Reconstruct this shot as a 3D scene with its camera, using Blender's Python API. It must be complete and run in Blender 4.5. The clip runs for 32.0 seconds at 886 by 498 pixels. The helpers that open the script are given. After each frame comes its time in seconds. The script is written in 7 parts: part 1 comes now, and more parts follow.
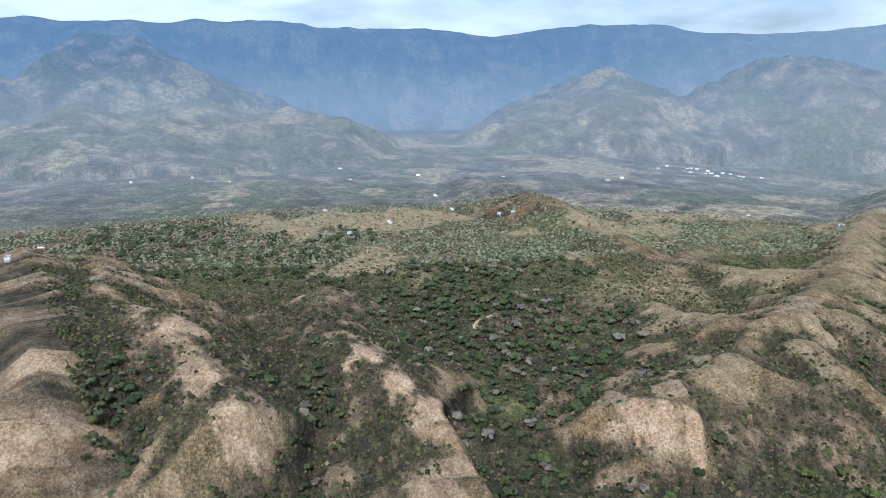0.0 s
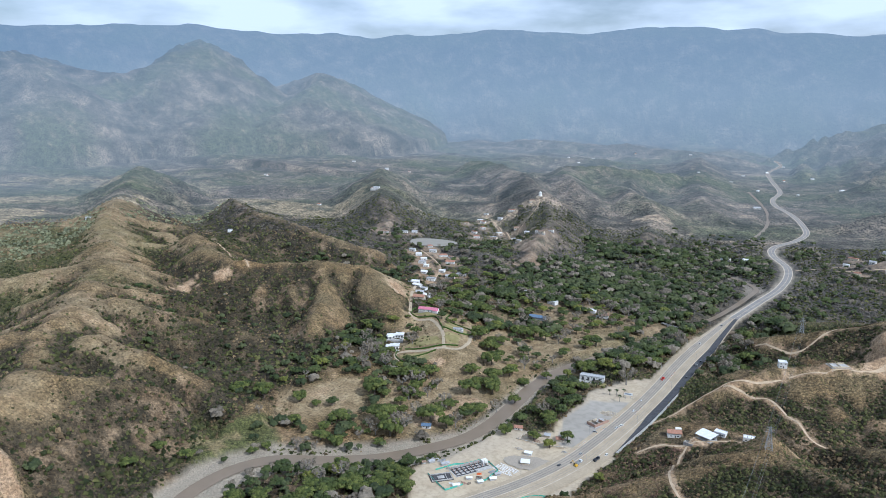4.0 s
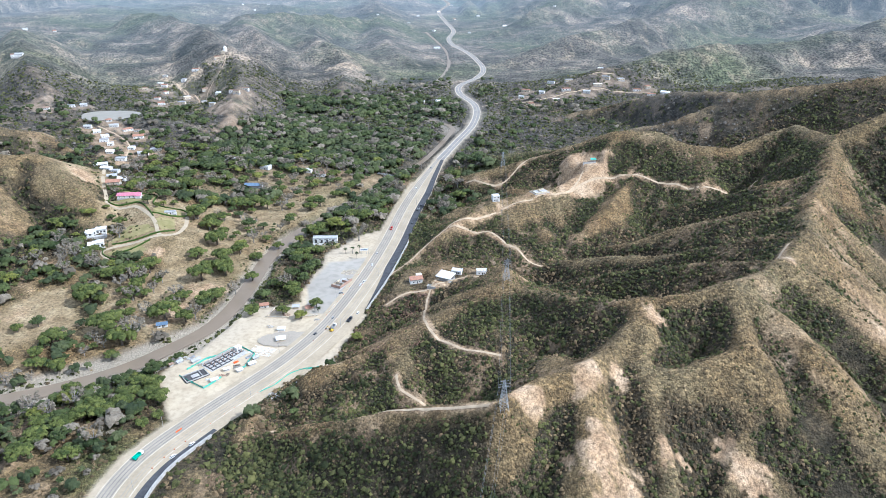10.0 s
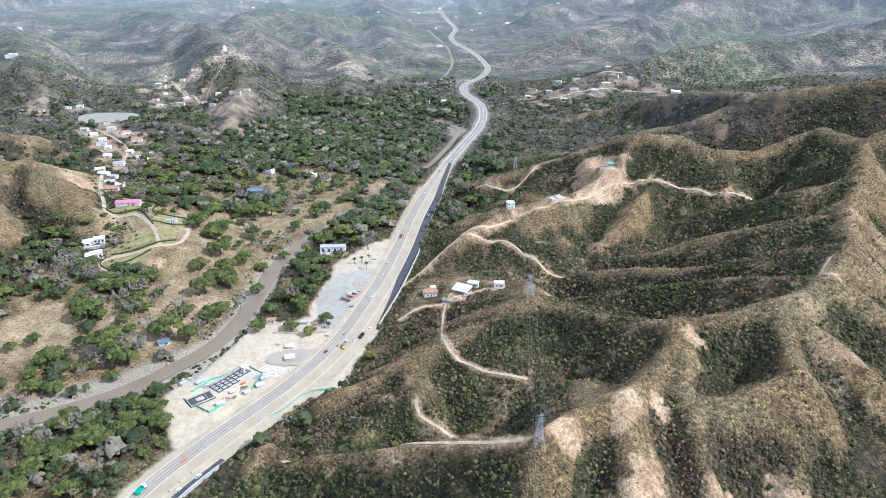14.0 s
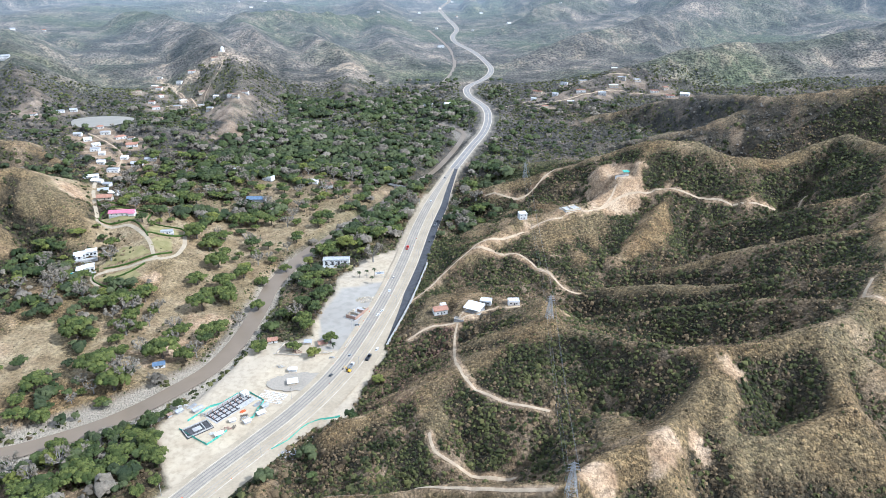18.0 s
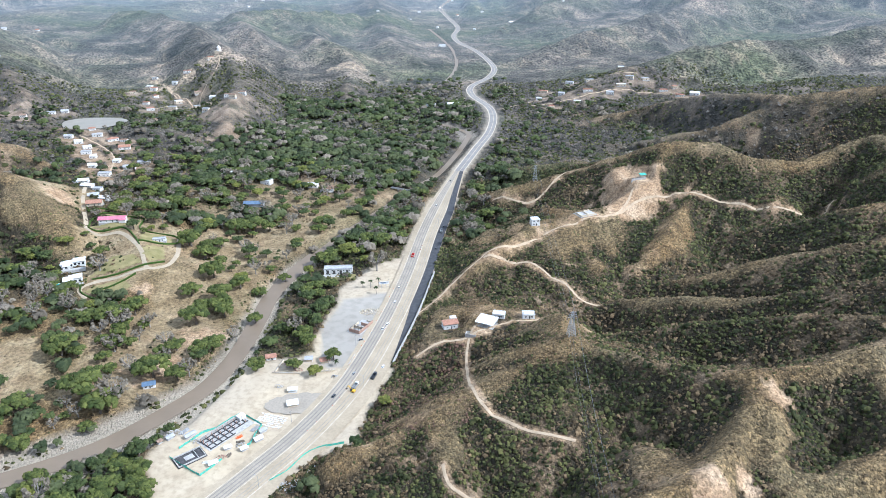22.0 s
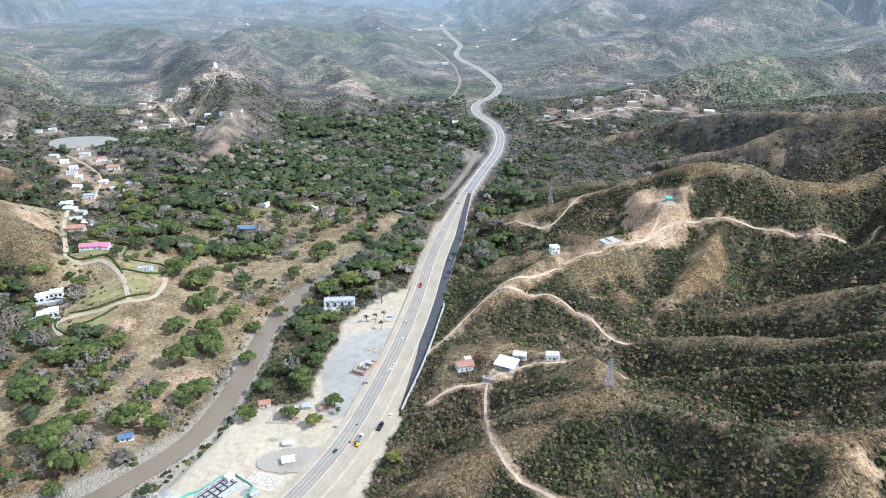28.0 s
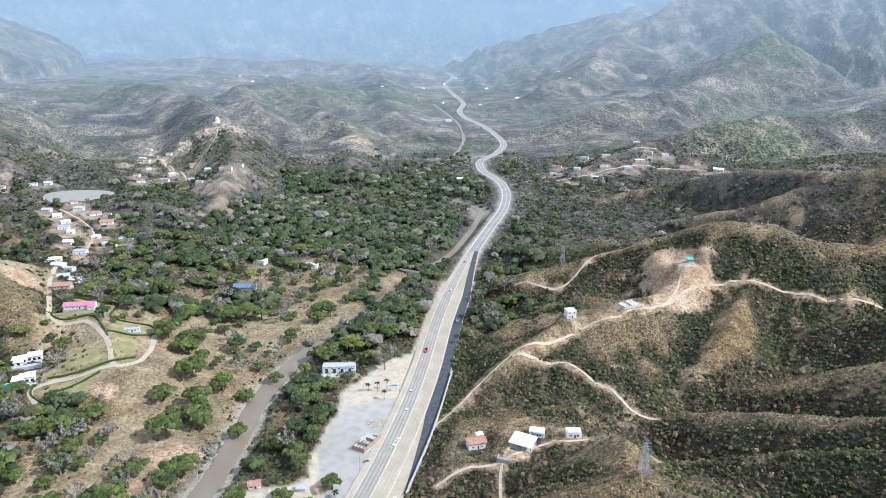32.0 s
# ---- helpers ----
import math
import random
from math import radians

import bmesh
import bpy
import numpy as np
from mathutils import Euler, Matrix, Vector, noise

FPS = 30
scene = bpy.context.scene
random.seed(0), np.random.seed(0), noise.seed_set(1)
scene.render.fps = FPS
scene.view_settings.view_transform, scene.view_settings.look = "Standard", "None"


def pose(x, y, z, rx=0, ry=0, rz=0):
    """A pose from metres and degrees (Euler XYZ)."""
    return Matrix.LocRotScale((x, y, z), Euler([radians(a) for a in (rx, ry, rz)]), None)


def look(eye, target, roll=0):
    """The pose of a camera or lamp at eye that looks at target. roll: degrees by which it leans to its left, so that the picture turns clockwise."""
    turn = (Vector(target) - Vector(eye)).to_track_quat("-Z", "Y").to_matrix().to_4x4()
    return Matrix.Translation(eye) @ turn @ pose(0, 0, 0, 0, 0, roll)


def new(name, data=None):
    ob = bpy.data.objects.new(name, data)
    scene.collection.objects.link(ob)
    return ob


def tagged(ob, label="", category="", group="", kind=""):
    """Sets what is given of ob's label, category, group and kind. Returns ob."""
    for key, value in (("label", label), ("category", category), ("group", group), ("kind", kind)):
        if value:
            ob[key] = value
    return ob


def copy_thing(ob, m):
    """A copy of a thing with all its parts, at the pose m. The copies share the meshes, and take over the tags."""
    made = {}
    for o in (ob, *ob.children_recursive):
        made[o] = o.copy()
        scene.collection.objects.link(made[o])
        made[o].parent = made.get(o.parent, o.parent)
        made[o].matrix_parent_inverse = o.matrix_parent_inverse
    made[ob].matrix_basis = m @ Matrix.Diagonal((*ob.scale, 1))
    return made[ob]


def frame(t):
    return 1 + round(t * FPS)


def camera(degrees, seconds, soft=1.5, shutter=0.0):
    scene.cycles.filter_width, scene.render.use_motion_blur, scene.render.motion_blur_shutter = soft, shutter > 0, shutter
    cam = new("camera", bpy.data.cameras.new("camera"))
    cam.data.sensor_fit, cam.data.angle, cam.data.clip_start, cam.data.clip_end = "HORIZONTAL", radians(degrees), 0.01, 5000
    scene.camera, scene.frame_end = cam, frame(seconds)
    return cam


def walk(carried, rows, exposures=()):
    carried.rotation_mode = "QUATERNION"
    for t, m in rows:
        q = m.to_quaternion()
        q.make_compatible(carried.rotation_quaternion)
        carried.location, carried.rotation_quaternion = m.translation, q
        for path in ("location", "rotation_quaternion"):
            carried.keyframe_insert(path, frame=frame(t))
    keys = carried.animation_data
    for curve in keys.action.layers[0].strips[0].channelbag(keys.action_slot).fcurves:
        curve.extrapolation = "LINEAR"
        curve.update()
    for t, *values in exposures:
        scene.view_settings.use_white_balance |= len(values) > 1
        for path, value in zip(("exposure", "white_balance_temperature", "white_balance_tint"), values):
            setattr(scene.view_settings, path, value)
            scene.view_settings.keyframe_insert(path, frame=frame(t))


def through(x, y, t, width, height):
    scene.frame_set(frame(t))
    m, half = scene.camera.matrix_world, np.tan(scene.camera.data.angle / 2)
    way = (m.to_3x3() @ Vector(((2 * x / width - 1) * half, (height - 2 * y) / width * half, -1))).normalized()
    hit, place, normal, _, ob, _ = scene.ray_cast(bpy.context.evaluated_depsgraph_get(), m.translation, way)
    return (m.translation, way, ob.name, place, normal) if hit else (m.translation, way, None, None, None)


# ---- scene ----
cam = camera(64.55, 32.0, soft=0.5)
EXPOSURES = [(0.0, 0.1, 5150, 10), (3.0, 0.05, 5150, 10), (4.0, -0.03, 5200, 10), (4.5, 0.07, 5200, 10), (7.0, 0.4, 5150, 10), (9.0, 0.62, 5150, 10), (32.0, 0.6, 5150, 10)]
PATH = [
    # seconds, east, north, height, heading, tilt below level, roll
    (0.0, 62.53, -1.70, 303.92, -84.035, 11.920, -0.162),
    (0.5, 58.86, -4.00, 302.66, -78.211, 11.904, -0.070),
    (1.0, 55.13, -6.04, 301.30, -72.087, 11.918, 0.075),
    (1.5, 51.13, -7.79, 299.54, -64.690, 11.893, -0.074),
    (2.0, 47.29, -9.39, 298.18, -57.560, 11.889, 0.014),
    (2.5, 43.67, -10.63, 297.35, -50.507, 11.896, 0.098),
    (3.0, 40.26, -11.75, 297.00, -43.309, 11.898, 0.075),
    (3.5, 37.12, -12.75, 296.96, -35.374, 11.933, 0.127),
    (4.0, 34.18, -13.63, 296.83, -25.826, 11.934, 0.392),
    (4.5, 30.64, -14.37, 296.71, -14.263, 11.867, 0.572),
    (5.0, 26.62, -14.82, 296.85, -5.200, 11.860, 0.570),
    (5.5, 22.40, -15.05, 297.20, -1.100, 12.100, 0.563),
    (6.0, 17.95, -14.90, 297.70, -0.150, 13.400, 0.555),
    (6.5, 13.77, -14.28, 298.30, -0.087, 15.912, 0.537),
    (7.0, 10.46, -12.62, 299.18, -0.030, 18.862, 0.605),
    (7.5, 7.55, -9.95, 299.87, 0.025, 21.968, 0.347),
    (8.0, 4.79, -6.64, 300.24, 0.035, 23.611, 0.221),
    (8.5, 2.31, -3.40, 300.16, 0.020, 23.676, 0.185),
    (9.0, 0.00, 0.00, 300.00, 0.000, 23.725, 0.075),
    (10.0, -4.72, 6.87, 299.66, 0.030, 23.835, 0.041),
    (11.0, -9.20, 14.29, 299.43, 0.064, 23.931, -0.067),
    (12.0, -13.17, 22.28, 299.20, 0.133, 23.989, -0.052),
    (13.0, -16.51, 30.68, 299.05, 0.158, 24.031, -0.102),
    (14.0, -19.75, 38.92, 298.88, 0.214, 24.074, -0.107),
    (14.5, -21.23, 43.08, 298.71, 0.251, 24.079, -0.128),
    (16.5, -26.53, 60.17, 298.42, 0.345, 24.132, -0.074),
    (17.0, -27.72, 64.61, 298.47, 0.361, 24.145, -0.058),
    (18.0, -29.92, 73.48, 298.05, 0.387, 24.145, -0.091),
    (19.0, -31.88, 82.26, 296.66, 0.415, 24.133, -0.078),
    (20.0, -34.04, 91.15, 294.33, 0.462, 24.159, -0.099),
    (21.0, -36.07, 100.48, 292.07, 0.475, 24.162, -0.175),
    (22.0, -37.86, 109.57, 289.86, 0.477, 24.133, -0.237),
    (23.0, -39.42, 118.70, 287.55, 0.475, 24.089, -0.254),
    (24.0, -41.26, 127.56, 285.21, 0.485, 24.077, -0.285),
    (25.0, -42.98, 136.47, 283.24, 0.488, 24.082, -0.315),
    (25.5, -43.89, 140.85, 282.41, 0.492, 24.062, -0.251),
    (27.5, -47.40, 158.50, 278.31, 0.614, 23.863, -0.148),
    (28.0, -48.13, 162.92, 277.14, 0.635, 22.634, -0.166),
    (28.5, -48.76, 167.07, 275.74, 0.647, 21.489, -0.121),
    (29.0, -49.44, 171.22, 274.42, 0.647, 21.383, -0.096),
    (29.5, -50.15, 175.72, 273.25, 0.641, 21.654, -0.095),
    (30.0, -50.91, 180.21, 272.14, 0.650, 21.745, -0.127),
    (30.5, -51.72, 184.60, 270.97, 0.669, 21.750, -0.061),
    (31.0, -52.56, 189.13, 269.84, 0.675, 21.748, -0.005),
    (31.5, -53.50, 193.73, 268.98, 0.683, 21.431, 0.066),
    (32.0, -54.36, 198.38, 268.13, 0.643, 18.066, 0.269),
]


def aim(x, y, z, heading, tilt, roll):
    h, p = radians(heading), radians(tilt)
    way = Vector((math.sin(h) * math.cos(p), math.cos(h) * math.cos(p), -math.sin(p)))
    eye = Vector((x, y, z))
    return look(eye, eye + way * 100, roll)


walk(cam, [(row[0], aim(*row[1:])) for row in PATH], EXPOSURES)

# ---------------------------------------------------------------- light
world = bpy.data.worlds.new("world")
scene.world = world
world.use_nodes = True
wn, wl = world.node_tree.nodes, world.node_tree.links
sky = wn.new("ShaderNodeTexSky")
sky.sky_type, sky.sun_disc = "NISHITA", False
SUN_WAY = Vector((0.75, -0.22, 0.74)).normalized()
sky.sun_elevation = math.asin(SUN_WAY.z)
sky.sun_rotation = math.atan2(SUN_WAY.x, SUN_WAY.y)
sky.air_density, sky.dust_density = 1.2, 2.0
# broken pale cloud low over the mountains
wtc, wmap = wn.new("ShaderNodeTexCoord"), wn.new("ShaderNodeMapping")
wmap.inputs["Scale"].default_value = (3.0, 3.0, 11.0)
wno, wra, wmx = wn.new("ShaderNodeTexNoise"), wn.new("ShaderNodeValToRGB"), wn.new("ShaderNodeMixRGB")
wno.inputs["Scale"].default_value, wno.inputs["Detail"].default_value = 1.6, 7.0
wra.color_ramp.elements[0].position, wra.color_ramp.elements[1].position = 0.24, 0.6
wmx.inputs["Color2"].default_value = (10.4, 11.1, 11.7, 1)
wl.new(wtc.outputs["Generated"], wmap.inputs["Vector"])
wl.new(wmap.outputs["Vector"], wno.inputs["Vector"])
wl.new(wno.outputs["Fac"], wra.inputs["Fac"])
wl.new(wra.outputs["Color"], wmx.inputs["Fac"])
wl.new(sky.outputs["Color"], wmx.inputs["Color1"])
wl.new(wmx.outputs["Color"], wn["Background"].inputs["Color"])
wn["Background"].inputs["Strength"].default_value = 0.085
sun = new("sun", bpy.data.lights.new("sun", "SUN"))
sun.data.energy, sun.data.angle, sun.data.color = 4.2, radians(0.6), (1.0, 0.93, 0.82)
sun.matrix_world = look(SUN_WAY * 900, (0, 0, 0))


# ---------------------------------------------------------------- noise and plan arithmetic
def lattice(ix, iy, seed):
    h = (ix * 374761393 + iy * 668265263 + seed * 1442695041) & 0xFFFFFFFF
    h = ((h ^ (h >> 13)) * 1274126177) & 0xFFFFFFFF
    return ((h ^ (h >> 16)) & 0xFFFF) / 65535.0


def value(x, y, size, seed):
    x, y = np.asarray(x, float) / size, np.asarray(y, float) / size
    ix, iy = np.floor(x).astype(np.int64), np.floor(y).astype(np.int64)
    u, v = x - ix, y - iy
    u, v = u * u * (3 - 2 * u), v * v * (3 - 2 * v)
    a, b = lattice(ix, iy, seed), lattice(ix + 1, iy, seed)
    c, d = lattice(ix, iy + 1, seed), lattice(ix + 1, iy + 1, seed)
    return (a + (b - a) * u) * (1 - v) + (c + (d - c) * u) * v


def fractal(x, y, size, seed, octaves=4, gain=0.5):
    out, amp, total = 0, 1.0, 0
    for k in range(octaves):
        out, total = out + amp * value(x, y, size / 2 ** k, seed + k), total + amp
        amp *= gain
    return out / total


def ridged(x, y, size, seed, octaves=4):
    out, amp, total = 0, 1.0, 0
    for k in range(octaves):
        out = out + amp * (1 - np.abs(2 * value(x, y, size / 2 ** k, seed + k) - 1))
        total, amp = total + amp, amp * 0.5
    return out / total


def smooth(a, b, v):
    t = np.clip((v - a) / (b - a), 0, 1)
    return t * t * (3 - 2 * t)


def along(x, y, line):
    """Distance from a line on the plan, the values of its points there (third and on), and the side (plus: left of it)."""
    x, y = np.asarray(x, float), np.asarray(y, float)
    best = np.full(x.shape, 1e9)
    n = len(line[0]) - 2
    vals, side = [np.zeros(x.shape) for _ in range(n)], np.zeros(x.shape)
    for p, q in zip(line, line[1:]):
        dx, dy = q[0] - p[0], q[1] - p[1]
        t = np.clip(((x - p[0]) * dx + (y - p[1]) * dy) / (dx * dx + dy * dy), 0, 1)
        d = np.hypot(x - p[0] - t * dx, y - p[1] - t * dy)
        m = d < best
        best = np.where(m, d, best)
        side = np.where(m, np.sign(dx * (y - p[1]) - dy * (x - p[0])), side)
        for k in range(n):
            vals[k] = np.where(m, p[2 + k] + t * (q[2 + k] - p[2 + k]), vals[k])
    return best, vals, side


def inside(x, y, poly):
    x, y = np.asarray(x, float), np.asarray(y, float)
    hit = np.zeros(x.shape, bool)
    for (ax, ay), (bx, by) in zip(poly, poly[1:] + poly[:1]):
        cross = (ay > y) != (by > y)
        hit ^= cross & (x < (bx - ax) * (y - ay) / ((by - ay) if by != ay else 1e-9) + ax)
    return hit


def edge(x, y, poly, soft):
    """1 inside a plot, fading to 0 over soft metres outside it."""
    d, _, _ = along(x, y, [(*p,) for p in poly + poly[:1]])
    return np.where(inside(x, y, poly), 1.0, 1 - smooth(0, soft, d))


def curve_through(line, step):
    """Points every step metres on a smooth curve through a line's points."""
    pts = [Vector(p) for p in line]
    pts = [pts[0] * 2 - pts[1]] + pts + [pts[-1] * 2 - pts[-2]]
    out = []
    for a, b, c, d in zip(pts, pts[1:], pts[2:], pts[3:]):
        n = max(1, int((c - b).length / step))
        for k in range(n):
            t = k / n
            out.append(0.5 * ((2 * b) + (c - a) * t + (2 * a - 5 * b + 4 * c - d) * t * t + (3 * b - a - 3 * c + d) * t ** 3))
    return out + [pts[-2]]


# ---------------------------------------------------------------- the plan: river, road, ridges (east, north, height)
RIVER = [(-250, -400, -9), (-300, -100, -8), (-335, 120, -7), (-335, 250, -6), (-349, 308, -6), (-360, 347, -6), (-356, 388, -6), (-334, 418, -5), (-292, 438, -5),
         (-253, 463, -5), (-222, 496, -4), (-202, 528, -4), (-192, 569, -4), (-188, 619, -4), (-186, 660, -3.5), (-176, 705, -3), (-160, 750, -3),
         (-135, 810, -3), (-95, 890, -3), (-66, 950, -2), (-38, 1000, -2), (-10, 1090, -1), (6, 1160, -1), (12, 1204, -1), (-10, 1246, -1),
         (-52, 1285, -1), (-98, 1310, 0), (-116, 1381, 1), (-70, 1480, 3), (-20, 1600, 6), (10, 1800, 9), (0, 2050, 14), (-60, 2400, 20)]
ROAD = [(-150, 40, 3), (-172, 170, 3), (-191, 260, 3), (-197, 310, 2.5), (-191, 352, 2), (-170, 392, 2), (-147, 428, 2), (-124, 465, 2), (-104, 508, 2),
        (-91, 550, 2), (-75, 620, 2), (-61, 699, 2.5), (-48, 796, 3), (-30, 897, 3.5), (-9, 1000, 4), (19, 1101, 5), (44, 1190, 6), (57, 1280, 7),
        (55, 1360, 8), (30, 1450, 10), (32, 1530, 11), (72, 1620, 12), (92, 1710, 14), (84, 1830, 16), (62, 1960, 18), (22, 2110, 20),
        (14, 2230, 22), (30, 2400, 25), (0, 2700, 28), (-20, 3000, 31), (20, 3300, 34), (-5, 3560, 36)]
RIDGES = [
    # crest points, fall of the flanks
    ([(108, 240, 24), (158, 315, 58), (172, 352, 85), (182, 404, 98), (228, 432, 102), (254, 469, 108), (297, 547, 99), (343, 609, 110), (378, 680, 124), (440, 690, 150), (600, 720, 175), (800, 800, 190)], 0.9),
    ([(127, 402, 86), (112, 384, 82), (94, 358, 80), (76, 341, 81), (51, 330, 79), (27, 309, 78), (-8, 328, 62), (-50, 343, 42), (-95, 360, 22), (-128, 372, 4)], 0.95),
    ([(127, 402, 88), (120, 372, 83), (112, 349, 75), (110, 301, 59), (104, 240, 30)], 0.62),
    ([(76, 341, 79), (74, 303, 66), (65, 281, 60), (56, 235, 34)], 0.62),
    ([(172, 352, 85), (134, 343, 77), (112, 349, 75)], 0.6),
    ([(182, 404, 98), (205, 372, 88), (216, 346, 76), (232, 290, 46)], 0.6),
    ([(228, 432, 102), (262, 400, 84), (290, 350, 56)], 0.6),
    ([(182, 404, 97), (127, 403, 87), (86, 438, 72), (43, 478, 66), (2, 488, 48), (-30, 502, 25), (-58, 505, 6)], 0.86),
    ([(43, 478, 66), (24, 530, 36), (12, 562, 28), (-4, 560, 27), (-26, 578, 14), (-46, 580, 4)], 0.3),
    ([(228, 432, 100), (183, 473, 81), (138, 501, 60), (90, 520, 41), (60, 535, 28)], 0.7),
    ([(43, 478, 66), (44, 523, 57), (52, 560, 32)], 0.6),
    ([(252, 758, 94), (242, 782, 101), (205, 797, 98)], 0.6),
    ([(196, 730, 65), (161, 667, 52), (135, 640, 36)], 0.62),
    ([(85, 700, 51), (112, 713, 56)], 0.3),
    ([(10, 566, 28), (30, 568, 28)], 0.25),
    ([(252, 474, 105), (226, 496, 91), (186, 525, 69), (149, 555, 50), (107, 586, 32), (76, 590, 18)], 0.6),
    ([(297, 547, 98), (241, 562, 84), (201, 592, 62), (170, 604, 42), (130, 625, 24)], 0.6),
    ([(343, 609, 109), (300, 622, 93), (262, 655, 66), (225, 680, 48)], 0.6),
    ([(378, 690, 122), (374, 754, 116), (312, 748, 92), (252, 760, 93), (191, 796, 98), (150, 828, 72), (100, 845, 50), (39, 850, 33), (-5, 872, 12)], 0.72),
    ([(191, 790, 96), (160, 745, 72), (105, 708, 53), (51, 703, 48), (5, 668, 36), (-22, 650, 18), (-44, 640, 3)], 0.74),
    ([(252, 758, 90), (196, 730, 65), (150, 690, 44), (120, 660, 30)], 0.72),
    ([(252, 758, 90), (280, 702, 64), (250, 680, 48)], 0.6),
    ([(150, 828, 70), (120, 900, 45), (60, 960, 22), (20, 990, 6)], 0.45),
    ([(900, 850, 210), (700, 900, 165), (550, 950, 128), (413, 1008, 100), (371, 1132, 78), (300, 1200, 46), (205, 1235, 12)], 1.0),
    ([(413, 1012, 96), (330, 1010, 60), (230, 1060, 24), (120, 1090, 8)], 0.95),
    ([(550, 950, 125), (540, 1100, 80), (480, 1220, 48), (420, 1300, 30)], 0.95),
    ([(140, 1370, 8), (225, 1395, 34), (330, 1460, 52), (470, 1540, 76), (763, 1607, 100), (1100, 1650, 170), (1600, 1700, 260)], 0.34),
    ([(110, 1750, 18), (230, 1800, 50), (480, 1950, 90), (700, 2150, 130), (1000, 2500, 220)], 0.36),
    ([(120, 2200, 30), (400, 2500, 100), (640, 3000, 205), (900, 3150, 330), (1230, 3200, 455), (1700, 3100, 440), (2300, 2900, 520)], 0.36),
    ([(640, 3000, 205), (740, 3700, 300), (1250, 4100, 420)], 0.3),
    ([(-430, 1750, 62), (-540, 2000, 94), (-600, 2150, 106), (-480, 2260, 104), (-370, 2350, 92), (-300, 2450, 70)], 0.4),
    ([(-320, 1760, 40), (-360, 2000, 58), (-395, 2300, 72)], 0.4),
    # west of the river: the estate bench and the hills behind it
    ([(-300, 690, 20), (-330, 735, 27), (-365, 765, 30), (-420, 820, 34), (-450, 880, 28)], 0.24),
    ([(-395, 735, 38), (-440, 768, 60), (-480, 800, 72), (-560, 765, 76), (-650, 720, 80), (-709, 741, 84), (-800, 800, 88)], 0.5),
    ([(-529, 773, 64), (-473, 681, 45), (-442, 600, 14)], 0.5),
    ([(-480, 930, 22), (-560, 960, 55), (-680, 950, 78), (-850, 1000, 88), (-1000, 1100, 92)], 0.5),
    ([(-640, 1120, 24), (-690, 1230, 58), (-745, 1290, 84), (-830, 1420, 92), (-1000, 1700, 98)], 0.42),
    ([(-320, 1030, 8), (-345, 1100, 28), (-368, 1250, 58), (-398, 1400, 62), (-446, 1497, 88), (-520, 1640, 74), (-640, 1900, 92), (-900, 2200, 100)], 0.45),
    ([(-170, 1340, 5), (-205, 1420, 20), (-228, 1690, 38), (-373, 1989, 66), (-500, 2250, 80)], 0.36),
    ([(-60, 1700, 12), (-150, 1950, 44), (-210, 2300, 60), (-260, 2900, 75)], 0.3),
    ([(-1300, 3400, 90), (-900, 3300, 100), (-420, 3200, 80), (-100, 3150, 60)], 0.2),
    # the dry hills across the river
    ([(-402, 214, 3), (-428, 222, 30), (-452, 234, 64), (-482, 276, 69), (-523, 337, 72), (-600, 400, 73), (-637, 455, 74), (-769, 605, 80), (-1043, 837, 95), (-1480, 1294, 116)], 0.4),
    ([(-600, 400, 72), (-545, 445, 52), (-500, 492, 24)], 0.45),
    ([(-700, 535, 76), (-645, 590, 54), (-590, 645, 28)], 0.45),
    ([(-769, 605, 79), (-720, 672, 58), (-690, 730, 40)], 0.42),
    ([(-900, 720, 85), (-850, 800, 62), (-830, 870, 48)], 0.4),
    ([(-523, 337, 71), (-590, 310, 54), (-660, 290, 36)], 0.4),
    ([(-1043, 837, 94), (-960, 930, 66)], 0.4),
    ([(-627, 380, 72), (-700, 360, 56), (-790, 370, 42)], 0.32),
    ([(-769, 605, 80), (-860, 560, 64), (-960, 520, 52)], 0.3),
    ([(-560, 420, 72), (-490, 444, 46), (-430, 472, 14)], 0.5),
    ([(-640, 520, 72), (-560, 560, 50), (-490, 600, 22)], 0.45),
    ([(-523, 337, 72), (-470, 360, 48), (-425, 375, 10)], 0.5),
    ([(-1053, 416, 78), (-1297, 375, 98), (-1470, 320, 112), (-1700, 260, 118)], 0.25),
    ([(-472, 74, 12), (-463, 51, 54), (-539, -7, 86), (-664, -62, 84), (-800, -60, 76)], 0.44),
    ([(-539, -7, 86), (-520, 40, 62), (-505, 78, 22)], 0.6),
    ([(-405, -81, 24), (-431, -106, 84), (-540, -177, 116), (-636, -257, 112), (-800, -330, 112)], 0.44),
    ([(-540, -177, 116), (-520, -110, 76), (-515, -70, 44)], 0.6),
    ([(-340, -230, 40), (-400, -251, 92), (-511, -262, 122), (-687, -358, 124), (-900, -480, 124)], 0.44),
]


def base_height(x, y):
    dr, (zr,), side = along(x, y, RIVER)
    dd, (zd,), _ = along(x, y, ROAD)
    d, z = np.minimum(dr, dd), np.where(dr < dd, zr + 3.5, zd)
    west = 0.1 * np.clip(d - 70, 0, 560) + 0.042 * np.clip(d - 630, 0, 2200)
    north = smooth(700, 1500, y)
    west = west * (1 - 0.58 * north)
    east = 0.065 * np.clip(d - 60, 0, 500) + 0.06 * np.clip(d - 560, 0, 4000)
    w = (x < -80 + 0.06 * np.clip(y, 0, 3000)).astype(float)
    return z + np.where(w > 0.5, west, east)


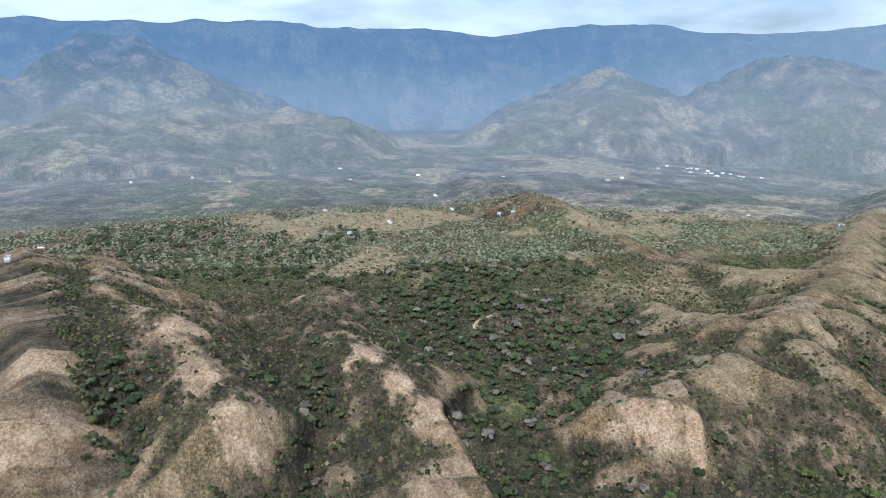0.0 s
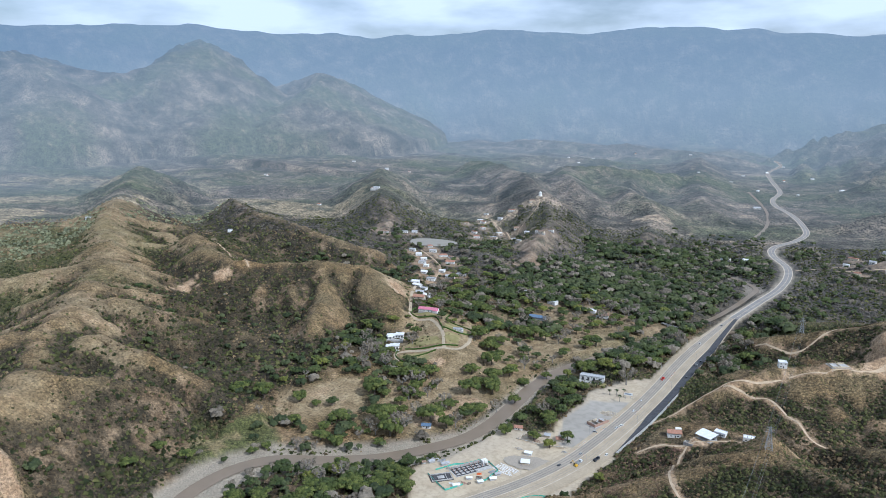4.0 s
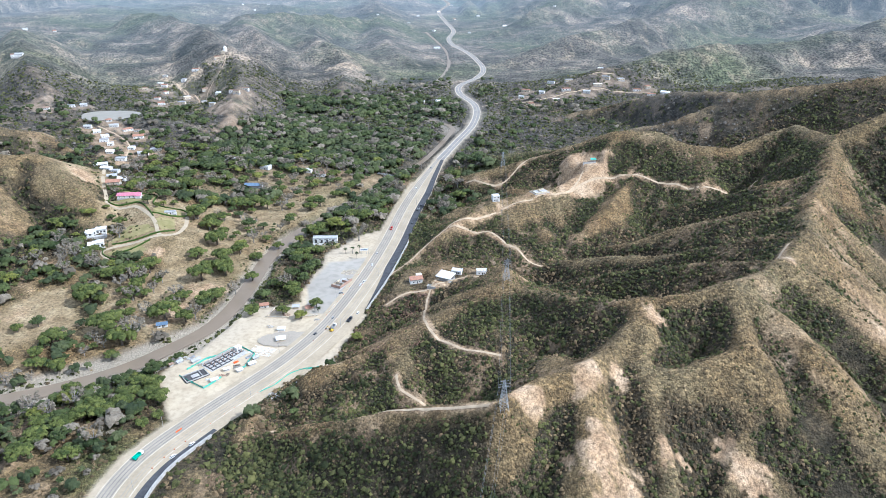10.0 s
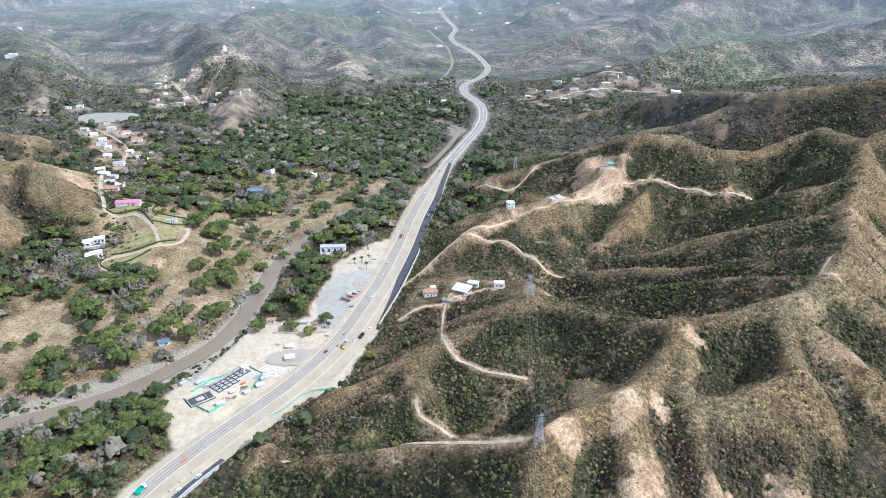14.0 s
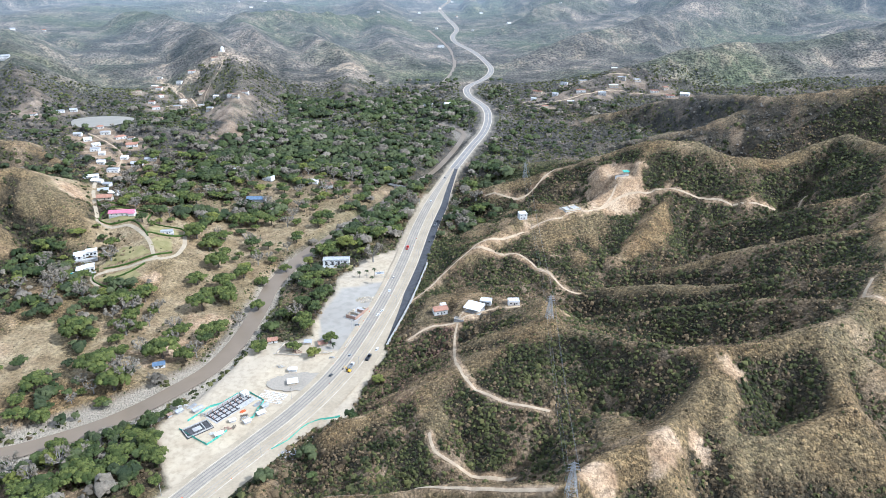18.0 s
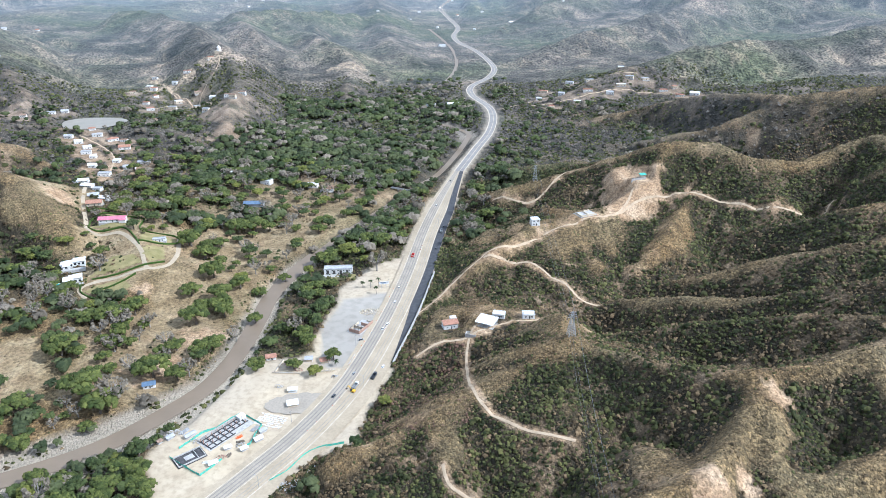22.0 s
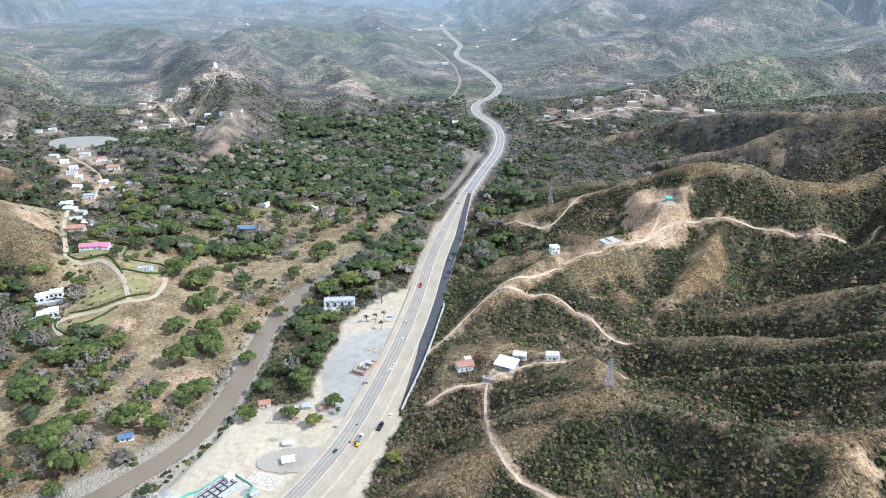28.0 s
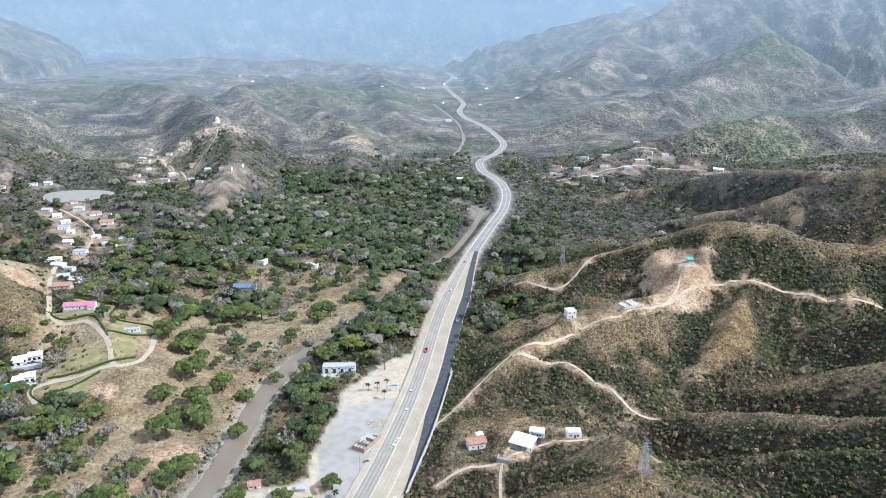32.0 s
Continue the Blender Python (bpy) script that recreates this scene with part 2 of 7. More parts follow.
SANDY = [(-216, 448), (-204, 482), (-192, 536), (-178, 556), (-160, 552), (-130, 560), (-132, 592), (-124, 640), (-122, 668), (-104, 704), (-68, 736), (-50, 724), (-60, 640), (-80, 560),
         (-98, 505), (-110, 470), (-122, 440), (-160, 388), (-182, 384)]
LOT = [(-118, 648), (-72, 662), (-84, 578), (-99, 541), (-122, 544), (-131, 600)]
APRON = [(-118, 448), (-96, 452), (-84, 500), (-72, 540), (-84, 545), (-108, 500), (-136, 440)]

PADS = [(-29, 577, 10, 15), (0, 563, 14, 26.5), (28, 570, 8, 27), (51, 703, 8, 48), (98, 710, 11, 55), (160, 760, 10, 72), (-562, 1168, 50, 27)]  # levelled ground: east, north, reach, height


def river_bed(x, y):
    """Half the width of the river's bed with its gravel bars."""
    bars = 12 * smooth(540, 470, y) * smooth(230, 320, y) + 3 * smooth(640, 540, y) + 7 * smooth(1130, 1200, y) * smooth(1420, 1340, y)
    return 9 - 2 * smooth(720, 800, y) + bars + 5 * (fractal(x, y, 50, 91, 2) - 0.5)


GULLIES = []  # carved depth on plan grids: depth, east, north, spacing


def sampled(field, x, y, x0, y0, step):
    u, v = (np.asarray(x) - x0) / step, (np.asarray(y) - y0) / step
    i, j = np.clip(u.astype(int), 0, field.shape[0] - 2), np.clip(v.astype(int), 0, field.shape[1] - 2)
    a, b = np.clip(u - i, 0, 1), np.clip(v - j, 0, 1)
    return (field[i, j] * (1 - a) + field[i + 1, j] * a) * (1 - b) + (field[i, j + 1] * (1 - a) + field[i + 1, j + 1] * a) * b


def carved(x, y):
    px, py = x + 9 * (fractal(x, y, 22, 301, 2) - 0.5), y + 9 * (fractal(x, y, 22, 305, 2) - 0.5)
    out = 0.0
    for field, x0, y0, step, near in GULLIES:
        nx, ny = field.shape
        d = np.minimum(np.minimum(x - x0, x0 + (nx - 1) * step - x), np.minimum(y - y0, y0 + (ny - 1) * step - y))
        w = smooth(0, 120, d) if near else smooth(0, 300, d) * smooth(800, 1500, np.hypot(x, y))
        out = out + w * sampled(field, px, py, x0, y0, step)
    return out


def softened(a, r):
    for ax in (0, 1):
        p = np.pad(a, [(r + 1, r) if k == ax else (0, 0) for k in (0, 1)], mode="edge")
        c = np.cumsum(p, axis=ax)
        n = a.shape[ax]
        a = (np.take(c, np.arange(2 * r + 1, 2 * r + 1 + n), ax) - np.take(c, np.arange(n), ax)) / (2 * r + 1)
    return a


def drainage(land, step, depth, rounds=2, least=3.0, spread=1):
    """How deep running water has cut: every cell sheds to its lowest neighbour, and the gathered streams carve the slopes."""
    cut = np.zeros_like(land)
    nx, ny = land.shape
    index = np.arange(nx * ny).reshape(nx, ny)
    for _ in range(rounds):
        z = land - cut
        best, into = np.zeros_like(z), index.copy()
        for dx, dy in ((-1, 0), (1, 0), (0, -1), (0, 1), (-1, -1), (-1, 1), (1, -1), (1, 1)):
            fall = (z - np.roll(z, (-dx, -dy), (0, 1))) / math.hypot(dx, dy)
            fall[0 if dx < 0 else -1, :] = np.where(dx, -1, fall[0 if dx < 0 else -1, :])
            fall[:, 0 if dy < 0 else -1] = np.where(dy, -1, fall[:, 0 if dy < 0 else -1])
            m = fall > best
            best = np.where(m, fall, best)
            into = np.where(m, np.roll(index, (-dx, -dy), (0, 1)), into)
        area, to = [1.0] * (nx * ny), into.ravel().tolist()
        for i in np.argsort(-z, axis=None).tolist():
            if to[i] != i:
                area[to[i]] += area[i]
        area = np.array(area).reshape(nx, ny)
        steep = np.hypot(*np.gradient(softened(z, 2), step))
        cut = cut + depth / rounds * np.clip(np.log2(area) - least, 0, 6) * smooth(0.06, 0.34, steep)
        cut = 0.35 * cut + 0.65 * softened(cut, spread)
    return cut


def height(x, y):
    x, y = np.asarray(x, float), np.asarray(y, float)
    shape = x.shape
    x, y = x.ravel(), y.ravel()
    wx = x + 11 * (fractal(x, y, 90, 11, 3) - 0.5)
    wy = y + 11 * (fractal(x, y, 90, 21, 3) - 0.5)
    base = base_height(x, y)
    k = 2.4
    h = np.exp(np.clip(base / k, -20, 300))
    crumple = ridged(wx, wy, 46, 31, 3)
    for i, (line, fall) in enumerate(RIDGES):
        reach = max(q[2] for q in line) / (0.6 * fall) + 30
        near = (wx > min(q[0] for q in line) - reach) & (wx < max(q[0] for q in line) + reach) & (wy > min(q[1] for q in line) - reach) & (wy < max(q[1] for q in line) + reach)
        near = np.nonzero(near)[0]
        if not len(near):
            continue
        run, out = 0.0, []
        for j, q in enumerate(line):
            run += math.dist(q[:2], line[j - 1][:2]) if j else 0
            out.append((*q, run))
        px, py = wx[near], wy[near]
        d, (z, s), _ = along(px, py, out)
        gap = 34 if math.hypot(line[0][0], line[0][1] - 100) < 950 else 90
        rill = ridged(s + 0.5 * px, 97.0 * i + 0.35 * d, gap, 31 + i, 2)
        fine = ridged(s + 0.3 * px, 61.0 * i + 0.2 * d, gap * 0.38, 71 + i, 2)
        fold = 0.5 + 0.6 * rill + 0.16 * crumple[near] + 0.24 * fine
        soft = 13.0 if line[0][0] < -380 and line[0][1] < 640 else 5.0
        d = np.where(d < soft, d * d / (2 * soft), d - soft / 2)
        h[near] += np.exp(np.clip((z - fall * d * fold) / k, -20, 300))
    h = k * np.log(h)
    lift = np.clip(h - base + 3, 0, 30) / 30
    h = h + lift * (6.0 * (ridged(x, y, 60, 41, 4) - 0.62) + 2.2 * (fractal(x, y, 14, 51, 3) - 0.5))
    h = h + lift * 15 * (ridged(x + 0.5 * y, y - 0.5 * x, 95, 47, 4) - 0.62) * smooth(-400, -480, x) * smooth(860, 760, y)
    dd, (zd,), _ = along(x, y, ROAD)
    dr, (zr,), _ = along(x, y, RIVER)
    far = smooth(800, 2000, np.hypot(x, y - 100)) * (1 - 0.8 * smooth(-700, -1000, x) * smooth(1600, 1100, y))
    h = h + far * 58 * (ridged(x + 120 * (fractal(x, y, 300, 65, 3) - 0.5), y, 420, 61, 5) - 0.58) * smooth(60, 260, np.minimum(dd, dr))
    h = h + far * 12 * (ridged(x, y, 130, 66, 4) - 0.58) * smooth(60, 200, np.minimum(dd, dr))
    h = h + 1.2 * (fractal(x, y, 40, 71, 3) - 0.5)
    if GULLIES:
        h = h - carved(x, y)
    # cut and fill
    wide = np.where(y < 960, 20, 12)
    h = np.where(dd < 400, zd + (h - zd) * smooth(wide, wide + 20, dd), h)
    for px, py, pr, pz in PADS:
        h = h + (pz - h) * smooth(pr + 6, pr, np.hypot(x - px, y - py))
    m = np.maximum(edge(x, y, SANDY, 14), edge(x, y, APRON, 8))
    h = h * (1 - m) + m * (1.4 + 0.5 * (fractal(x, y, 20, 81, 3) - 0.5))
    terrace = (x < -330) & (y > 260) & (y < 640)
    h = np.where(terrace, np.minimum(h, zr + 6 + 0.75 * np.clip(dr - 52, 0, 400)), h)
    bed = river_bed(x, y)
    h = np.where(dr < 200, h + (np.minimum(h, zr) - h) * (1 - smooth(bed, bed + 7, dr)), h)
    return h.reshape(shape)


# ---------------------------------------------------------------- hollows and aspects of the hills, for what grows there
STEP, WX0, WY0 = 6.0, -1500.0, -520.0
gridx, gridy = np.meshgrid(WX0 + STEP * np.arange(440), WY0 + STEP * np.arange(380), indexing="ij")
widex, widey = np.meshgrid(-3000 + 24.0 * np.arange(234), -1400 + 24.0 * np.arange(234), indexing="ij")
WIDE_CUT = drainage(height(widex, widey), 24.0, 13.0)
LAND = height(gridx, gridy)
GULLIES.append((drainage(LAND, STEP, 2.6, 3) * (1 + 1.2 * smooth(-330, -420, gridx)), WX0, WY0, STEP, True))
GULLIES.append((WIDE_CUT, -3000.0, -1400.0, 24.0, False))
LAND = height(gridx, gridy)


HOLLOW = softened(softened(LAND, 4), 4) - softened(LAND, 1)
RILL = np.clip(softened(LAND, 2) - LAND, -2, 2)
EASTING, NORTHING = np.gradient(softened(LAND, 2), STEP)


def sample(field, x, y):
    return sampled(field, x, y, WX0, WY0, STEP)


VALLEY = [(-420, 500), (-345, 450), (-240, 520), (-205, 640), (-190, 720), (-110, 850), (-90, 930), (-200, 960), (-320, 900), (-300, 790), (-290, 700), (-350, 620)]
PASTURE = [(-500, 300), (-480, 420), (-560, 500), (-645, 530), (-760, 720), (-960, 880), (-1385, 1050), (-1150, 700), (-969, 480), (-900, 330), (-760, 270), (-640, 290)]
# entries about (-500, 480) thicken dark scrub in place of cloud shade
THICKETS_AND_SHADE = [(170, 445, 115, 0.32), (300, 640, 90, 0.2), (20, 620, 55, -0.25), (25, 730, 70, -0.2), (-420, 700, 65, -0.4), (-445, 765, 60, -0.35), (40, 780, 70, -0.25), (-10, 740, 50, -0.25), (105, 300, 85, -0.36), (225, 330, 90, -0.35), (160, 380, 60, -0.2), (300, 430, 110, 0.12), (-300, 580, 130, -0.28), (-230, 730, 90, -0.3), (-360, 500, 60, -0.2), (-500, 430, 120, 0.3), (-560, 300, 90, 0.2), (-60, 480, 50, -0.25), (-45, 565, 45, -0.35), (110, 700, 75, -0.6), (40, 690, 40, -0.35), (270, 400, 70, -0.35), (330, 520, 60, -0.3), (-30, 540, 40, 0.15), (100, 470, 60, 0.3), (240, 640, 60, 0.2), (230, 520, 60, 0.25), (-690, 150, 330, 0.22), (-480, 480, 110, 0.6), (-560, 600, 110, 0.5), (-640, 560, 80, 0.3), (-450, 380, 60, 0.3), (-510, 20, 150, 0.5), (-500, -170, 190, 0.5), (-460, 250, 60, 0.2)]


def lushness(x, y):
    """0 on dry grassy crests to 1 in thick scrub of the hollows and the slopes turned from the sun."""
    hollow, east, north = sample(HOLLOW, x, y), sample(EASTING, x, y), sample(NORTHING, x, y)
    v = 0.73 + 0.1 * np.clip(hollow, -5, 6) + 0.5 * east + 0.28 * north + 1.0 * (fractal(x, y, 80, 101, 4) - 0.5) + 0.7 * (fractal(x, y, 17, 105, 3) - 0.5)
    v = v + 0.2 * sample(RILL, x, y)
    for tx, ty, r, w in THICKETS_AND_SHADE:
        v = v + w * smooth(1.3, 0.5, np.hypot(x - tx, y - ty) / r)
    v = v - 0.36 * edge(x, y, PASTURE, 50) - 0.42 * edge(x, y, VALLEY, 40) + 0.14 * smooth(-560, -760, x) * smooth(-1300, -900, x) + 0.22 * smooth(880, 1020, y)
    v = v + 0.9 * (fractal(x, y, 260, 403, 4) - 0.5) * smooth(-800, -1000, x)
    return smooth(0.05, 0.68, v)


# ---------------------------------------------------------------- materials
def shader(name, rough=0.9, metal=0.0):
    m = bpy.data.materials.new(name)
    m.use_nodes = True
    b = m.node_tree.nodes["Principled BSDF"]
    b.inputs["Roughness"].default_value, b.inputs["Metallic"].default_value = rough, metal
    b.inputs["Specular IOR Level"].default_value = 0.25
    return m, m.node_tree.nodes, m.node_tree.links, b


def noise_node(n, l, scale, detail=5.0, coords=None):
    t = n.new("ShaderNodeTexNoise")
    t.inputs["Scale"].default_value, t.inputs["Detail"].default_value = scale, detail
    if coords is None:
        coords = n.new("ShaderNodeNewGeometry").outputs["Position"]
    l.new(coords, t.inputs["Vector"])
    return t.outputs["Fac"]


def ramp(n, l, fac, stops):
    r = n.new("ShaderNodeValToRGB")
    while len(r.color_ramp.elements) < len(stops):
        r.color_ramp.elements.new(0.5)
    for e, (p, c) in zip(r.color_ramp.elements, stops):
        e.position, e.color = p, (*c, 1)
    l.new(fac, r.inputs["Fac"])
    return r.outputs["Color"]


def mix(n, l, fac, a, b, kind="MIX"):
    x = n.new("ShaderNodeMixRGB")
    x.blend_type = kind
    for s, v in (("Fac", fac), ("Color1", a), ("Color2", b)):
        if isinstance(v, (int, float)):
            x.inputs[s].default_value = v
        elif isinstance(v, tuple):
            x.inputs[s].default_value = (*v, 1)
        else:
            l.new(v, x.inputs[s])
    return x.outputs["Color"]


def bump(n, l, b, fac, strength, distance):
    u = n.new("ShaderNodeBump")
    u.inputs["Strength"].default_value, u.inputs["Distance"].default_value = strength, distance
    l.new(fac, u.inputs["Height"])
    l.new(u.outputs["Normal"], b.inputs["Normal"])


def worn(name, colour, dark, scale=0.6, rough=0.85, depth=0.02, metal=0.0):
    """Two scales of tone between two colours, and a fine relief."""
    m, n, l, b = shader(name, rough, metal)
    pos = n.new("ShaderNodeTexCoord").outputs["Object"]
    a, c = noise_node(n, l, scale, 6, pos), noise_node(n, l, scale * 9, 4, pos)
    col = mix(n, l, ramp(n, l, a, [(0.35, (0, 0, 0)), (0.65, (1, 1, 1))]), dark, colour)
    col = mix(n, l, 0.25, col, ramp(n, l, c, [(0.3, (0.25, 0.25, 0.25)), (0.7, (1, 1, 1))]), "MULTIPLY")
    l.new(col, b.inputs["Base Color"])
    bump(n, l, b, c, 0.4, depth)
    return m


def attribute(n, name):
    a = n.new("ShaderNodeAttribute")
    a.attribute_name = name
    return a


def ground_material():
    m, n, l, b = shader("dry_hillside", 0.95)
    geo = n.new("ShaderNodeNewGeometry")
    pos = geo.outputs["Position"]
    big, mid, fine = noise_node(n, l, 0.012, 6, pos), noise_node(n, l, 0.08, 7, pos), noise_node(n, l, 0.7, 6, pos)
    grass = ramp(n, l, mid, [(0.3, (0.135, 0.09, 0.044)), (0.5, (0.228, 0.15, 0.07)), (0.7, (0.325, 0.225, 0.112))])
    # scrub: near-black ground under thick bushes, their shade put into the colour
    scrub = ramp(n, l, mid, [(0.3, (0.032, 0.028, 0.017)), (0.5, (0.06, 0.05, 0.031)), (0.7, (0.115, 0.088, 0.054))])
    green = ramp(n, l, mid, [(0.3, (0.075, 0.085, 0.03)), (0.7, (0.16, 0.16, 0.06))])
    earth = ramp(n, l, mid, [(0.3, (0.3, 0.195, 0.112)), (0.5, (0.42, 0.29, 0.175)), (0.7, (0.52, 0.385, 0.255))])
    sand = mix(n, l, ramp(n, l, big, [(0.35, (0, 0, 0)), (0.65, (1, 1, 1))]), ramp(n, l, mid, [(0.3, (0.36, 0.285, 0.19)), (0.5, (0.44, 0.358, 0.245)), (0.7, (0.5, 0.412, 0.29))]), (0.4, 0.335, 0.248))
    sand = mix(n, l, 0.42, sand, ramp(n, l, noise_node(n, l, 0.35, 8, pos), [(0.36, (0.62, 0.61, 0.58)), (0.5, (0.97, 0.97, 0.97)), (0.66, (1.12, 1.11, 1.1))]), "MULTIPLY")
    lot = mix(n, l, 0.5, ramp(n, l, big, [(0.3, (0.3, 0.272, 0.232)), (0.7, (0.36, 0.328, 0.28))]), ramp(n, l, noise_node(n, l, 0.15, 8, pos), [(0.35, (0.7, 0.7, 0.69)), (0.55, (1, 1, 1))]), "MULTIPLY")
    stone = ramp(n, l, fine, [(0.3, (0.27, 0.228, 0.17)), (0.7, (0.42, 0.36, 0.275))])
    col = mix(n, l, ramp(n, l, big, [(0.35, (0, 0, 0)), (0.65, (0.6, 0.6, 0.6))]), grass, (0.19, 0.165, 0.095))
    cover = attribute(n, "cover")
    split = n.new("ShaderNodeSeparateColor")
    l.new(cover.outputs["Color"], split.inputs["Color"])
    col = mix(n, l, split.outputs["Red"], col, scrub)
    other = attribute(n, "plots")
    osplit = n.new("ShaderNodeSeparateColor")
    l.new(other.outputs["Color"], osplit.inputs["Color"])
    col = mix(n, l, split.outputs["Green"], col, green)
    meadow = ramp(n, l, mid, [(0.3, (0.19, 0.135, 0.072)), (0.5, (0.275, 0.205, 0.115)), (0.7, (0.36, 0.285, 0.17))])
    col = mix(n, l, osplit.outputs["Blue"], col, meadow)
    col = mix(n, l, split.outputs["Blue"], col, earth)
    tuft = noise_node(n, l, 0.42, 9, pos)
    col = mix(n, l, 0.75, col, ramp(n, l, tuft, [(0.34, (0.45, 0.45, 0.45)), (0.52, (0.95, 0.95, 0.95)), (0.68, (1.2, 1.18, 1.14))]), "MULTIPLY")
    # low dry bushes and grass tussocks, each of its own tone, on all but bare and mown ground
    apart = n.new("ShaderNodeVectorMath")
    apart.operation = "MULTIPLY_ADD"
    shake = n.new("ShaderNodeTexNoise")
    shake.inputs["Scale"].default_value, shake.inputs["Detail"].default_value = 0.5, 4
    l.new(pos, shake.inputs["Vector"])
    apart.inputs[1].default_value = (3.2, 3.2, 3.2)
    l.new(shake.outputs["Color"], apart.inputs[0])
    l.new(pos, apart.inputs[2])
    tussock = n.new("ShaderNodeTexVoronoi")
    tussock.inputs["Scale"].default_value = 0.7
    l.new(apart.outputs["Vector"], tussock.inputs["Vector"])
    each = n.new("ShaderNodeSeparateColor")
    l.new(tussock.outputs["Color"], each.inputs["Color"])
    open_ground = mix(n, l, 1.0, osplit.outputs["Blue"], split.outputs["Blue"], "LIGHTEN")
    mown = mix(n, l, open_ground, (0.8, 0.8, 0.8), (0.16, 0.16, 0.16))
    col = mix(n, l, mown, col, ramp(n, l, each.outputs["Red"], [(0.1, (0.5, 0.5, 0.47)), (0.45, (0.95, 0.95, 0.94)), (0.75, (1.2, 1.18, 1.14)), (0.97, (1.6, 1.54, 1.42))]), "MULTIPLY")
    mound = ramp(n, l, tussock.outputs["Distance"], [(0.0, (1, 1, 1)), (0.75, (0, 0, 0))])
    # gaps between tussocks are darkened in the colour, as shade would
    col = mix(n, l, mix(n, l, 0.55, mown, (0, 0, 0)), col, ramp(n, l, tussock.outputs["Distance"], [(0.35, (1, 1, 1)), (0.8, (0.45, 0.44, 0.42))]), "MULTIPLY")
    # runnels and crumbling in bare earth
    runnel = noise_node(n, l, 0.9, 8, apart.outputs["Vector"])
    col = mix(n, l, split.outputs["Blue"], col, mix(n, l, 0.75, col, ramp(n, l, runnel, [(0.36, (0.5, 0.47, 0.44)), (0.5, (0.97, 0.97, 0.97)), (0.66, (1.2, 1.19, 1.17))]), "MULTIPLY"))
    col = mix(n, l, osplit.outputs["Red"], col, sand)
    col = mix(n, l, osplit.outputs["Green"], col, lot)
    col = mix(n, l, other.outputs["Alpha"], col, stone)
    # far ground greyed: leafless cover with distance haze mixed into the colour
    col = mix(n, l, cover.outputs["Alpha"], col, mix(n, l, 0.6, col, ramp(n, l, mid, [(0.3, (0.062, 0.06, 0.056)), (0.5, (0.11, 0.103, 0.096)), (0.7, (0.21, 0.18, 0.15))])))
    l.new(col, b.inputs["Base Color"])
    level = mix(n, l, 0.35, tuft, noise_node(n, l, 0.11, 6, pos))
    level = mix(n, l, open_ground, mix(n, l, 0.4, level, mound), mix(n, l, 0.4, level, runnel))
    level = mix(n, l, osplit.outputs["Red"], level, (0.5, 0.5, 0.5))
    level = mix(n, l, osplit.outputs["Green"], level, (0.5, 0.5, 0.5))
    bump(n, l, b, level, 1.0, 2.6)
    return m


def distance_material():
    """Far country seen across miles: a backdrop whose distance haze is painted on as blue emission."""
    m, n, l, b = shader("hazy_far_country", 1.0)
    pos = n.new("ShaderNodeNewGeometry").outputs["Position"]
    mid, big, fine, grain = noise_node(n, l, 0.011, 9, pos), noise_node(n, l, 0.0028, 6, pos), noise_node(n, l, 0.05, 7, pos), noise_node(n, l, 0.22, 5, pos)
    col = ramp(n, l, mid, [(0.34, (0.055, 0.055, 0.044)), (0.46, (0.11, 0.098, 0.08)), (0.56, (0.17, 0.146, 0.118)), (0.66, (0.31, 0.25, 0.19))])
    col = mix(n, l, ramp(n, l, big, [(0.46, (0, 0, 0)), (0.62, (0.85, 0.85, 0.85))]), col, mix(n, l, fine, (0.055, 0.075, 0.038), (0.15, 0.155, 0.085)))
    cover = n.new("ShaderNodeSeparateColor")
    l.new(attribute(n, "cover").outputs["Color"], cover.inputs["Color"])
    plots = n.new("ShaderNodeSeparateColor")
    l.new(attribute(n, "plots").outputs["Color"], plots.inputs["Color"])
    col = mix(n, l, plots.outputs["Blue"], col, ramp(n, l, fine, [(0.35, (0.22, 0.185, 0.115)), (0.65, (0.36, 0.29, 0.19))]))
    col = mix(n, l, cover.outputs["Blue"], col, (0.4, 0.31, 0.215))
    col = mix(n, l, 0.8, col, ramp(n, l, fine, [(0.35, (0.55, 0.55, 0.57)), (0.55, (1, 1, 1)), (0.7, (1.2, 1.17, 1.1))]), "MULTIPLY")
    col = mix(n, l, 0.9, col, ramp(n, l, grain, [(0.38, (0.3, 0.32, 0.32)), (0.52, (1, 1, 1)), (0.66, (1.45, 1.42, 1.32))]), "MULTIPLY")
    bump(n, l, b, mix(n, l, 0.35, fine, grain), 1.0, 17.0)
    l.new(col, b.inputs["Base Color"])
    haze = attribute(n, "haze")
    # emission stands in for haze: paler low and near, bluer on the wall
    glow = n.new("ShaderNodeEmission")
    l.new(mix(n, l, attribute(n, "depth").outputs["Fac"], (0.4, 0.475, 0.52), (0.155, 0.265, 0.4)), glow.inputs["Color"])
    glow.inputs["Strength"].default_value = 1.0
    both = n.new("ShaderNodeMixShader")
    l.new(haze.outputs["Fac"], both.inputs["Fac"])
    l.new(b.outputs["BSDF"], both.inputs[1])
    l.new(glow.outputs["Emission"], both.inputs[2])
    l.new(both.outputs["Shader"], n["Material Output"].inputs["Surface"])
    return m


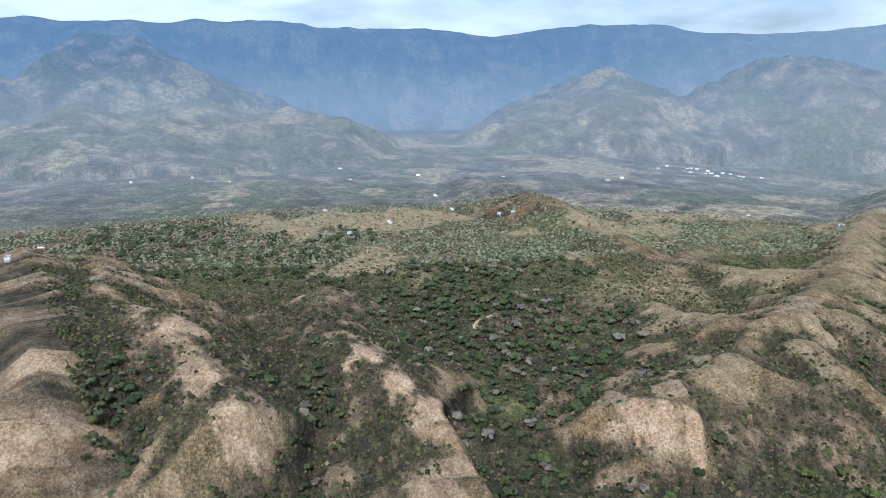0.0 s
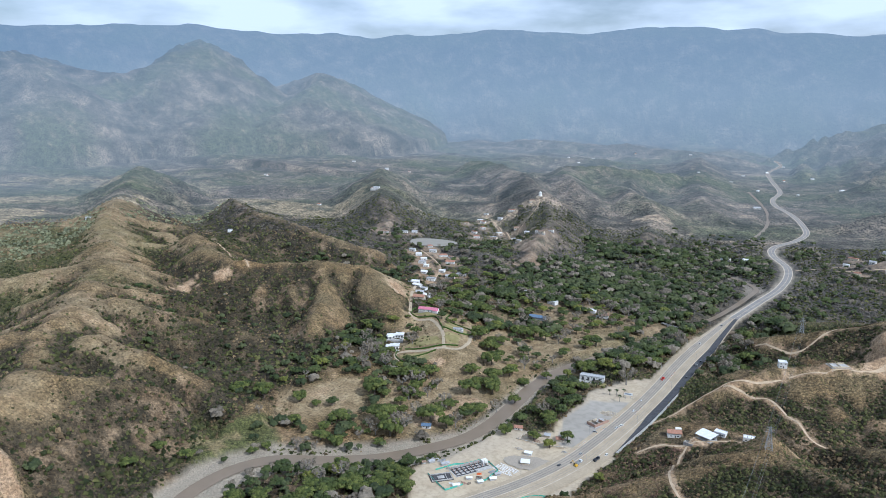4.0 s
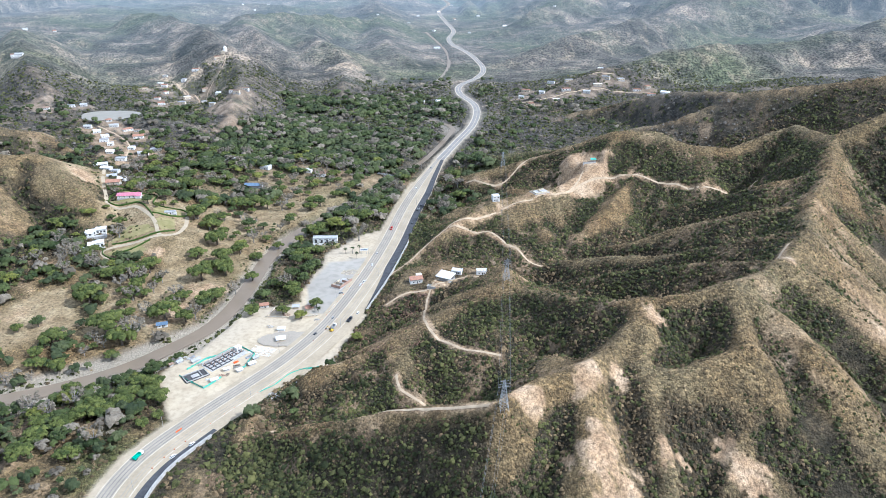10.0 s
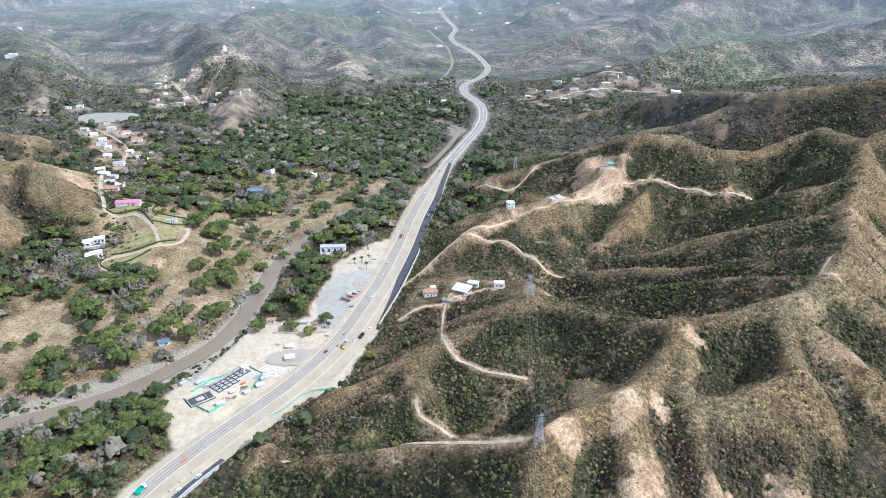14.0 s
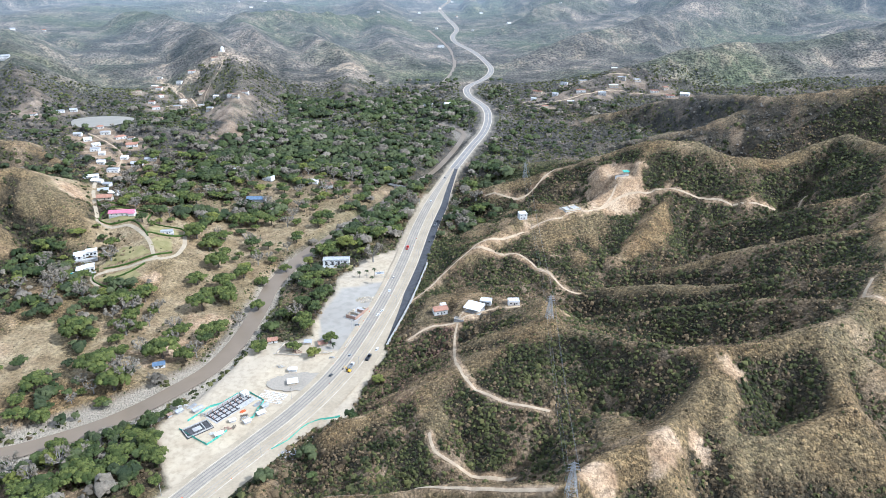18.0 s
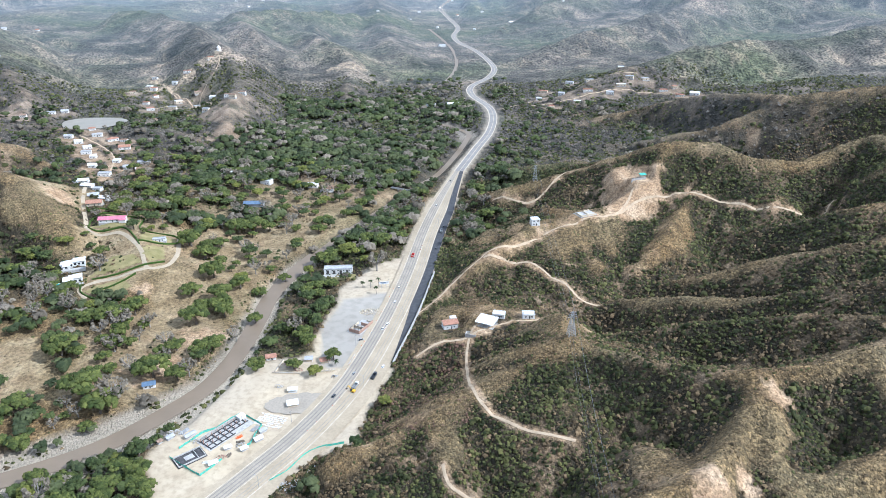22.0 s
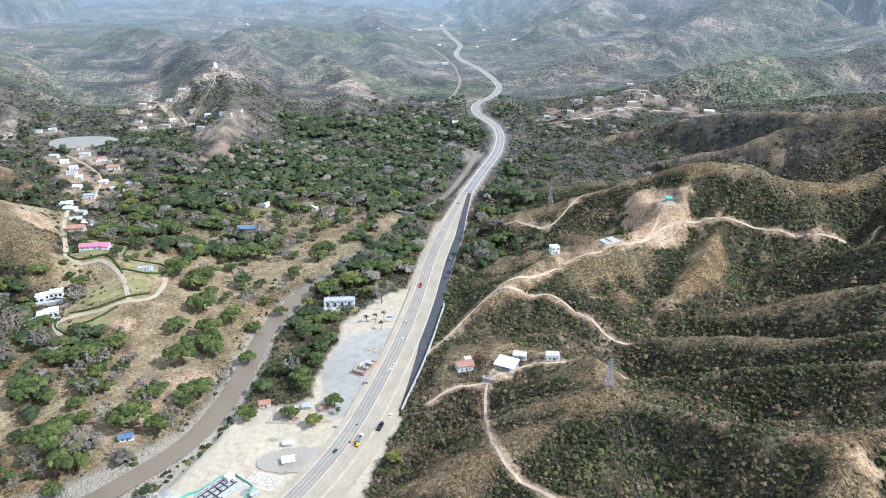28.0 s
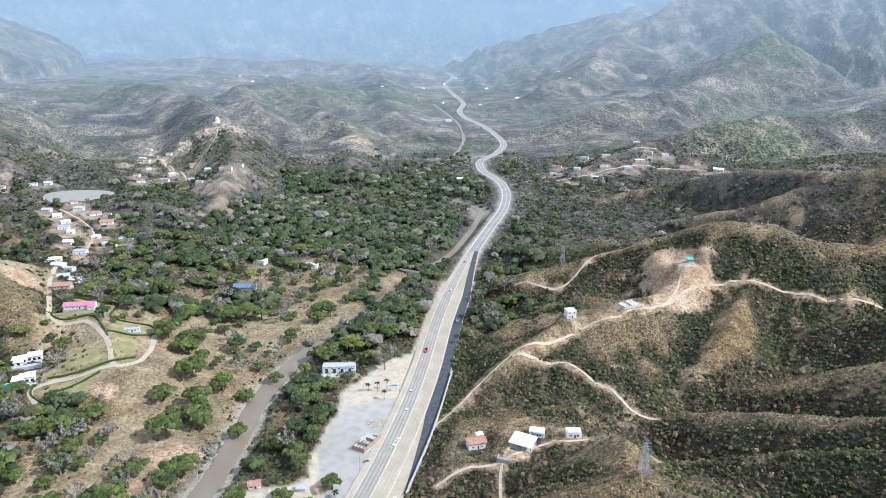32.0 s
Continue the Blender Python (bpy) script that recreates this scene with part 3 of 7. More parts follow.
def foliage(name, low, high, through=0.25):
    m, n, l, b = shader(name, 0.75)
    tone = attribute(n, "tone").outputs["Fac"]
    pos = n.new("ShaderNodeNewGeometry").outputs["Position"]
    fine = noise_node(n, l, 0.9, 3, pos)
    col = mix(n, l, tone, low, high)
    col = mix(n, l, 0.5, col, ramp(n, l, fine, [(0.3, (0.45, 0.45, 0.45)), (0.7, (1.15, 1.15, 1.1))]), "MULTIPLY")
    l.new(col, b.inputs["Base Color"])
    bump(n, l, b, noise_node(n, l, 1.3, 4, pos), 0.9, 0.8)
    thin, both = n.new("ShaderNodeBsdfTranslucent"), n.new("ShaderNodeMixShader")
    l.new(mix(n, l, 0.35, col, (0.3, 0.3, 0.12)), thin.inputs["Color"])
    both.inputs["Fac"].default_value = through
    l.new(b.outputs["BSDF"], both.inputs[1])
    l.new(thin.outputs["BSDF"], both.inputs[2])
    l.new(both.outputs["Shader"], n["Material Output"].inputs["Surface"])
    return m


GROUND, FAR = ground_material(), distance_material()
SAND_SEAL = worn("worn_seal", (0.36, 0.312, 0.25), (0.3, 0.262, 0.21), 0.08, 0.9)
VALLEY_SEAL = worn("valley_road_seal", (0.29, 0.27, 0.245), (0.22, 0.205, 0.19), 0.1, 0.9)
TYRE_MARK = worn("tyre_darkened_seal", (0.27, 0.24, 0.2), (0.21, 0.188, 0.16), 0.15, 0.85)
KERB_DUST = worn("pale_dusty_edge", (0.54, 0.46, 0.36), (0.42, 0.355, 0.27), 0.2, 0.9)
NEW_SEAL = worn("new_asphalt", (0.075, 0.075, 0.08), (0.05, 0.05, 0.054), 0.3, 0.85)
GRAVEL = worn("gravel_platform", (0.42, 0.345, 0.245), (0.35, 0.287, 0.2), 0.06, 0.95, 0.05)
TRACK = worn("dirt_track", (0.56, 0.43, 0.29), (0.42, 0.32, 0.21), 0.2, 0.95, 0.05)
CONCRETE = worn("concrete", (0.48, 0.46, 0.43), (0.34, 0.33, 0.31), 0.5, 0.9)


def water_material(name, colour, rough):
    m, n, l, b = shader(name, rough)
    pos = n.new("ShaderNodeNewGeometry").outputs["Position"]
    a, c = noise_node(n, l, 0.07, 5, pos), noise_node(n, l, 0.8, 4, pos)
    l.new(mix(n, l, a, tuple(v * 0.8 for v in colour), tuple(v * 1.15 for v in colour)), b.inputs["Base Color"])
    b.inputs["Specular IOR Level"].default_value = 0.3
    bump(n, l, b, c, 0.25, 0.15)
    return m


WATER = water_material("silty_river_water", (0.19, 0.145, 0.1), 0.45)
POND = water_material("pond_water", (0.25, 0.225, 0.18), 0.5)


# ---------------------------------------------------------------- mesh helpers
def mesh_of(name, verts, faces, mats):
    me = bpy.data.meshes.new(name)
    me.from_pydata([tuple(v) for v in verts], [], [tuple(f) for f in faces])
    for m in mats:
        me.materials.append(m)
    me.update()
    return me


def quick_mesh(name, verts, loops, sides, mats, smooth_faces=False):
    """A mesh from number arrays; all faces have the same count of sides."""
    me = bpy.data.meshes.new(name)
    verts, loops = np.asarray(verts, np.float32), np.asarray(loops, np.int32).ravel()
    count = len(loops) // sides
    me.vertices.add(len(verts))
    me.vertices.foreach_set("co", verts.ravel())
    me.loops.add(len(loops))
    me.loops.foreach_set("vertex_index", loops)
    me.polygons.add(count)
    me.polygons.foreach_set("loop_start", np.arange(0, len(loops), sides, dtype=np.int32))
    me.polygons.foreach_set("loop_total", np.full(count, sides, dtype=np.int32))
    if smooth_faces:
        me.polygons.foreach_set("use_smooth", np.ones(count, dtype=bool))
    for m in mats:
        me.materials.append(m)
    me.update(calc_edges=True)
    return me


def tones(me, name, values):
    a = me.attributes.new(name, "FLOAT", "POINT")
    a.data.foreach_set("value", np.asarray(values, np.float32))


def part(name, bm, material, parent, label=""):
    me = bpy.data.meshes.new(name)
    bm.to_mesh(me)
    bm.free()
    me.materials.append(material)
    ob = new(name, me)
    ob.parent = parent
    return tagged(ob, label)


# ---------------------------------------------------------------- the ground, one sheet to the horizon
TRAILS = [
    [(-56, 620), (-32, 643), (2, 666), (30, 676), (58, 690), (90, 697), (126, 712), (150, 728), (174, 735), (200, 732), (230, 719), (272, 696), (300, 697), (326, 706)],
    [(2, 664), (38, 660), (62, 630), (75, 606), (92, 596)],
    [(126, 712), (142, 728), (152, 748), (160, 754)],
    [(24, 846), (64, 826), (106, 841), (150, 830)],
    [(-118, 382), (-90, 366), (-60, 354), (-30, 338), (0, 321), (20, 311)],
    [(-36, 405), (-33, 394), (-23, 385), (-8, 377), (12, 372)],
    [(4, 572), (-11, 557), (-17, 540), (-19, 500), (-18, 462), (-10, 437), (4, 422), (18, 412), (34, 404)],
    [(-54, 546), (-38, 552), (-21, 550), (-9, 551), (2, 556), (14, 562), (38, 565)],
    [(228, 432), (226, 445), (240, 462)],
    [(-1120, 560), (-1090, 470), (-1080, 430), (-1180, 410), (-1300, 380)],
    [(-790, 150), (-772, 128), (-742, 118)],
    [(-560, 1440), (-505, 1395), (-450, 1340), (-400, 1250)],
    [(-520, 1300), (-470, 1360), (-445, 1450), (-455, 1490)],
    [(-610, 1550), (-540, 1430), (-490, 1370)],
    [(130, 1360), (220, 1368), (300, 1388), (400, 1382)],
    [(70, 1340), (150, 1400), (240, 1440), (340, 1445)],
    [(-545, 1090), (-500, 1050), (-460, 1000), (-440, 930)],
    [(-620, 720), (-700, 770), (-780, 830), (-900, 900)],
]
ESTATE = [[(-452, 905), (-430, 850), (-409, 803), (-392, 770), (-378, 745), (-348, 742), (-326, 722), (-313, 706), (-298, 680), (-284, 690), (-284, 714), (-292, 745), (-300, 774)],
          [(-298, 680), (-320, 672), (-341, 668), (-350, 656), (-338, 640)]]
VILLAGE_A = [(-553, 1075), (-531, 1056), (-509, 1033), (-492, 1074), (-476, 1073), (-485, 996), (-450, 984), (-425, 962), (-416, 985), (-444, 933), (-520, 1090), (-500, 1010), (-470, 960), (-462, 1040), (-536, 1110), (-658, 1157), (-626, 1218), (-640, 1200)]
VILLAGE_B = [(-626, 1632), (-599, 1532), (-526, 1437), (-505, 1452), (-470, 1392), (-542, 1375), (-585, 1384), (-538, 1320), (-499, 1365), (-462, 1351), (-425, 1333), (-478, 1191), (-361, 1226), (-355, 1262), (-372, 1240), (-466, 1478), (-446, 1257), (-403, 1218), (-560, 1420), (-520, 1290), (-490, 1310), (-580, 1450)]
VILLAGE_C = [(151, 1400), (164, 1339), (165, 1450), (222, 1489), (235, 1380), (212, 1350), (274, 1373), (338, 1560), (322, 1430), (352, 1432), (378, 1398), (401, 1408), (397, 1362), (422, 1358), (300, 1400), (190, 1390), (250, 1440)]
BARE = [  # worn bare earth: east, north, reach
    (-438, 230, 24), (-430, 246, 16), (-455, 212, 13), (-470, 44, 22), (-500, 20, 18), (-540, -10, 24), (-470, 70, 14), (-425, -100, 24), (-470, -130, 18), (-540, -170, 26),
    (-400, -240, 22), (-480, -255, 22), (71, 287, 17), (79, 274, 20), (112, 299, 13), (121, 300, 12), (151, 292, 15), (74, 336, 14), (96, 348, 12), (78, 304, 11), (127, 388, 11), (271, 384, 13), (148, 768, 38), (150, 742, 32), (132, 726, 22), (40, 318, 9),
    (100, 712, 14), (85, 702, 12), (60, 700, 10), (-10, 552, 16), (268, 700, 10), (206, 732, 8), (-345, 1105, 44), (-365, 1180, 40), (300, 420, 14), (-690, 1180, 50),
    (-460, 1480, 40), (-430, 800, 22), (-230, 1640, 50), (-640, 700, 20), (-680, 660, 22), (-20, 660, 12), (-300, 650, 12), (-230, 590, 24), (-245, 545, 24),
]
VILLAGES = VILLAGE_A + VILLAGE_B + VILLAGE_C
CUT = [(116, 722), (140, 710), (168, 726), (177, 752), (172, 786), (152, 801), (134, 790), (137, 760)]  # the bulldozed hilltop
MEADOWS = [[(-403, 385), (-400, 434), (-380, 466), (-352, 445), (-372, 384)], [(-600, 110), (-560, 150), (-540, 130), (-560, 100)]]
FIELDS = [[(-404, 512), (-356, 580), (-322, 528), (-372, 480)], [(-300, 520), (-240, 520), (-215, 600), (-240, 640), (-300, 610)], [(-262, 710), (-205, 720), (-160, 800), (-180, 830), (-260, 800), (-282, 760)],
          [(-380, 740), (-345, 790), (-300, 775), (-285, 700), (-310, 660), (-345, 655)], [(-430, 850), (-410, 800), (-440, 790), (-470, 830)]]


def land_cover(x, y, z):
    """Shares of scrub, green, bare earth, sand, worn lot, gravel and dry field."""
    dr, (zr,), _ = along(x, y, RIVER)
    dd, (zd,), _ = along(x, y, ROAD)
    n1, n2, n3 = fractal(x, y, 120, 101, 4), fractal(x, y, 16, 111, 4), ridged(x + 0.4 * z, y, 9, 113, 3)
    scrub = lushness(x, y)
    pasture = edge(x, y, PASTURE, 60)
    green = smooth(0.5, 0.7, fractal(x, y, 70, 121, 4)) * smooth(14, 0, z - zr - 3) * 0.8 * (dr < 500)
    green = np.maximum(green, 0.7 * smooth(0.52, 0.66, fractal(x, y, 240, 126, 4)) * (np.hypot(x, y) > 900))
    for p in MEADOWS:
        green = np.maximum(green, edge(x, y, p, 8))
    field = np.zeros_like(x)
    for p in FIELDS:
        field = np.maximum(field, edge(x, y, p, 12))
    field = np.maximum(field, 0.65 * pasture * smooth(0.36, 0.56, n1) * smooth(2.5, -1.0, sample(HOLLOW, x, y)))
    field = np.maximum(field, 0.7 * edge(x, y, VALLEY, 20) * smooth(0.4, 0.54, fractal(x, y, 60, 407, 3)) * smooth(-370, -300, x))
    field = np.maximum(field, smooth(0.6, 0.64, fractal(x, y, 170, 401, 4)) * smooth(-750, -950, x) * smooth(1700, 1300, y))
    bare = np.zeros_like(x)
    for bx, by, br in BARE:
        bare = np.maximum(bare, smooth(0.95, 0.6, np.hypot(x - bx, y - by) / br + 1.5 * (n2 - 0.5) + 1.3 * (n3 - 0.5)))
    bare = np.maximum(bare, 0.4 * smooth(0.7, 0.8, ridged(x, y, 60, 41, 4)) * smooth(0.5, 0.62, n2))
    bare = np.maximum(bare, edge(x + 10 * (n2 - 0.5), y + 12 * (n1 - 0.5), CUT, 4) * smooth(0.3, 0.4, n2))
    bald = (x < -385) * smooth(330, 270, y)
    bare = np.maximum(bare, 0.62 * bald * smooth(0.5, 3.5, -sample(HOLLOW, x, y) + 3 * (n3 - 0.5)) * smooth(0.5, 0.6, 0.5 * n2 + 0.5 * fractal(x, y, 48, 411, 3)))
    for vx, vy in VILLAGES:
        bare = np.maximum(bare, 0.85 * smooth(20, 12, np.hypot(x - vx - 3, y - vy + 6) + 14 * (n2 - 0.5)))
    steep = -sample(EASTING, x, y) - 0.3 * sample(NORTHING, x, y)
    bare = np.maximum(bare, 0.45 * smooth(0.42, 0.8, steep + 0.5 * (n3 - 0.5)) * smooth(0.47, 0.6, n2) * np.where(x < -380, 0.3, 1.0) * (np.hypot(x, y) < 1300))
    for t in TRAILS:
        d, _, _ = along(x, y, t)
        bare = np.maximum(bare, smooth(3.4, 0.8, d + 4 * (n2 - 0.5)))
    jx, jy = x + 9 * (fractal(x, y, 12, 115, 3) - 0.5), y + 9 * (fractal(x, y, 12, 117, 3) - 0.5)
    sand = np.maximum(edge(jx, jy, SANDY, 4), edge(jx, jy, APRON, 4))
    wide = np.where(y < 900, 15, 8)
    sand = np.maximum(sand, smooth(wide + 5, wide, dd + 4 * (n2 - 0.5)))
    bank = smooth(6, -1, dr - river_bed(x, y) + 5 * (n2 - 0.5)) * (z < zr + 5) * (1 - 0.9 * smooth(715, 760, y) * smooth(1190, 1130, y))
    return scrub, green, bare, sand, edge(x, y, LOT, 2), bank, field


def build_ground():
    cx, cy = 0.0, 60.0
    seen = np.radians(np.arange(-120, 36, 0.25))
    rest = np.radians(np.arange(36, 240, 4.0))
    ang = np.concatenate([seen, rest])
    rad = [0.0, 40, 90]
    r = 120.0
    while r < 4760:
        rad.append(r)
        r *= 1.0084
    rad = np.array(rad)
    A, Rr = np.meshgrid(ang, rad, indexing="ij")
    x, y = cx + np.sin(A) * Rr, cy + np.cos(A) * Rr
    z = height(x, y)
    dist = np.hypot(x - cx, y - cy)
    az = np.degrees(A)
    # far hills and the mountain wall, by bearing
    rough = ridged(x, y, 900, 131, 6) - 0.6
    spur = ridged(x + 260 * fractal(x, y, 500, 133, 3), y, 420, 137, 5) - 0.6
    for peak, reach, h, spread in ((-72.4, 3400, 450, 13), (-56.5, 3700, 545, 14), (-45.3, 3800, 560, 12), (-36, 3750, 440, 11), (-104, 3000, 290, 14), (-97, 3050, 285, 9), (-113, 3000, 275, 10), (-109, 3950, 640, 16), (-120, 3900, 560, 12)):
        d = np.hypot((az - peak + 5 * rough) / spread, (dist - reach) / 900)
        bell = np.clip(1 - d, 0, 1) ** 0.85
        hill = 115 + (h - 115) * bell * (1 + 0.3 * spur) + 110 * spur * np.clip(bell * 3, 0, 1) * (1 - 0.6 * bell)
        z = np.where(d < 1, np.maximum(z, hill), z)
    crest = 745 + 50 * smooth(-62, -88, az) - 60 * smooth(4, 20, az)
    crest = crest - 25 + 170 * (fractal(az * 10, az * 0, 90, 141, 5) - 0.5)
    wall = 240 + (crest - 240) * smooth(3950, 4690, dist) ** 0.9 + 150 * spur * smooth(4690, 4300, dist)
    wall = np.where(dist > 4690, wall - (dist - 4690) * 1.5, wall)
    z = np.where(dist > 3900, z + (np.maximum(wall, z) - z) * smooth(3900, 4150, dist), z)
    na, nr = A.shape
    co = np.stack([x, y, z], -1).reshape(-1, 3)
    i, j = np.meshgrid(np.arange(na), np.arange(nr - 1), indexing="ij")
    i2 = (i + 1) % na
    quads = np.stack([i * nr + j, i * nr + j + 1, i2 * nr + j + 1, i2 * nr + j], -1).reshape(-1, 4)[:, ::-1]
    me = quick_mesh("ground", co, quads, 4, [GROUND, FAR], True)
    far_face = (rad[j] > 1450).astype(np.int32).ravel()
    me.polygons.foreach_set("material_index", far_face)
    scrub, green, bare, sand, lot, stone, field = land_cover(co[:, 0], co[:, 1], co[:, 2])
    # share of leafless cover, which also carries painted haze up the valley
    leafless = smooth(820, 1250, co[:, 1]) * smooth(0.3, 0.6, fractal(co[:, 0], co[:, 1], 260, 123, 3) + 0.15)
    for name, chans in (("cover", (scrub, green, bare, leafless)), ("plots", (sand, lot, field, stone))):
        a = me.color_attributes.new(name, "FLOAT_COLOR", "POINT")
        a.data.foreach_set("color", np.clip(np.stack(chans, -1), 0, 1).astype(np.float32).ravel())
    d = dist.ravel()
    west = smooth(-38, -62, az.ravel())
    # share of painted haze by distance, then its bluer tint on the mountain wall
    tones(me, "haze", np.minimum((0.03 + 0.06 * west) * smooth(1380, 1460, d) + (0.13 + 0.1 * west) * smooth(1450, 2200, d) + (0.31 - 0.1 * west) * smooth(2200, 3500, d) + 0.42 * smooth(3600, 4300, d), 0.82))
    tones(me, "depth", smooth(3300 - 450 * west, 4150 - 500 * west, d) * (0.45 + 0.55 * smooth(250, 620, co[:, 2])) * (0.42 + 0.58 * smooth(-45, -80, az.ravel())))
    ob = new("ground", me)
    return tagged(ob, "dry scrub hills and valley floor with bare tan slopes", "ground", kind="structure")


build_ground()


def ribbon(name, line, left, right, lift, material, step=5.0, cross=3, own_z=True, taper=False, end=None):
    """A strip that follows a line, from left to right metres off its middle."""
    pts = curve_through([(p[0], p[1], p[2] if len(p) > 2 else 0) for p in line], step)
    verts, faces = [], []
    for k, p in enumerate(pts):
        a, b = pts[max(0, k - 1)], pts[min(len(pts) - 1, k + 1)]
        t = Vector((b.x - a.x, b.y - a.y, 0)).normalized()
        s = Vector((-t.y, t.x, 0))
        for c in range(cross + 1):
            full = min(1.0, k / 14) if taper else 1.0
            a0, a1 = right + (left - right) * full, right
            if end:
                f = max(0.0, 1 - (len(pts) - 1 - k) / 24)
                a0, a1 = a0 + (end[0] - a0) * f, a1 + (end[1] - a1) * f
            q = p + s * (a0 + (a1 - a0) * c / cross)
            verts.append([q.x, q.y, p.z + lift])
    v = np.array(verts)
    if not own_z:
        v[:, 2] = height(v[:, 0], v[:, 1]) + lift
    n = cross + 1
    for k in range(len(pts) - 1):
        for c in range(cross):
            faces.append((k * n + c, k * n + c + 1, (k + 1) * n + c + 1, (k + 1) * n + c))
    me = mesh_of(name, v, [f[::-1] for f in faces], [material])
    return new(name, me)


tagged(ribbon("road", [p for p in ROAD if p[1] < 1010], 14.5, -19.0, 0.10, GRAVEL, 6, 6, end=(7.5, -8.0)), "wide pale gravel road platform under construction", "road", kind="structure")
near_road = [p for p in ROAD if p[1] < 1010]
tagged(ribbon("carriageway", near_road, 9.5, 0.5, 0.22, SAND_SEAL, 6, 2, end=(5.0, -0.6)), "worn grey two-lane road surface", "road", kind="structure")
for left, right, words, mat in ((8.9, 8.3, "dark tyre-worn strip of the road", TYRE_MARK), (6.6, 5.8, "dark tyre-worn strip of the road", TYRE_MARK), (4.0, 3.2, "dark tyre-worn strip of the road", TYRE_MARK), (1.7, 1.0, "dark tyre-worn strip of the road", TYRE_MARK),
                                (10.4, 9.7, "pale dusty edge of the road", KERB_DUST), (0.3, -0.5, "pale dusty middle strip of the road", KERB_DUST), (-4.2, -4.9, "faint wheel track over the gravel platform", SAND_SEAL), (-6.6, -7.3, "faint wheel track over the gravel platform", SAND_SEAL), (-9.3, -10.2, "pale dusty edge of the fresh asphalt", KERB_DUST)):
    tagged(ribbon("wheel_track" if mat is not KERB_DUST else "road_edge", near_road, left, right, 0.235, mat, 6, 1, end=(left * 0.5, right * 0.5)), words, "road", kind="structure")
for line in ([p for p in ROAD if 540 < p[1] < 1010], [p for p in ROAD if 150 < p[1] < 400]):
    tagged(ribbon("carriageway", line, -10.5, -18.5, 0.24, NEW_SEAL, 6, 2, taper=True, end=(-1.3, -6.0) if line[-1][1] > 900 else (-15.0, -18.5)), "fresh dark asphalt lane beside the hillside", "road", kind="structure")
far_road = [p for p in ROAD if p[1] > 990]
tagged(ribbon("road_edge", far_road, 6.8, -7.2, 0.18, KERB_DUST, 8, 2), "pale verge along the valley road", "road", kind="structure")
tagged(ribbon("carriageway", far_road, 5.0, -0.6, 0.24, VALLEY_SEAL, 8, 2), "grey valley road winding between the hills", "road", kind="structure")
tagged(ribbon("carriageway", far_road, -1.3, -6.0, 0.24, VALLEY_SEAL, 8, 2), "grey valley road winding between the hills", "road", kind="structure")
tagged(ribbon("river", [p for p in RIVER if p[1] < 760 and p[1] > -150], 7.5, -7.5, 0.8, WATER, 6, 4), "shallow brown silty river", "water", kind="structure")
tagged(ribbon("river", [p for p in RIVER if p[1] > 740], 4.0, -4.0, 0.7, WATER, 8, 4), "narrow brown river winding up the wooded valley", "water", kind="structure")
for k, t in enumerate(ESTATE):
    tagged(ribbon("lane", t, 1.9, -1.9, 0.25, GRAVEL, 4, 2, False), "pale earth lane through the estate", "lane", kind="structure")
for k, t in enumerate(TRAILS):
    tagged(ribbon("dirt_track", t, 0.85, -0.85, 0.3, TRACK, 4, 2, False), "pale dirt track cut into the hillside", "track", kind="structure")


# ---------------------------------------------------------------- vegetation
DRY_BUSH = foliage("dry_scrub_twigs", (0.075, 0.053, 0.029), (0.32, 0.226, 0.124))
RUSSET_BUSH = foliage("russet_dead_scrub", (0.1, 0.055, 0.038), (0.3, 0.185, 0.135))
# leafless twigs, greyed towards blue so distance haze sits in the colour
HAZED_GREY_BUSH = foliage("hazed_leafless_scrub", (0.075, 0.068, 0.062), (0.215, 0.19, 0.165))
GREEN_BUSH = foliage("green_scrub_leaves", (0.028, 0.036, 0.012), (0.168, 0.164, 0.056))
# plain scrub lightened to carry the haze of distance in its base colour
HAZED_PLAIN_BUSH = foliage("hazed_plain_scrub", (0.1, 0.115, 0.068), (0.31, 0.315, 0.185))
LEAF = foliage("tree_leaves", (0.046, 0.068, 0.017), (0.18, 0.2, 0.052))
WOOD_LEAF = foliage("woodland_leaves", (0.036, 0.052, 0.022), (0.118, 0.136, 0.058))
DARK_LEAF = foliage("dark_tree_leaves", (0.03, 0.048, 0.015), (0.105, 0.13, 0.042))
LIGHT_LEAF = foliage("yellow_green_leaves", (0.1, 0.115, 0.024), (0.26, 0.265, 0.06))
TWIG = foliage("bare_grey_twigs", (0.13, 0.11, 0.085), (0.31, 0.265, 0.205))
BARK = worn("bark", (0.2, 0.165, 0.13), (0.11, 0.09, 0.07), 1.5, 0.95)
PALE_BARK = worn("pale_bark", (0.34, 0.31, 0.27), (0.22, 0.2, 0.175), 1.5, 0.95)
rng = np.random.default_rng(7)


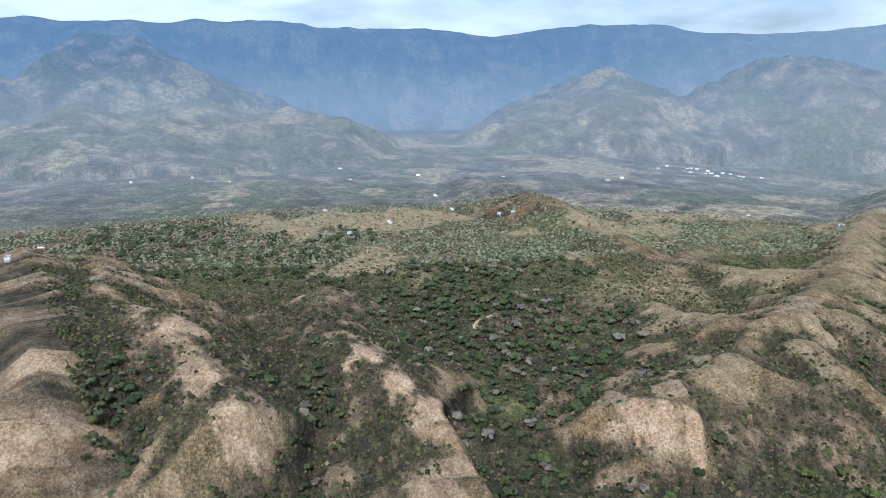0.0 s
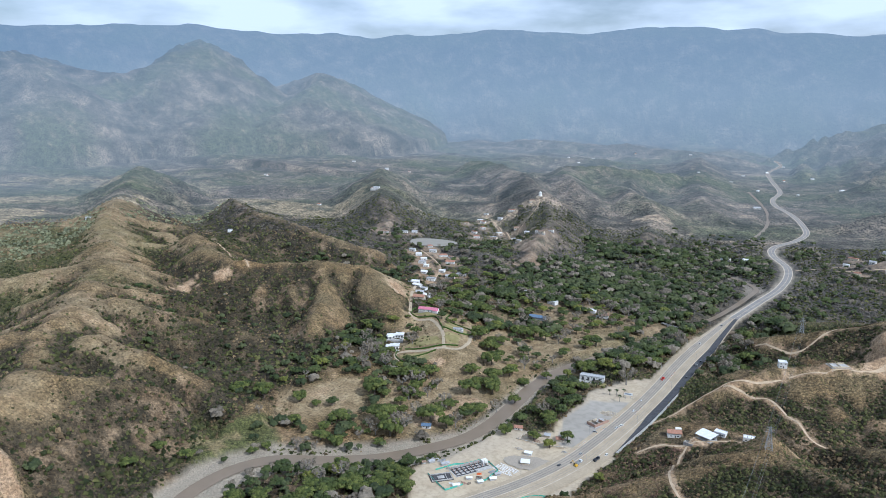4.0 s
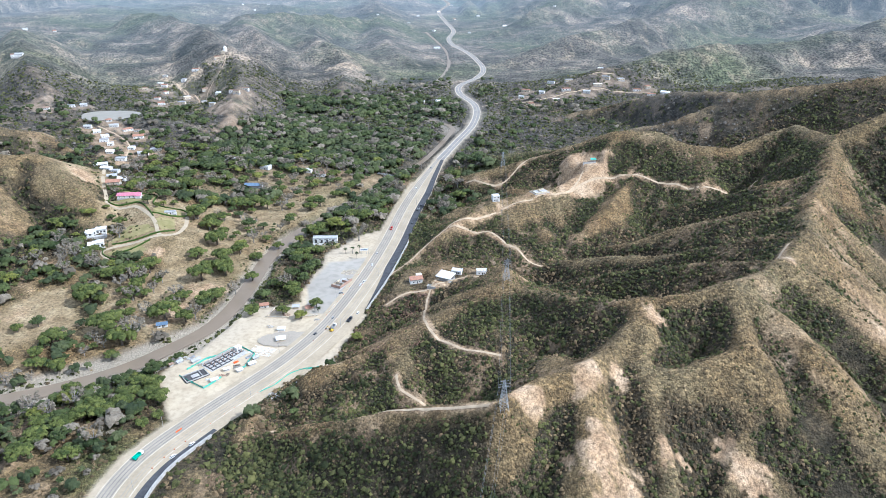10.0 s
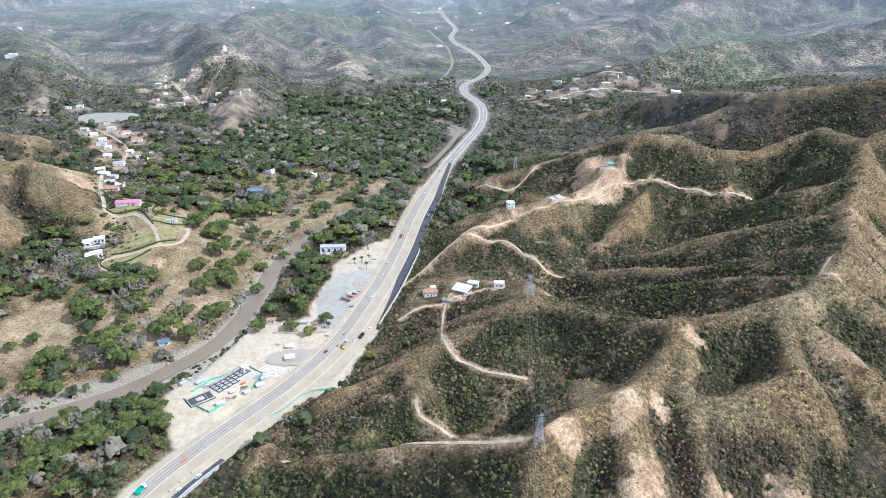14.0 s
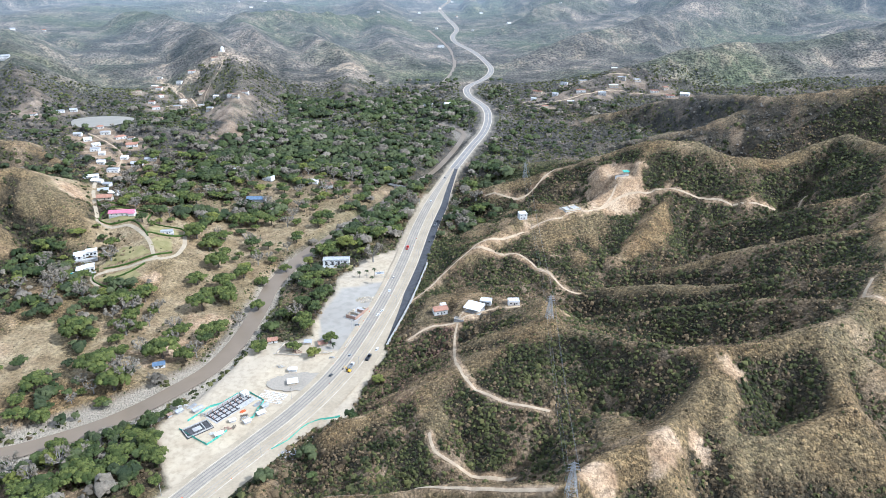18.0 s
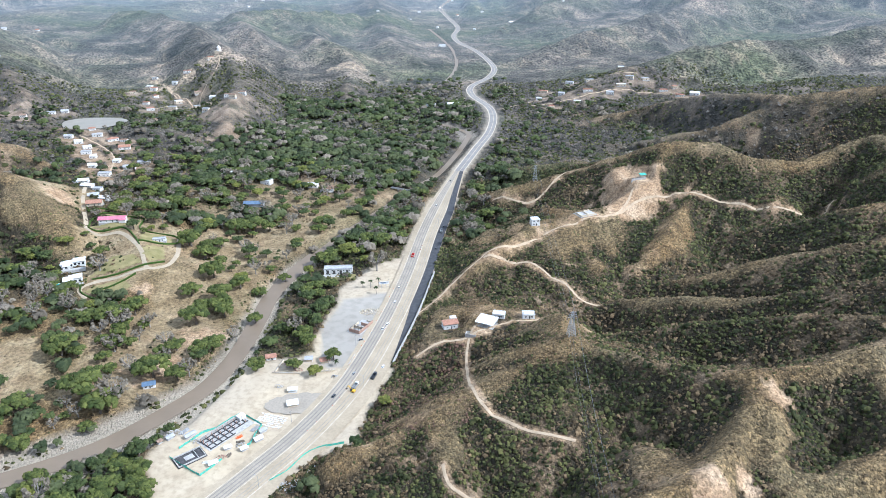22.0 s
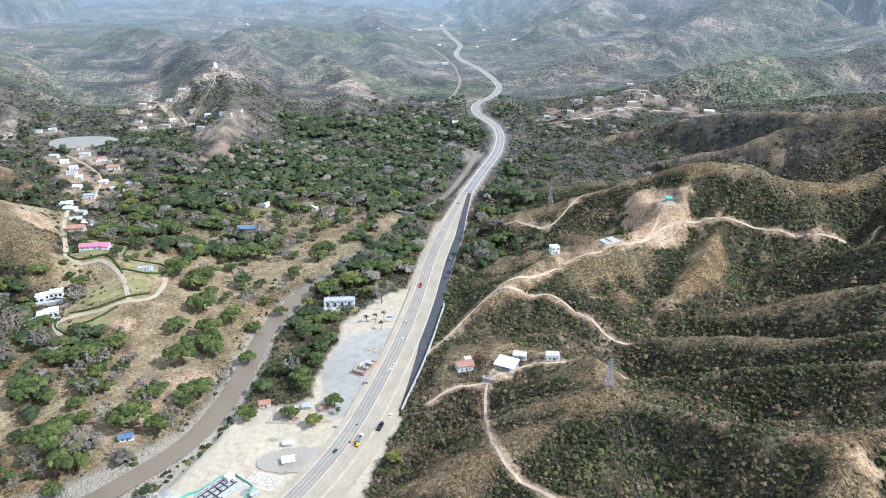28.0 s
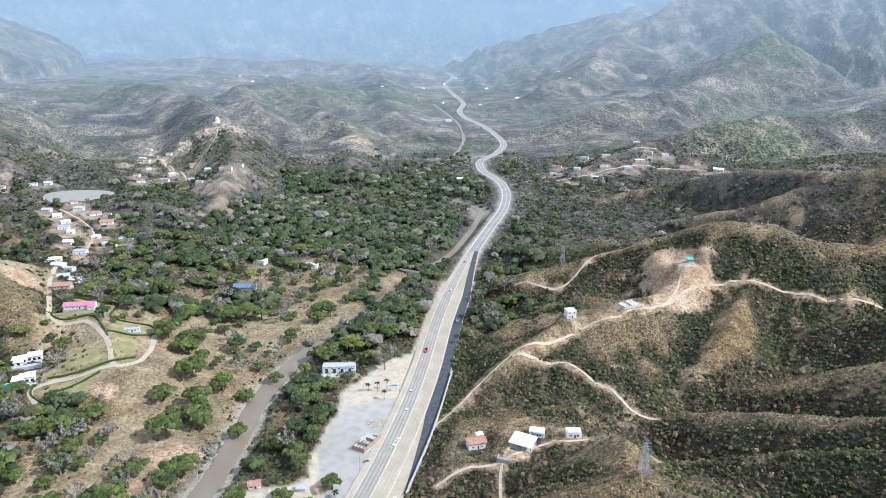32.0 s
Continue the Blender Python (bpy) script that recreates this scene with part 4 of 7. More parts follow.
def clumps(centre, radius, tall, tone, per, leaf, sides=5, uneven=0.12):
    """Leafy domes: per bush a shell of small lumpy tufts. Returns vertices, triangles and tones."""
    n = len(centre)
    az = rng.uniform(0, 2 * np.pi, (n, per))
    el = np.arcsin(rng.uniform(-0.1, 1.0, (n, per)))
    rr = radius[:, None] * rng.uniform(0.5, 0.85, (n, per))
    way = np.stack([np.cos(az) * np.cos(el), np.sin(az) * np.cos(el), np.sin(el)], -1)
    p = way * rr[..., None]
    p[..., 2] *= tall[:, None]
    p = p + centre[:, None, :]
    nrm = way + rng.normal(0, 0.25, way.shape) + np.array([0, 0, 0.55])
    nrm /= np.linalg.norm(nrm, axis=-1, keepdims=True)
    u = np.cross(nrm, rng.normal(0, 1, nrm.shape))
    u /= np.linalg.norm(u, axis=-1, keepdims=True)
    v = np.cross(nrm, u)
    size = leaf * radius[:, None, None] * rng.uniform(0.65, 1.25, (n, per, 1))
    ring = [p + size * rng.uniform(0.7, 1.3, size.shape) * (u * math.cos(k * math.tau / sides) + v * math.sin(k * math.tau / sides)) - nrm * size * rng.uniform(0.3, 0.7, size.shape) for k in range(sides)]
    c = np.stack(ring + [p + nrm * size * 0.45], 2)
    fan = np.array([(k, (k + 1) % sides, sides) for k in range(sides)])
    q = (np.arange(n * per)[:, None, None] * (sides + 1) + fan[None]).reshape(-1, 3)
    t = np.repeat(np.repeat(tone, per) + rng.normal(0, uneven, n * per), sides + 1)
    return c.reshape(-1, 3), q, np.clip(t, 0, 1)


def scatter(x0, x1, y0, y1, step):
    gx, gy = np.meshgrid(np.arange(x0, x1, step), np.arange(y0, y1, step))
    gx = gx.ravel() + rng.uniform(-0.5, 0.5, gx.size) * step
    gy = gy.ravel() + rng.uniform(-0.5, 0.5, gy.size) * step
    return gx, gy


def in_view(x, y, lo=-122, hi=62, near=140, far=1500):
    a, d = np.degrees(np.arctan2(x, y - 60)), np.hypot(x, y - 60)
    return (a > lo) & (a < hi) & (d > near) & (d < far)


def grow(name, label, regions, haze_lift=0.0):
    """Scrub over a stretch of country: denser and greener in the folds and on shaded slopes."""
    dry, green = [[], [], []], [[], [], []]
    base = {0: 0, 1: 0}
    for (x0, x1, y0, y1, step, r0, r1, per, leaf, keep, greener) in regions:
        x, y = scatter(x0, x1, y0, y1, step)
        m = in_view(x, y)
        x, y = x[m], y[m]
        z = height(x, y)
        scrub, grn, bare, sand, lot, stone, field = land_cover(x, y, z)
        shade = scrub
        dens = keep * (0.42 + 0.55 * scrub + 0.2 * grn)
        dens = dens * (1 - np.clip(1.3 * bare, 0, 1)) * (1 - np.clip(2 * sand, 0, 1)) * (1 - stone) * (1 - 0.62 * field)
        dr, (zr,), _ = along(x, y, RIVER)
        dd, _, _ = along(x, y, ROAD)
        fringe = (dr > 11) & (dr < 21) & (y < 740) & (y > 400) & (x < -150) & (fractal(x, y, 30, 167, 2) > 0.4)
        dens = np.where((dr < 11) | (dd < 19), 0, np.where(fringe, 0.9, np.where(dr < 13, 0, dens)))
        for t in TRAILS:
            dens = np.where(along(x, y, t)[0] < 3.2, 0, dens)
        for t in ESTATE:
            dens = np.where(along(x, y, t)[0] < 4.5, 0, dens)
        for px, py, pr, pz in PADS:
            dens = np.where(np.hypot(x - px, y - py) < pr + 2, 0, dens)
        for p in MEADOWS:
            dens = np.where(inside(x, y, p), 0, dens)
        m = rng.uniform(0, 1, len(x)) < dens
        x, y, z, shade, fringe = x[m], y[m], z[m], shade[m], fringe[m]
        patch = fractal(x, y, 45, 161, 3)
        pg = np.clip(greener + 0.7 * (shade - 0.6) + 1.6 * (patch - 0.5), 0.04, 0.96)
        pg = np.clip(pg + 0.2 * smooth(0.1, 0.5, -sample(EASTING, x, y)), 0, 0.96)
        pg = np.where(fringe, 0.92, pg)
        isg = rng.uniform(0, 1, len(x)) < pg
        r = rng.uniform(r0, r1, len(x)) * (0.75 + 0.5 * rng.uniform(0, 1, len(x)) ** 3) * np.where(isg, 1.1, 0.95) * (0.66 + 0.55 * shade)
        tall = rng.uniform(0.8, 1.3, len(x)) * (0.85 + 0.4 * shade)
        # tone raised on the far plain, haze painted into the leaves
        tone = np.clip(0.08 + haze_lift + 0.64 * rng.uniform(0, 1, len(x)) ** 1.6 + 0.5 * (fractal(x, y, 24, 171, 2) - 0.5), 0, 1)
        for k, (sel, store) in enumerate(((~isg, dry), (isg, green))):
            c = np.stack([x[sel], y[sel], z[sel] - 0.15 * r[sel]], -1)
            v, q, t = clumps(c, r[sel], tall[sel], tone[sel], per, leaf, 4, 0.22)
            store[0].append(v)
            store[1].append(q + base[k])
            store[2].append(t)
            base[k] += len(v)
    for store, mat, word in ((dry, HAZED_GREY_BUSH if name == "far" else RUSSET_BUSH if name == "russet" else DRY_BUSH, "dry_scrub"), (green, HAZED_PLAIN_BUSH if name == "plain" else GREEN_BUSH, "green_scrub")):
        me = quick_mesh(word, np.concatenate(store[0]), np.concatenate(store[1]), 3, [mat])
        tones(me, "tone", np.concatenate(store[2]))
        tagged(new(word, me), ("leafless grey-brown scrub " if word == "dry_scrub" else "low green thorn scrub ") + label, "scrub", kind="stuff")


grow("near", "on the steep slopes east of the road", [
    (-140, 480, 205, 520, 2.1, 0.9, 2.1, 4, 0.56, 1.2, 0.36),
    (-80, 520, 520, 960, 2.4, 0.9, 2.2, 3, 0.7, 1.2, 0.36),
    (520, 760, 700, 960, 4.0, 1.2, 2.5, 3, 0.75, 1.15, 0.36),
])
grow("russet", "dead and reddish on the slope above the road works", [
    (-80, -18, 430, 548, 2.6, 0.9, 1.9, 4, 0.55, 1.0, -0.3),
])
grow("west", "on the hills across the river", [
    (-420, -60, 300, 1000, 4.2, 1.0, 2.5, 3, 0.78, 1.0, 0.42),
    (-1000, -400, -420, 950, 4.9, 1.3, 2.6, 3, 0.8, 1.05, 0.42),
])
grow("far", "over the far hills of the valley", [
    (-1000, 1000, 950, 1560, 5.4, 1.4, 2.6, 2, 0.95, 1.05, 0.32),
])
grow("plain", "over the wide plain west of the river", [
    (-1500, -1000, -700, 1500, 6.6, 1.6, 3.2, 2, 1.0, 1.0, 0.5),
], 0.3)


# ---------------------------------------------------------------- trees
def limb(bm, a, b, r0, r1, sides=6):
    a, b = Vector(a), Vector(b)
    t = (b - a).normalized()
    s = t.orthogonal().normalized()
    w = t.cross(s)
    ring = []
    for p, r in ((a, r0), (b, r1)):
        ring.append([bm.verts.new(p + (s * math.cos(k * math.tau / sides) + w * math.sin(k * math.tau / sides)) * r) for k in range(sides)])
    for k in range(sides):
        bm.faces.new((ring[0][k], ring[0][(k + 1) % sides], ring[1][(k + 1) % sides], ring[1][k]))
    bm.faces.new(ring[1])


def crown_mesh(name, blobs, per, leaf, material):
    c = np.array([b[:3] for b in blobs], float)
    v, q, t = clumps(c, np.array([b[3] for b in blobs]), np.array([b[4] for b in blobs]), rng.uniform(0.1, 0.9, len(blobs)), per, leaf, 4, 0.16)
    me = quick_mesh(name, v, q, 3, [material])
    tones(me, "tone", t)
    return me


def leafy_tree(kind, label, spread, rise, material, bark, blobs=20, per=8, leaf=0.5):
    """A tree of unit crown radius 1 scaled later: trunk, forked limbs, a crown of leaf clumps in lobes."""
    tree = tagged(new(kind), label, "tree", "valley trees")
    bm = bmesh.new()
    fork = Vector((0.05, 0.02, 0.55 * rise))
    limb(bm, (0, 0, -0.1), fork, 0.085, 0.06, 7)
    heads = []
    for k in range(7):
        a, out = k * math.tau / 7 + random.uniform(-0.3, 0.3), random.uniform(0.4, 0.75)
        tip = Vector((math.cos(a) * out, math.sin(a) * out, rise * random.uniform(0.85, 1.05)))
        mid = fork.lerp(tip, 0.5) + Vector((0, 0, 0.08))
        limb(bm, fork, mid, 0.045, 0.03, 5)
        limb(bm, mid, tip, 0.03, 0.012, 5)
        heads.append(tip)
    part("trunk", bm, bark, tree)
    lobes = []
    for k in range(blobs):  # many overlapping lobes under a broad dome
        a, out = random.uniform(0, math.tau), math.sqrt(random.uniform(0, 1)) * 0.78
        zz = rise * random.uniform(0.84, 1.08) - 0.32 * spread * out * out
        lobes.append((math.cos(a) * out, math.sin(a) * out, zz, random.uniform(0.3, 0.46), random.uniform(0.45, 0.66)))
    crown = new("crown", crown_mesh("crown", lobes, per, leaf, material))
    crown.parent = tree
    return tree


def bare_tree(label):
    tree = tagged(new("dry_tree"), label, "tree", "valley trees")
    bm, tips = bmesh.new(), []
    fork = Vector((0, 0, 0.5))
    limb(bm, (0, 0, -0.1), fork, 0.08, 0.055, 7)
    for k in range(9):
        a = k * math.tau / 9 + random.uniform(-0.3, 0.3)
        mid = fork + Vector((math.cos(a) * 0.35, math.sin(a) * 0.35, random.uniform(0.25, 0.5)))
        limb(bm, fork, mid, 0.04, 0.022, 5)
        for j in range(4):
            b = a + random.uniform(-0.7, 0.7)
            tip = mid + Vector((math.cos(b) * random.uniform(0.2, 0.5), math.sin(b) * random.uniform(0.2, 0.5), random.uniform(0.15, 0.5)))
            limb(bm, mid, tip, 0.02, 0.006, 4)
            tips.append((*tip, random.uniform(0.14, 0.24), 0.8))
    part("trunk", bm, PALE_BARK, tree)
    crown = new("crown", crown_mesh("crown", tips, 4, 0.5, TWIG))
    crown.parent = tree
    return tagged(tree)


MODELS = {
    "g": [leafy_tree("shade_tree", "broad green spreading shade tree on the valley floor", 1.0, 1.0, LEAF, BARK, 30, 15, 0.34) for _ in range(3)],
    "k": [leafy_tree("round_tree", "dense dark green round-crowned tree beside the river", 0.5, 1.05, DARK_LEAF, BARK, 24, 15, 0.34) for _ in range(2)],
    "y": [leafy_tree("young_tree", "bright yellow-green leafy tree near the road works", 0.7, 1.0, LIGHT_LEAF, BARK, 24, 15, 0.34)],
    "d": [bare_tree("leafless grey dry-season tree with fine twigs") for _ in range(2)],
}
TREES_EAST = [("g", -285, 514, 14.7), ("g", -264, 495, 12.9), ("g", -243, 535, 13.6), ("g", -303, 608, 13.2), ("g", -319, 605, 10), ("g", -288, 619, 11.8), ("g", -236, 611, 12.8), ("g", -221, 633, 11.4), ("d", -284, 567, 9), ("d", -257, 504, 11.9), ("d", -271, 604, 7.1), ("d", -218, 537, 7.7), ("g", -319, 559, 12.7), ("g", -211, 574, 9.4), ("d", -198, 589, 7.2), ("g", -279, 741, 13.2), ("g", -248, 795, 12.8), ("g", -231, 801, 13.1), ("g", -262, 728, 11.5), ("g", -243, 687, 11.6), ("g", -227, 650, 10.9), ("g", -237, 632, 9), ("g", -332, 848, 11.7), ("g", -311, 840, 11.5), ("g", -388, 888, 9.7), ("g", -364, 888, 10.9), ("g", -352, 834, 7.4), ("y", -126, 737, 11.6), ("g", -145, 721, 10.8), ("g", -152, 667, 7.3), ("d", -152, 595, 8), ("g", -189, 617, 7.4), ("k", -137, 624, 8.9), ("k", -150, 645, 8.5), ("k", -133, 636, 8.3), ("k", -149, 613, 8.1), ("g", -170, 542, 8), ("g", -143, 541, 6.4), ("y", -126, 533, 6.3), ("g", -116, 553, 6.5), ("d", -95, 704, 11.1), ("g", -216, 622, 8.7), ("g", -196, 664, 7.2), ("g", -179, 690, 6.5), ("g", -164, 602, 5), ("y", -107, 720, 6.8), ("g", -93, 760, 10.4), ("g", -75, 775, 8.4), ("g", -109, 773, 8.4), ("d", -117, 749, 7.1), ("y", -74, 494, 5.4), ("g", -72, 818, 6.8)]
TREES_WEST = [("g", -320, 495, 11.2), ("g", -325, 480, 7), ("g", -225, 452, 6.3), ("g", -227, 418, 9.8), ("g", -239, 400, 9.8), ("d", -228, 368, 8.6), ("g", -269, 374, 9.6), ("g", -259, 389, 9), ("g", -212, 430, 8.2), ("g", -238, 354, 7.9), ("g", -268, 354, 9.6), ("k", -250, 372, 7), ("k", -245, 420, 7), ("k", -215, 405, 6), ("g", -205, 388, 5)]
TREES_BANK = [("d", -291, 598, 10.6), ("g", -441, 496, 10.2), ("g", -414, 501, 11.6), ("g", -379, 514, 8.5), ("g", -316, 349, 9.3), ("g", -300, 362, 9.2), ("g", -253, 654, 9.9), ("g", -248, 408, 8.4), ("g", -276, 392, 7.4), ("g", -419, 342, 7.4), ("g", -395, 380, 7.5), ("g", -418, 373, 6.5), ("k", -300, 380, 7), ("k", -318, 372, 6)]
used = {k: 0 for k in MODELS}


def plant(kind, x, y, r):
    """The first of each kind stands for itself, later ones are copies."""
    pick = MODELS[kind][used[kind] % len(MODELS[kind])]
    if used[kind] < len(MODELS[kind]):
        z = float(height(np.array([x]), np.array([y]))[0])
        pick.matrix_basis = pose(x, y, z, 0, 0, random.uniform(0, 360)) @ Matrix.Diagonal((r, r, r, 1))
    else:
        z = float(height(np.array([x]), np.array([y]))[0])
        ob = copy_thing(pick, Matrix.Identity(4))
        ob.matrix_basis = pose(x, y, z, 0, 0, random.uniform(0, 360)) @ Matrix.Diagonal((r, r, r * random.uniform(0.85, 1.15), 1))
    used[kind] += 1


for kind, x, y, r in TREES_EAST + TREES_WEST + TREES_BANK:
    plant(kind, x, y, r)

GARDENS = [(-373, 696), (-362, 669), (-360, 764), (-345, 764), (-398, 806), (-306, 733), (-131, 702), (-163, 556), (-249, 871), (-416, 842), (-440, 880), (-242, 524)]
# more trees by themselves on the valley floor, away from what is built
mx, my = rng.uniform(-420, 20, 9000), rng.uniform(395, 1010, 9000)
mz = height(mx, my)
ms = land_cover(mx, my, mz)
fit = (along(mx, my, RIVER)[0] > 17) & (along(mx, my, ROAD)[0] > 24) & (ms[3] < 0.05) & (mz < 30) & ((mx < -110) | (my > 780)) & ((ms[6] < 0.5) | (rng.uniform(0, 1, 9000) < 0.65))
fit &= np.min([np.hypot(mx - gx, my - gy) for gx, gy in GARDENS], axis=0) > 17
for p in MEADOWS:
    fit &= ~inside(mx, my, p)
for t in ESTATE:
    fit &= along(mx, my, t)[0] > 7
fit &= (fractal(mx, my, 70, 181, 3) > 0.47) | (my > 800)
taken = []
for x, y in zip(mx[fit].tolist(), my[fit].tolist()):
    if len(taken) < 500 and all(math.dist((x, y), q) > 8 for q in taken):
        taken.append((x, y))
        plant(random.choices("gkyd", (0.44, 0.2, 0.08, 0.28))[0], x, y, random.uniform(4.0, 9.0))


def woods():
    """Gallery forest further up the valley and in the folds of the hills."""
    spots, sizes = [], []
    for (x0, x1, y0, y1, step, keep, big) in ((-340, 60, 760, 1420, 9.6, 0.98, 0.95), (-420, -70, 390, 760, 13, 0.42, 0.8), (-440, -300, 470, 700, 11, 0.6, 0.7), (-335, -212, 230, 462, 8.5, 0.95, 0.6), (-700, -330, 880, 1300, 12, 0.55, 0.8), (60, 300, 1000, 1500, 13, 0.45, 0.75), (-170, 140, 1420, 1600, 12, 0.75, 0.8),
                                              (-1000, -395, -60, 330, 9.5, 0.55, 0.75), (-760, -440, 480, 700, 12, 0.35, 0.6), (-1300, -900, -500, 0, 13, 0.5, 0.7), (-520, -330, -260, 70, 8, 0.75, 0.6)):
        x, y = scatter(x0, x1, y0, y1, step)
        z = height(x, y)
        low = base_height(x, y)
        cov = land_cover(x, y, z)
        ok = ((z - low < 3 + 14 * fractal(x, y, 60, 193, 3)) | (x < -390) & (sample(HOLLOW, x, y) > 0.4)) & (along(x, y, ROAD)[0] > 22) & (along(x, y, RIVER)[0] > np.where(y > 735, 5, 14)) & (rng.uniform(0, 1, len(x)) < keep) & (fractal(x, y, 110, 191, 3) + 0.5 * (rng.uniform(0, 1, len(x)) - 0.5) > 0.4) & (cov[3] < 0.05) & (cov[6] < 0.3) & (cov[2] < 0.3) & (np.hypot(x + 562, y - 1168) > 58) & (np.min([np.hypot(x - gx, y - gy) for gx, gy in GARDENS], axis=0) > 15) & (np.minimum(along(x, y, ESTATE[0])[0], along(x, y, ESTATE[1])[0]) > 9)
        spots.append(np.stack([x[ok], y[ok], z[ok]], -1))
        sizes.append(np.full(int(ok.sum()), big))
    c = np.concatenate(spots)
    lobes, rad, tal, ton = [], [], [], []
    r = (4.2 + 7.0 * rng.uniform(0, 1, len(c)) ** 1.5) * np.concatenate(sizes)
    tt = rng.uniform(0, 1, len(c))
    for k in range(7):
        a, out = rng.uniform(0, 2 * np.pi, len(c)), rng.uniform(0.1, 0.72, len(c)) * r
        lobes.append(c + np.stack([np.cos(a) * out, np.sin(a) * out, (4 + 0.45 * r) * rng.uniform(0.85, 1.0, len(c)) - 0.2 * out], -1))
        rad.append(r * rng.uniform(0.44, 0.62, len(c)))
        tal.append(rng.uniform(0.45, 0.7, len(c)))
        ton.append(np.clip(tt + rng.normal(0, 0.1, len(c)), 0, 1))
    pick = rng.uniform(0, 1, len(c)) * np.where((c[:, 1] > 840) & (np.abs(c[:, 0] + 120) < 240), 0.86, np.where(c[:, 0] < -390, 0.78, 1.0))
    for lo, hi, mat, word, label in ((0, 0.5, WOOD_LEAF, "woods", "green gallery woods along the valley floor"), (0.5, 0.72, DARK_LEAF, "dark_woods", "dark green woods in the valley folds"), (0.72, 1.01, TWIG, "leafless_woods", "leafless grey dry-season woods")):
        s = np.tile((pick >= lo) & (pick < hi), 7)
        v, q, t = clumps(np.concatenate(lobes)[s], np.concatenate(rad)[s], np.concatenate(tal)[s], np.concatenate(ton)[s], 4, 0.66)
        me = quick_mesh(word, v, q, 3, [mat], True)
        tones(me, "tone", t)
        tagged(new(word, me), label, "woods", kind="stuff")


woods()


# ---------------------------------------------------------------- building materials
WHITE_WALL = worn("white_render", (0.78, 0.77, 0.74), (0.62, 0.6, 0.56), 0.4, 0.8, 0.01)
CREAM_WALL = worn("cream_render", (0.62, 0.53, 0.4), (0.5, 0.42, 0.31), 0.4, 0.85, 0.01)
BRICK_WALL = worn("brick_wall", (0.43, 0.29, 0.22), (0.31, 0.2, 0.15), 0.9, 0.9, 0.02)
PINK_ROOF = worn("pink_roof", (0.56, 0.2, 0.275), (0.44, 0.15, 0.2), 0.5, 0.7)
TILE_ROOF = worn("clay_tile_roof", (0.42, 0.225, 0.155), (0.29, 0.155, 0.105), 0.8, 0.85)
GREY_ROOF = worn("grey_sheet_roof", (0.46, 0.46, 0.46), (0.32, 0.32, 0.325), 0.4, 0.55)
WHITE_ROOF = worn("white_sheet_roof", (0.8, 0.8, 0.8), (0.68, 0.68, 0.68), 0.3, 0.5)
RUST_ROOF = worn("rusty_roof", (0.36, 0.25, 0.18), (0.22, 0.15, 0.11), 0.6, 0.8)
BLUE_SHEET = worn("blue_sheet", (0.15, 0.21, 0.3), (0.1, 0.15, 0.22), 0.4, 0.5)
TEAL_NET = worn("teal_safety_net", (0.14, 0.47, 0.36), (0.09, 0.36, 0.28), 0.5, 0.8)
STEEL = worn("galvanised_steel", (0.5, 0.51, 0.52), (0.36, 0.37, 0.38), 0.8, 0.5, 0.005, 0.6)
DARK_STEEL = worn("dark_steel", (0.09, 0.085, 0.085), (0.05, 0.048, 0.048), 0.9, 0.7)
ORANGE = worn("orange_plastic", (0.75, 0.16, 0.04), (0.55, 0.11, 0.03), 1.0, 0.6)
RUBBER = worn("black_rubber", (0.03, 0.03, 0.03), (0.018, 0.018, 0.018), 2.0, 0.9)
CABLE = worn("grey_cable", (0.2, 0.2, 0.2), (0.12, 0.12, 0.12), 1.0, 0.6)
HEDGE = foliage("clipped_hedge", (0.035, 0.075, 0.012), (0.1, 0.17, 0.03))
LAWN = worn("mown_lawn", (0.3, 0.248, 0.118), (0.2, 0.178, 0.072), 0.12, 0.95)
GLASS, _n, _l, _b = shader("window_glass", 0.12)
_b.inputs["Base Color"].default_value, _b.inputs["Specular IOR Level"].default_value = (0.02, 0.025, 0.03, 1), 0.6
POOL = water_material("pool_water", (0.05, 0.42, 0.46), 0.08)
ROCK = worn("river_stone", (0.34, 0.3, 0.245), (0.24, 0.21, 0.17), 0.5, 0.95)


def paint(name, colour):
    return worn(name, colour, tuple(c * 0.8 for c in colour), 0.7, 0.35, 0.002)


CAR_WHITE, CAR_GREY, CAR_RED, CAR_DARK, CAR_YELLOW, CAR_GREEN = (paint("white_car_paint", (0.8, 0.8, 0.8)), paint("grey_car_paint", (0.3, 0.31, 0.32)), paint("red_car_paint", (0.5, 0.04, 0.03)),
    paint("dark_car_paint", (0.05, 0.055, 0.065)), paint("yellow_machine_paint", (0.75, 0.45, 0.03)), paint("green_truck_paint", (0.03, 0.42, 0.3)))


def top_of(x, y):
    return float(height(np.array([x]), np.array([y]))[0])


def box(bm, x0, x1, y0, y1, z0, z1, soft=0.0):
    v = [bm.verts.new((x, y, z)) for z in (z0, z1) for x, y in ((x0, y0), (x1, y0), (x1, y1), (x0, y1))]
    fs = [bm.faces.new([v[i] for i in f]) for f in ((3, 2, 1, 0), (4, 5, 6, 7), (0, 1, 5, 4), (1, 2, 6, 5), (2, 3, 7, 6), (3, 0, 4, 7))]
    if soft:
        bmesh.ops.bevel(bm, geom=list({e for f in fs for e in f.edges}), offset=soft, segments=1, affect="EDGES")


def solid(*boxes, soft=0.0):
    bm = bmesh.new()
    for b in boxes:
        box(bm, *b, soft=soft)
    return bm


SHARED = {}


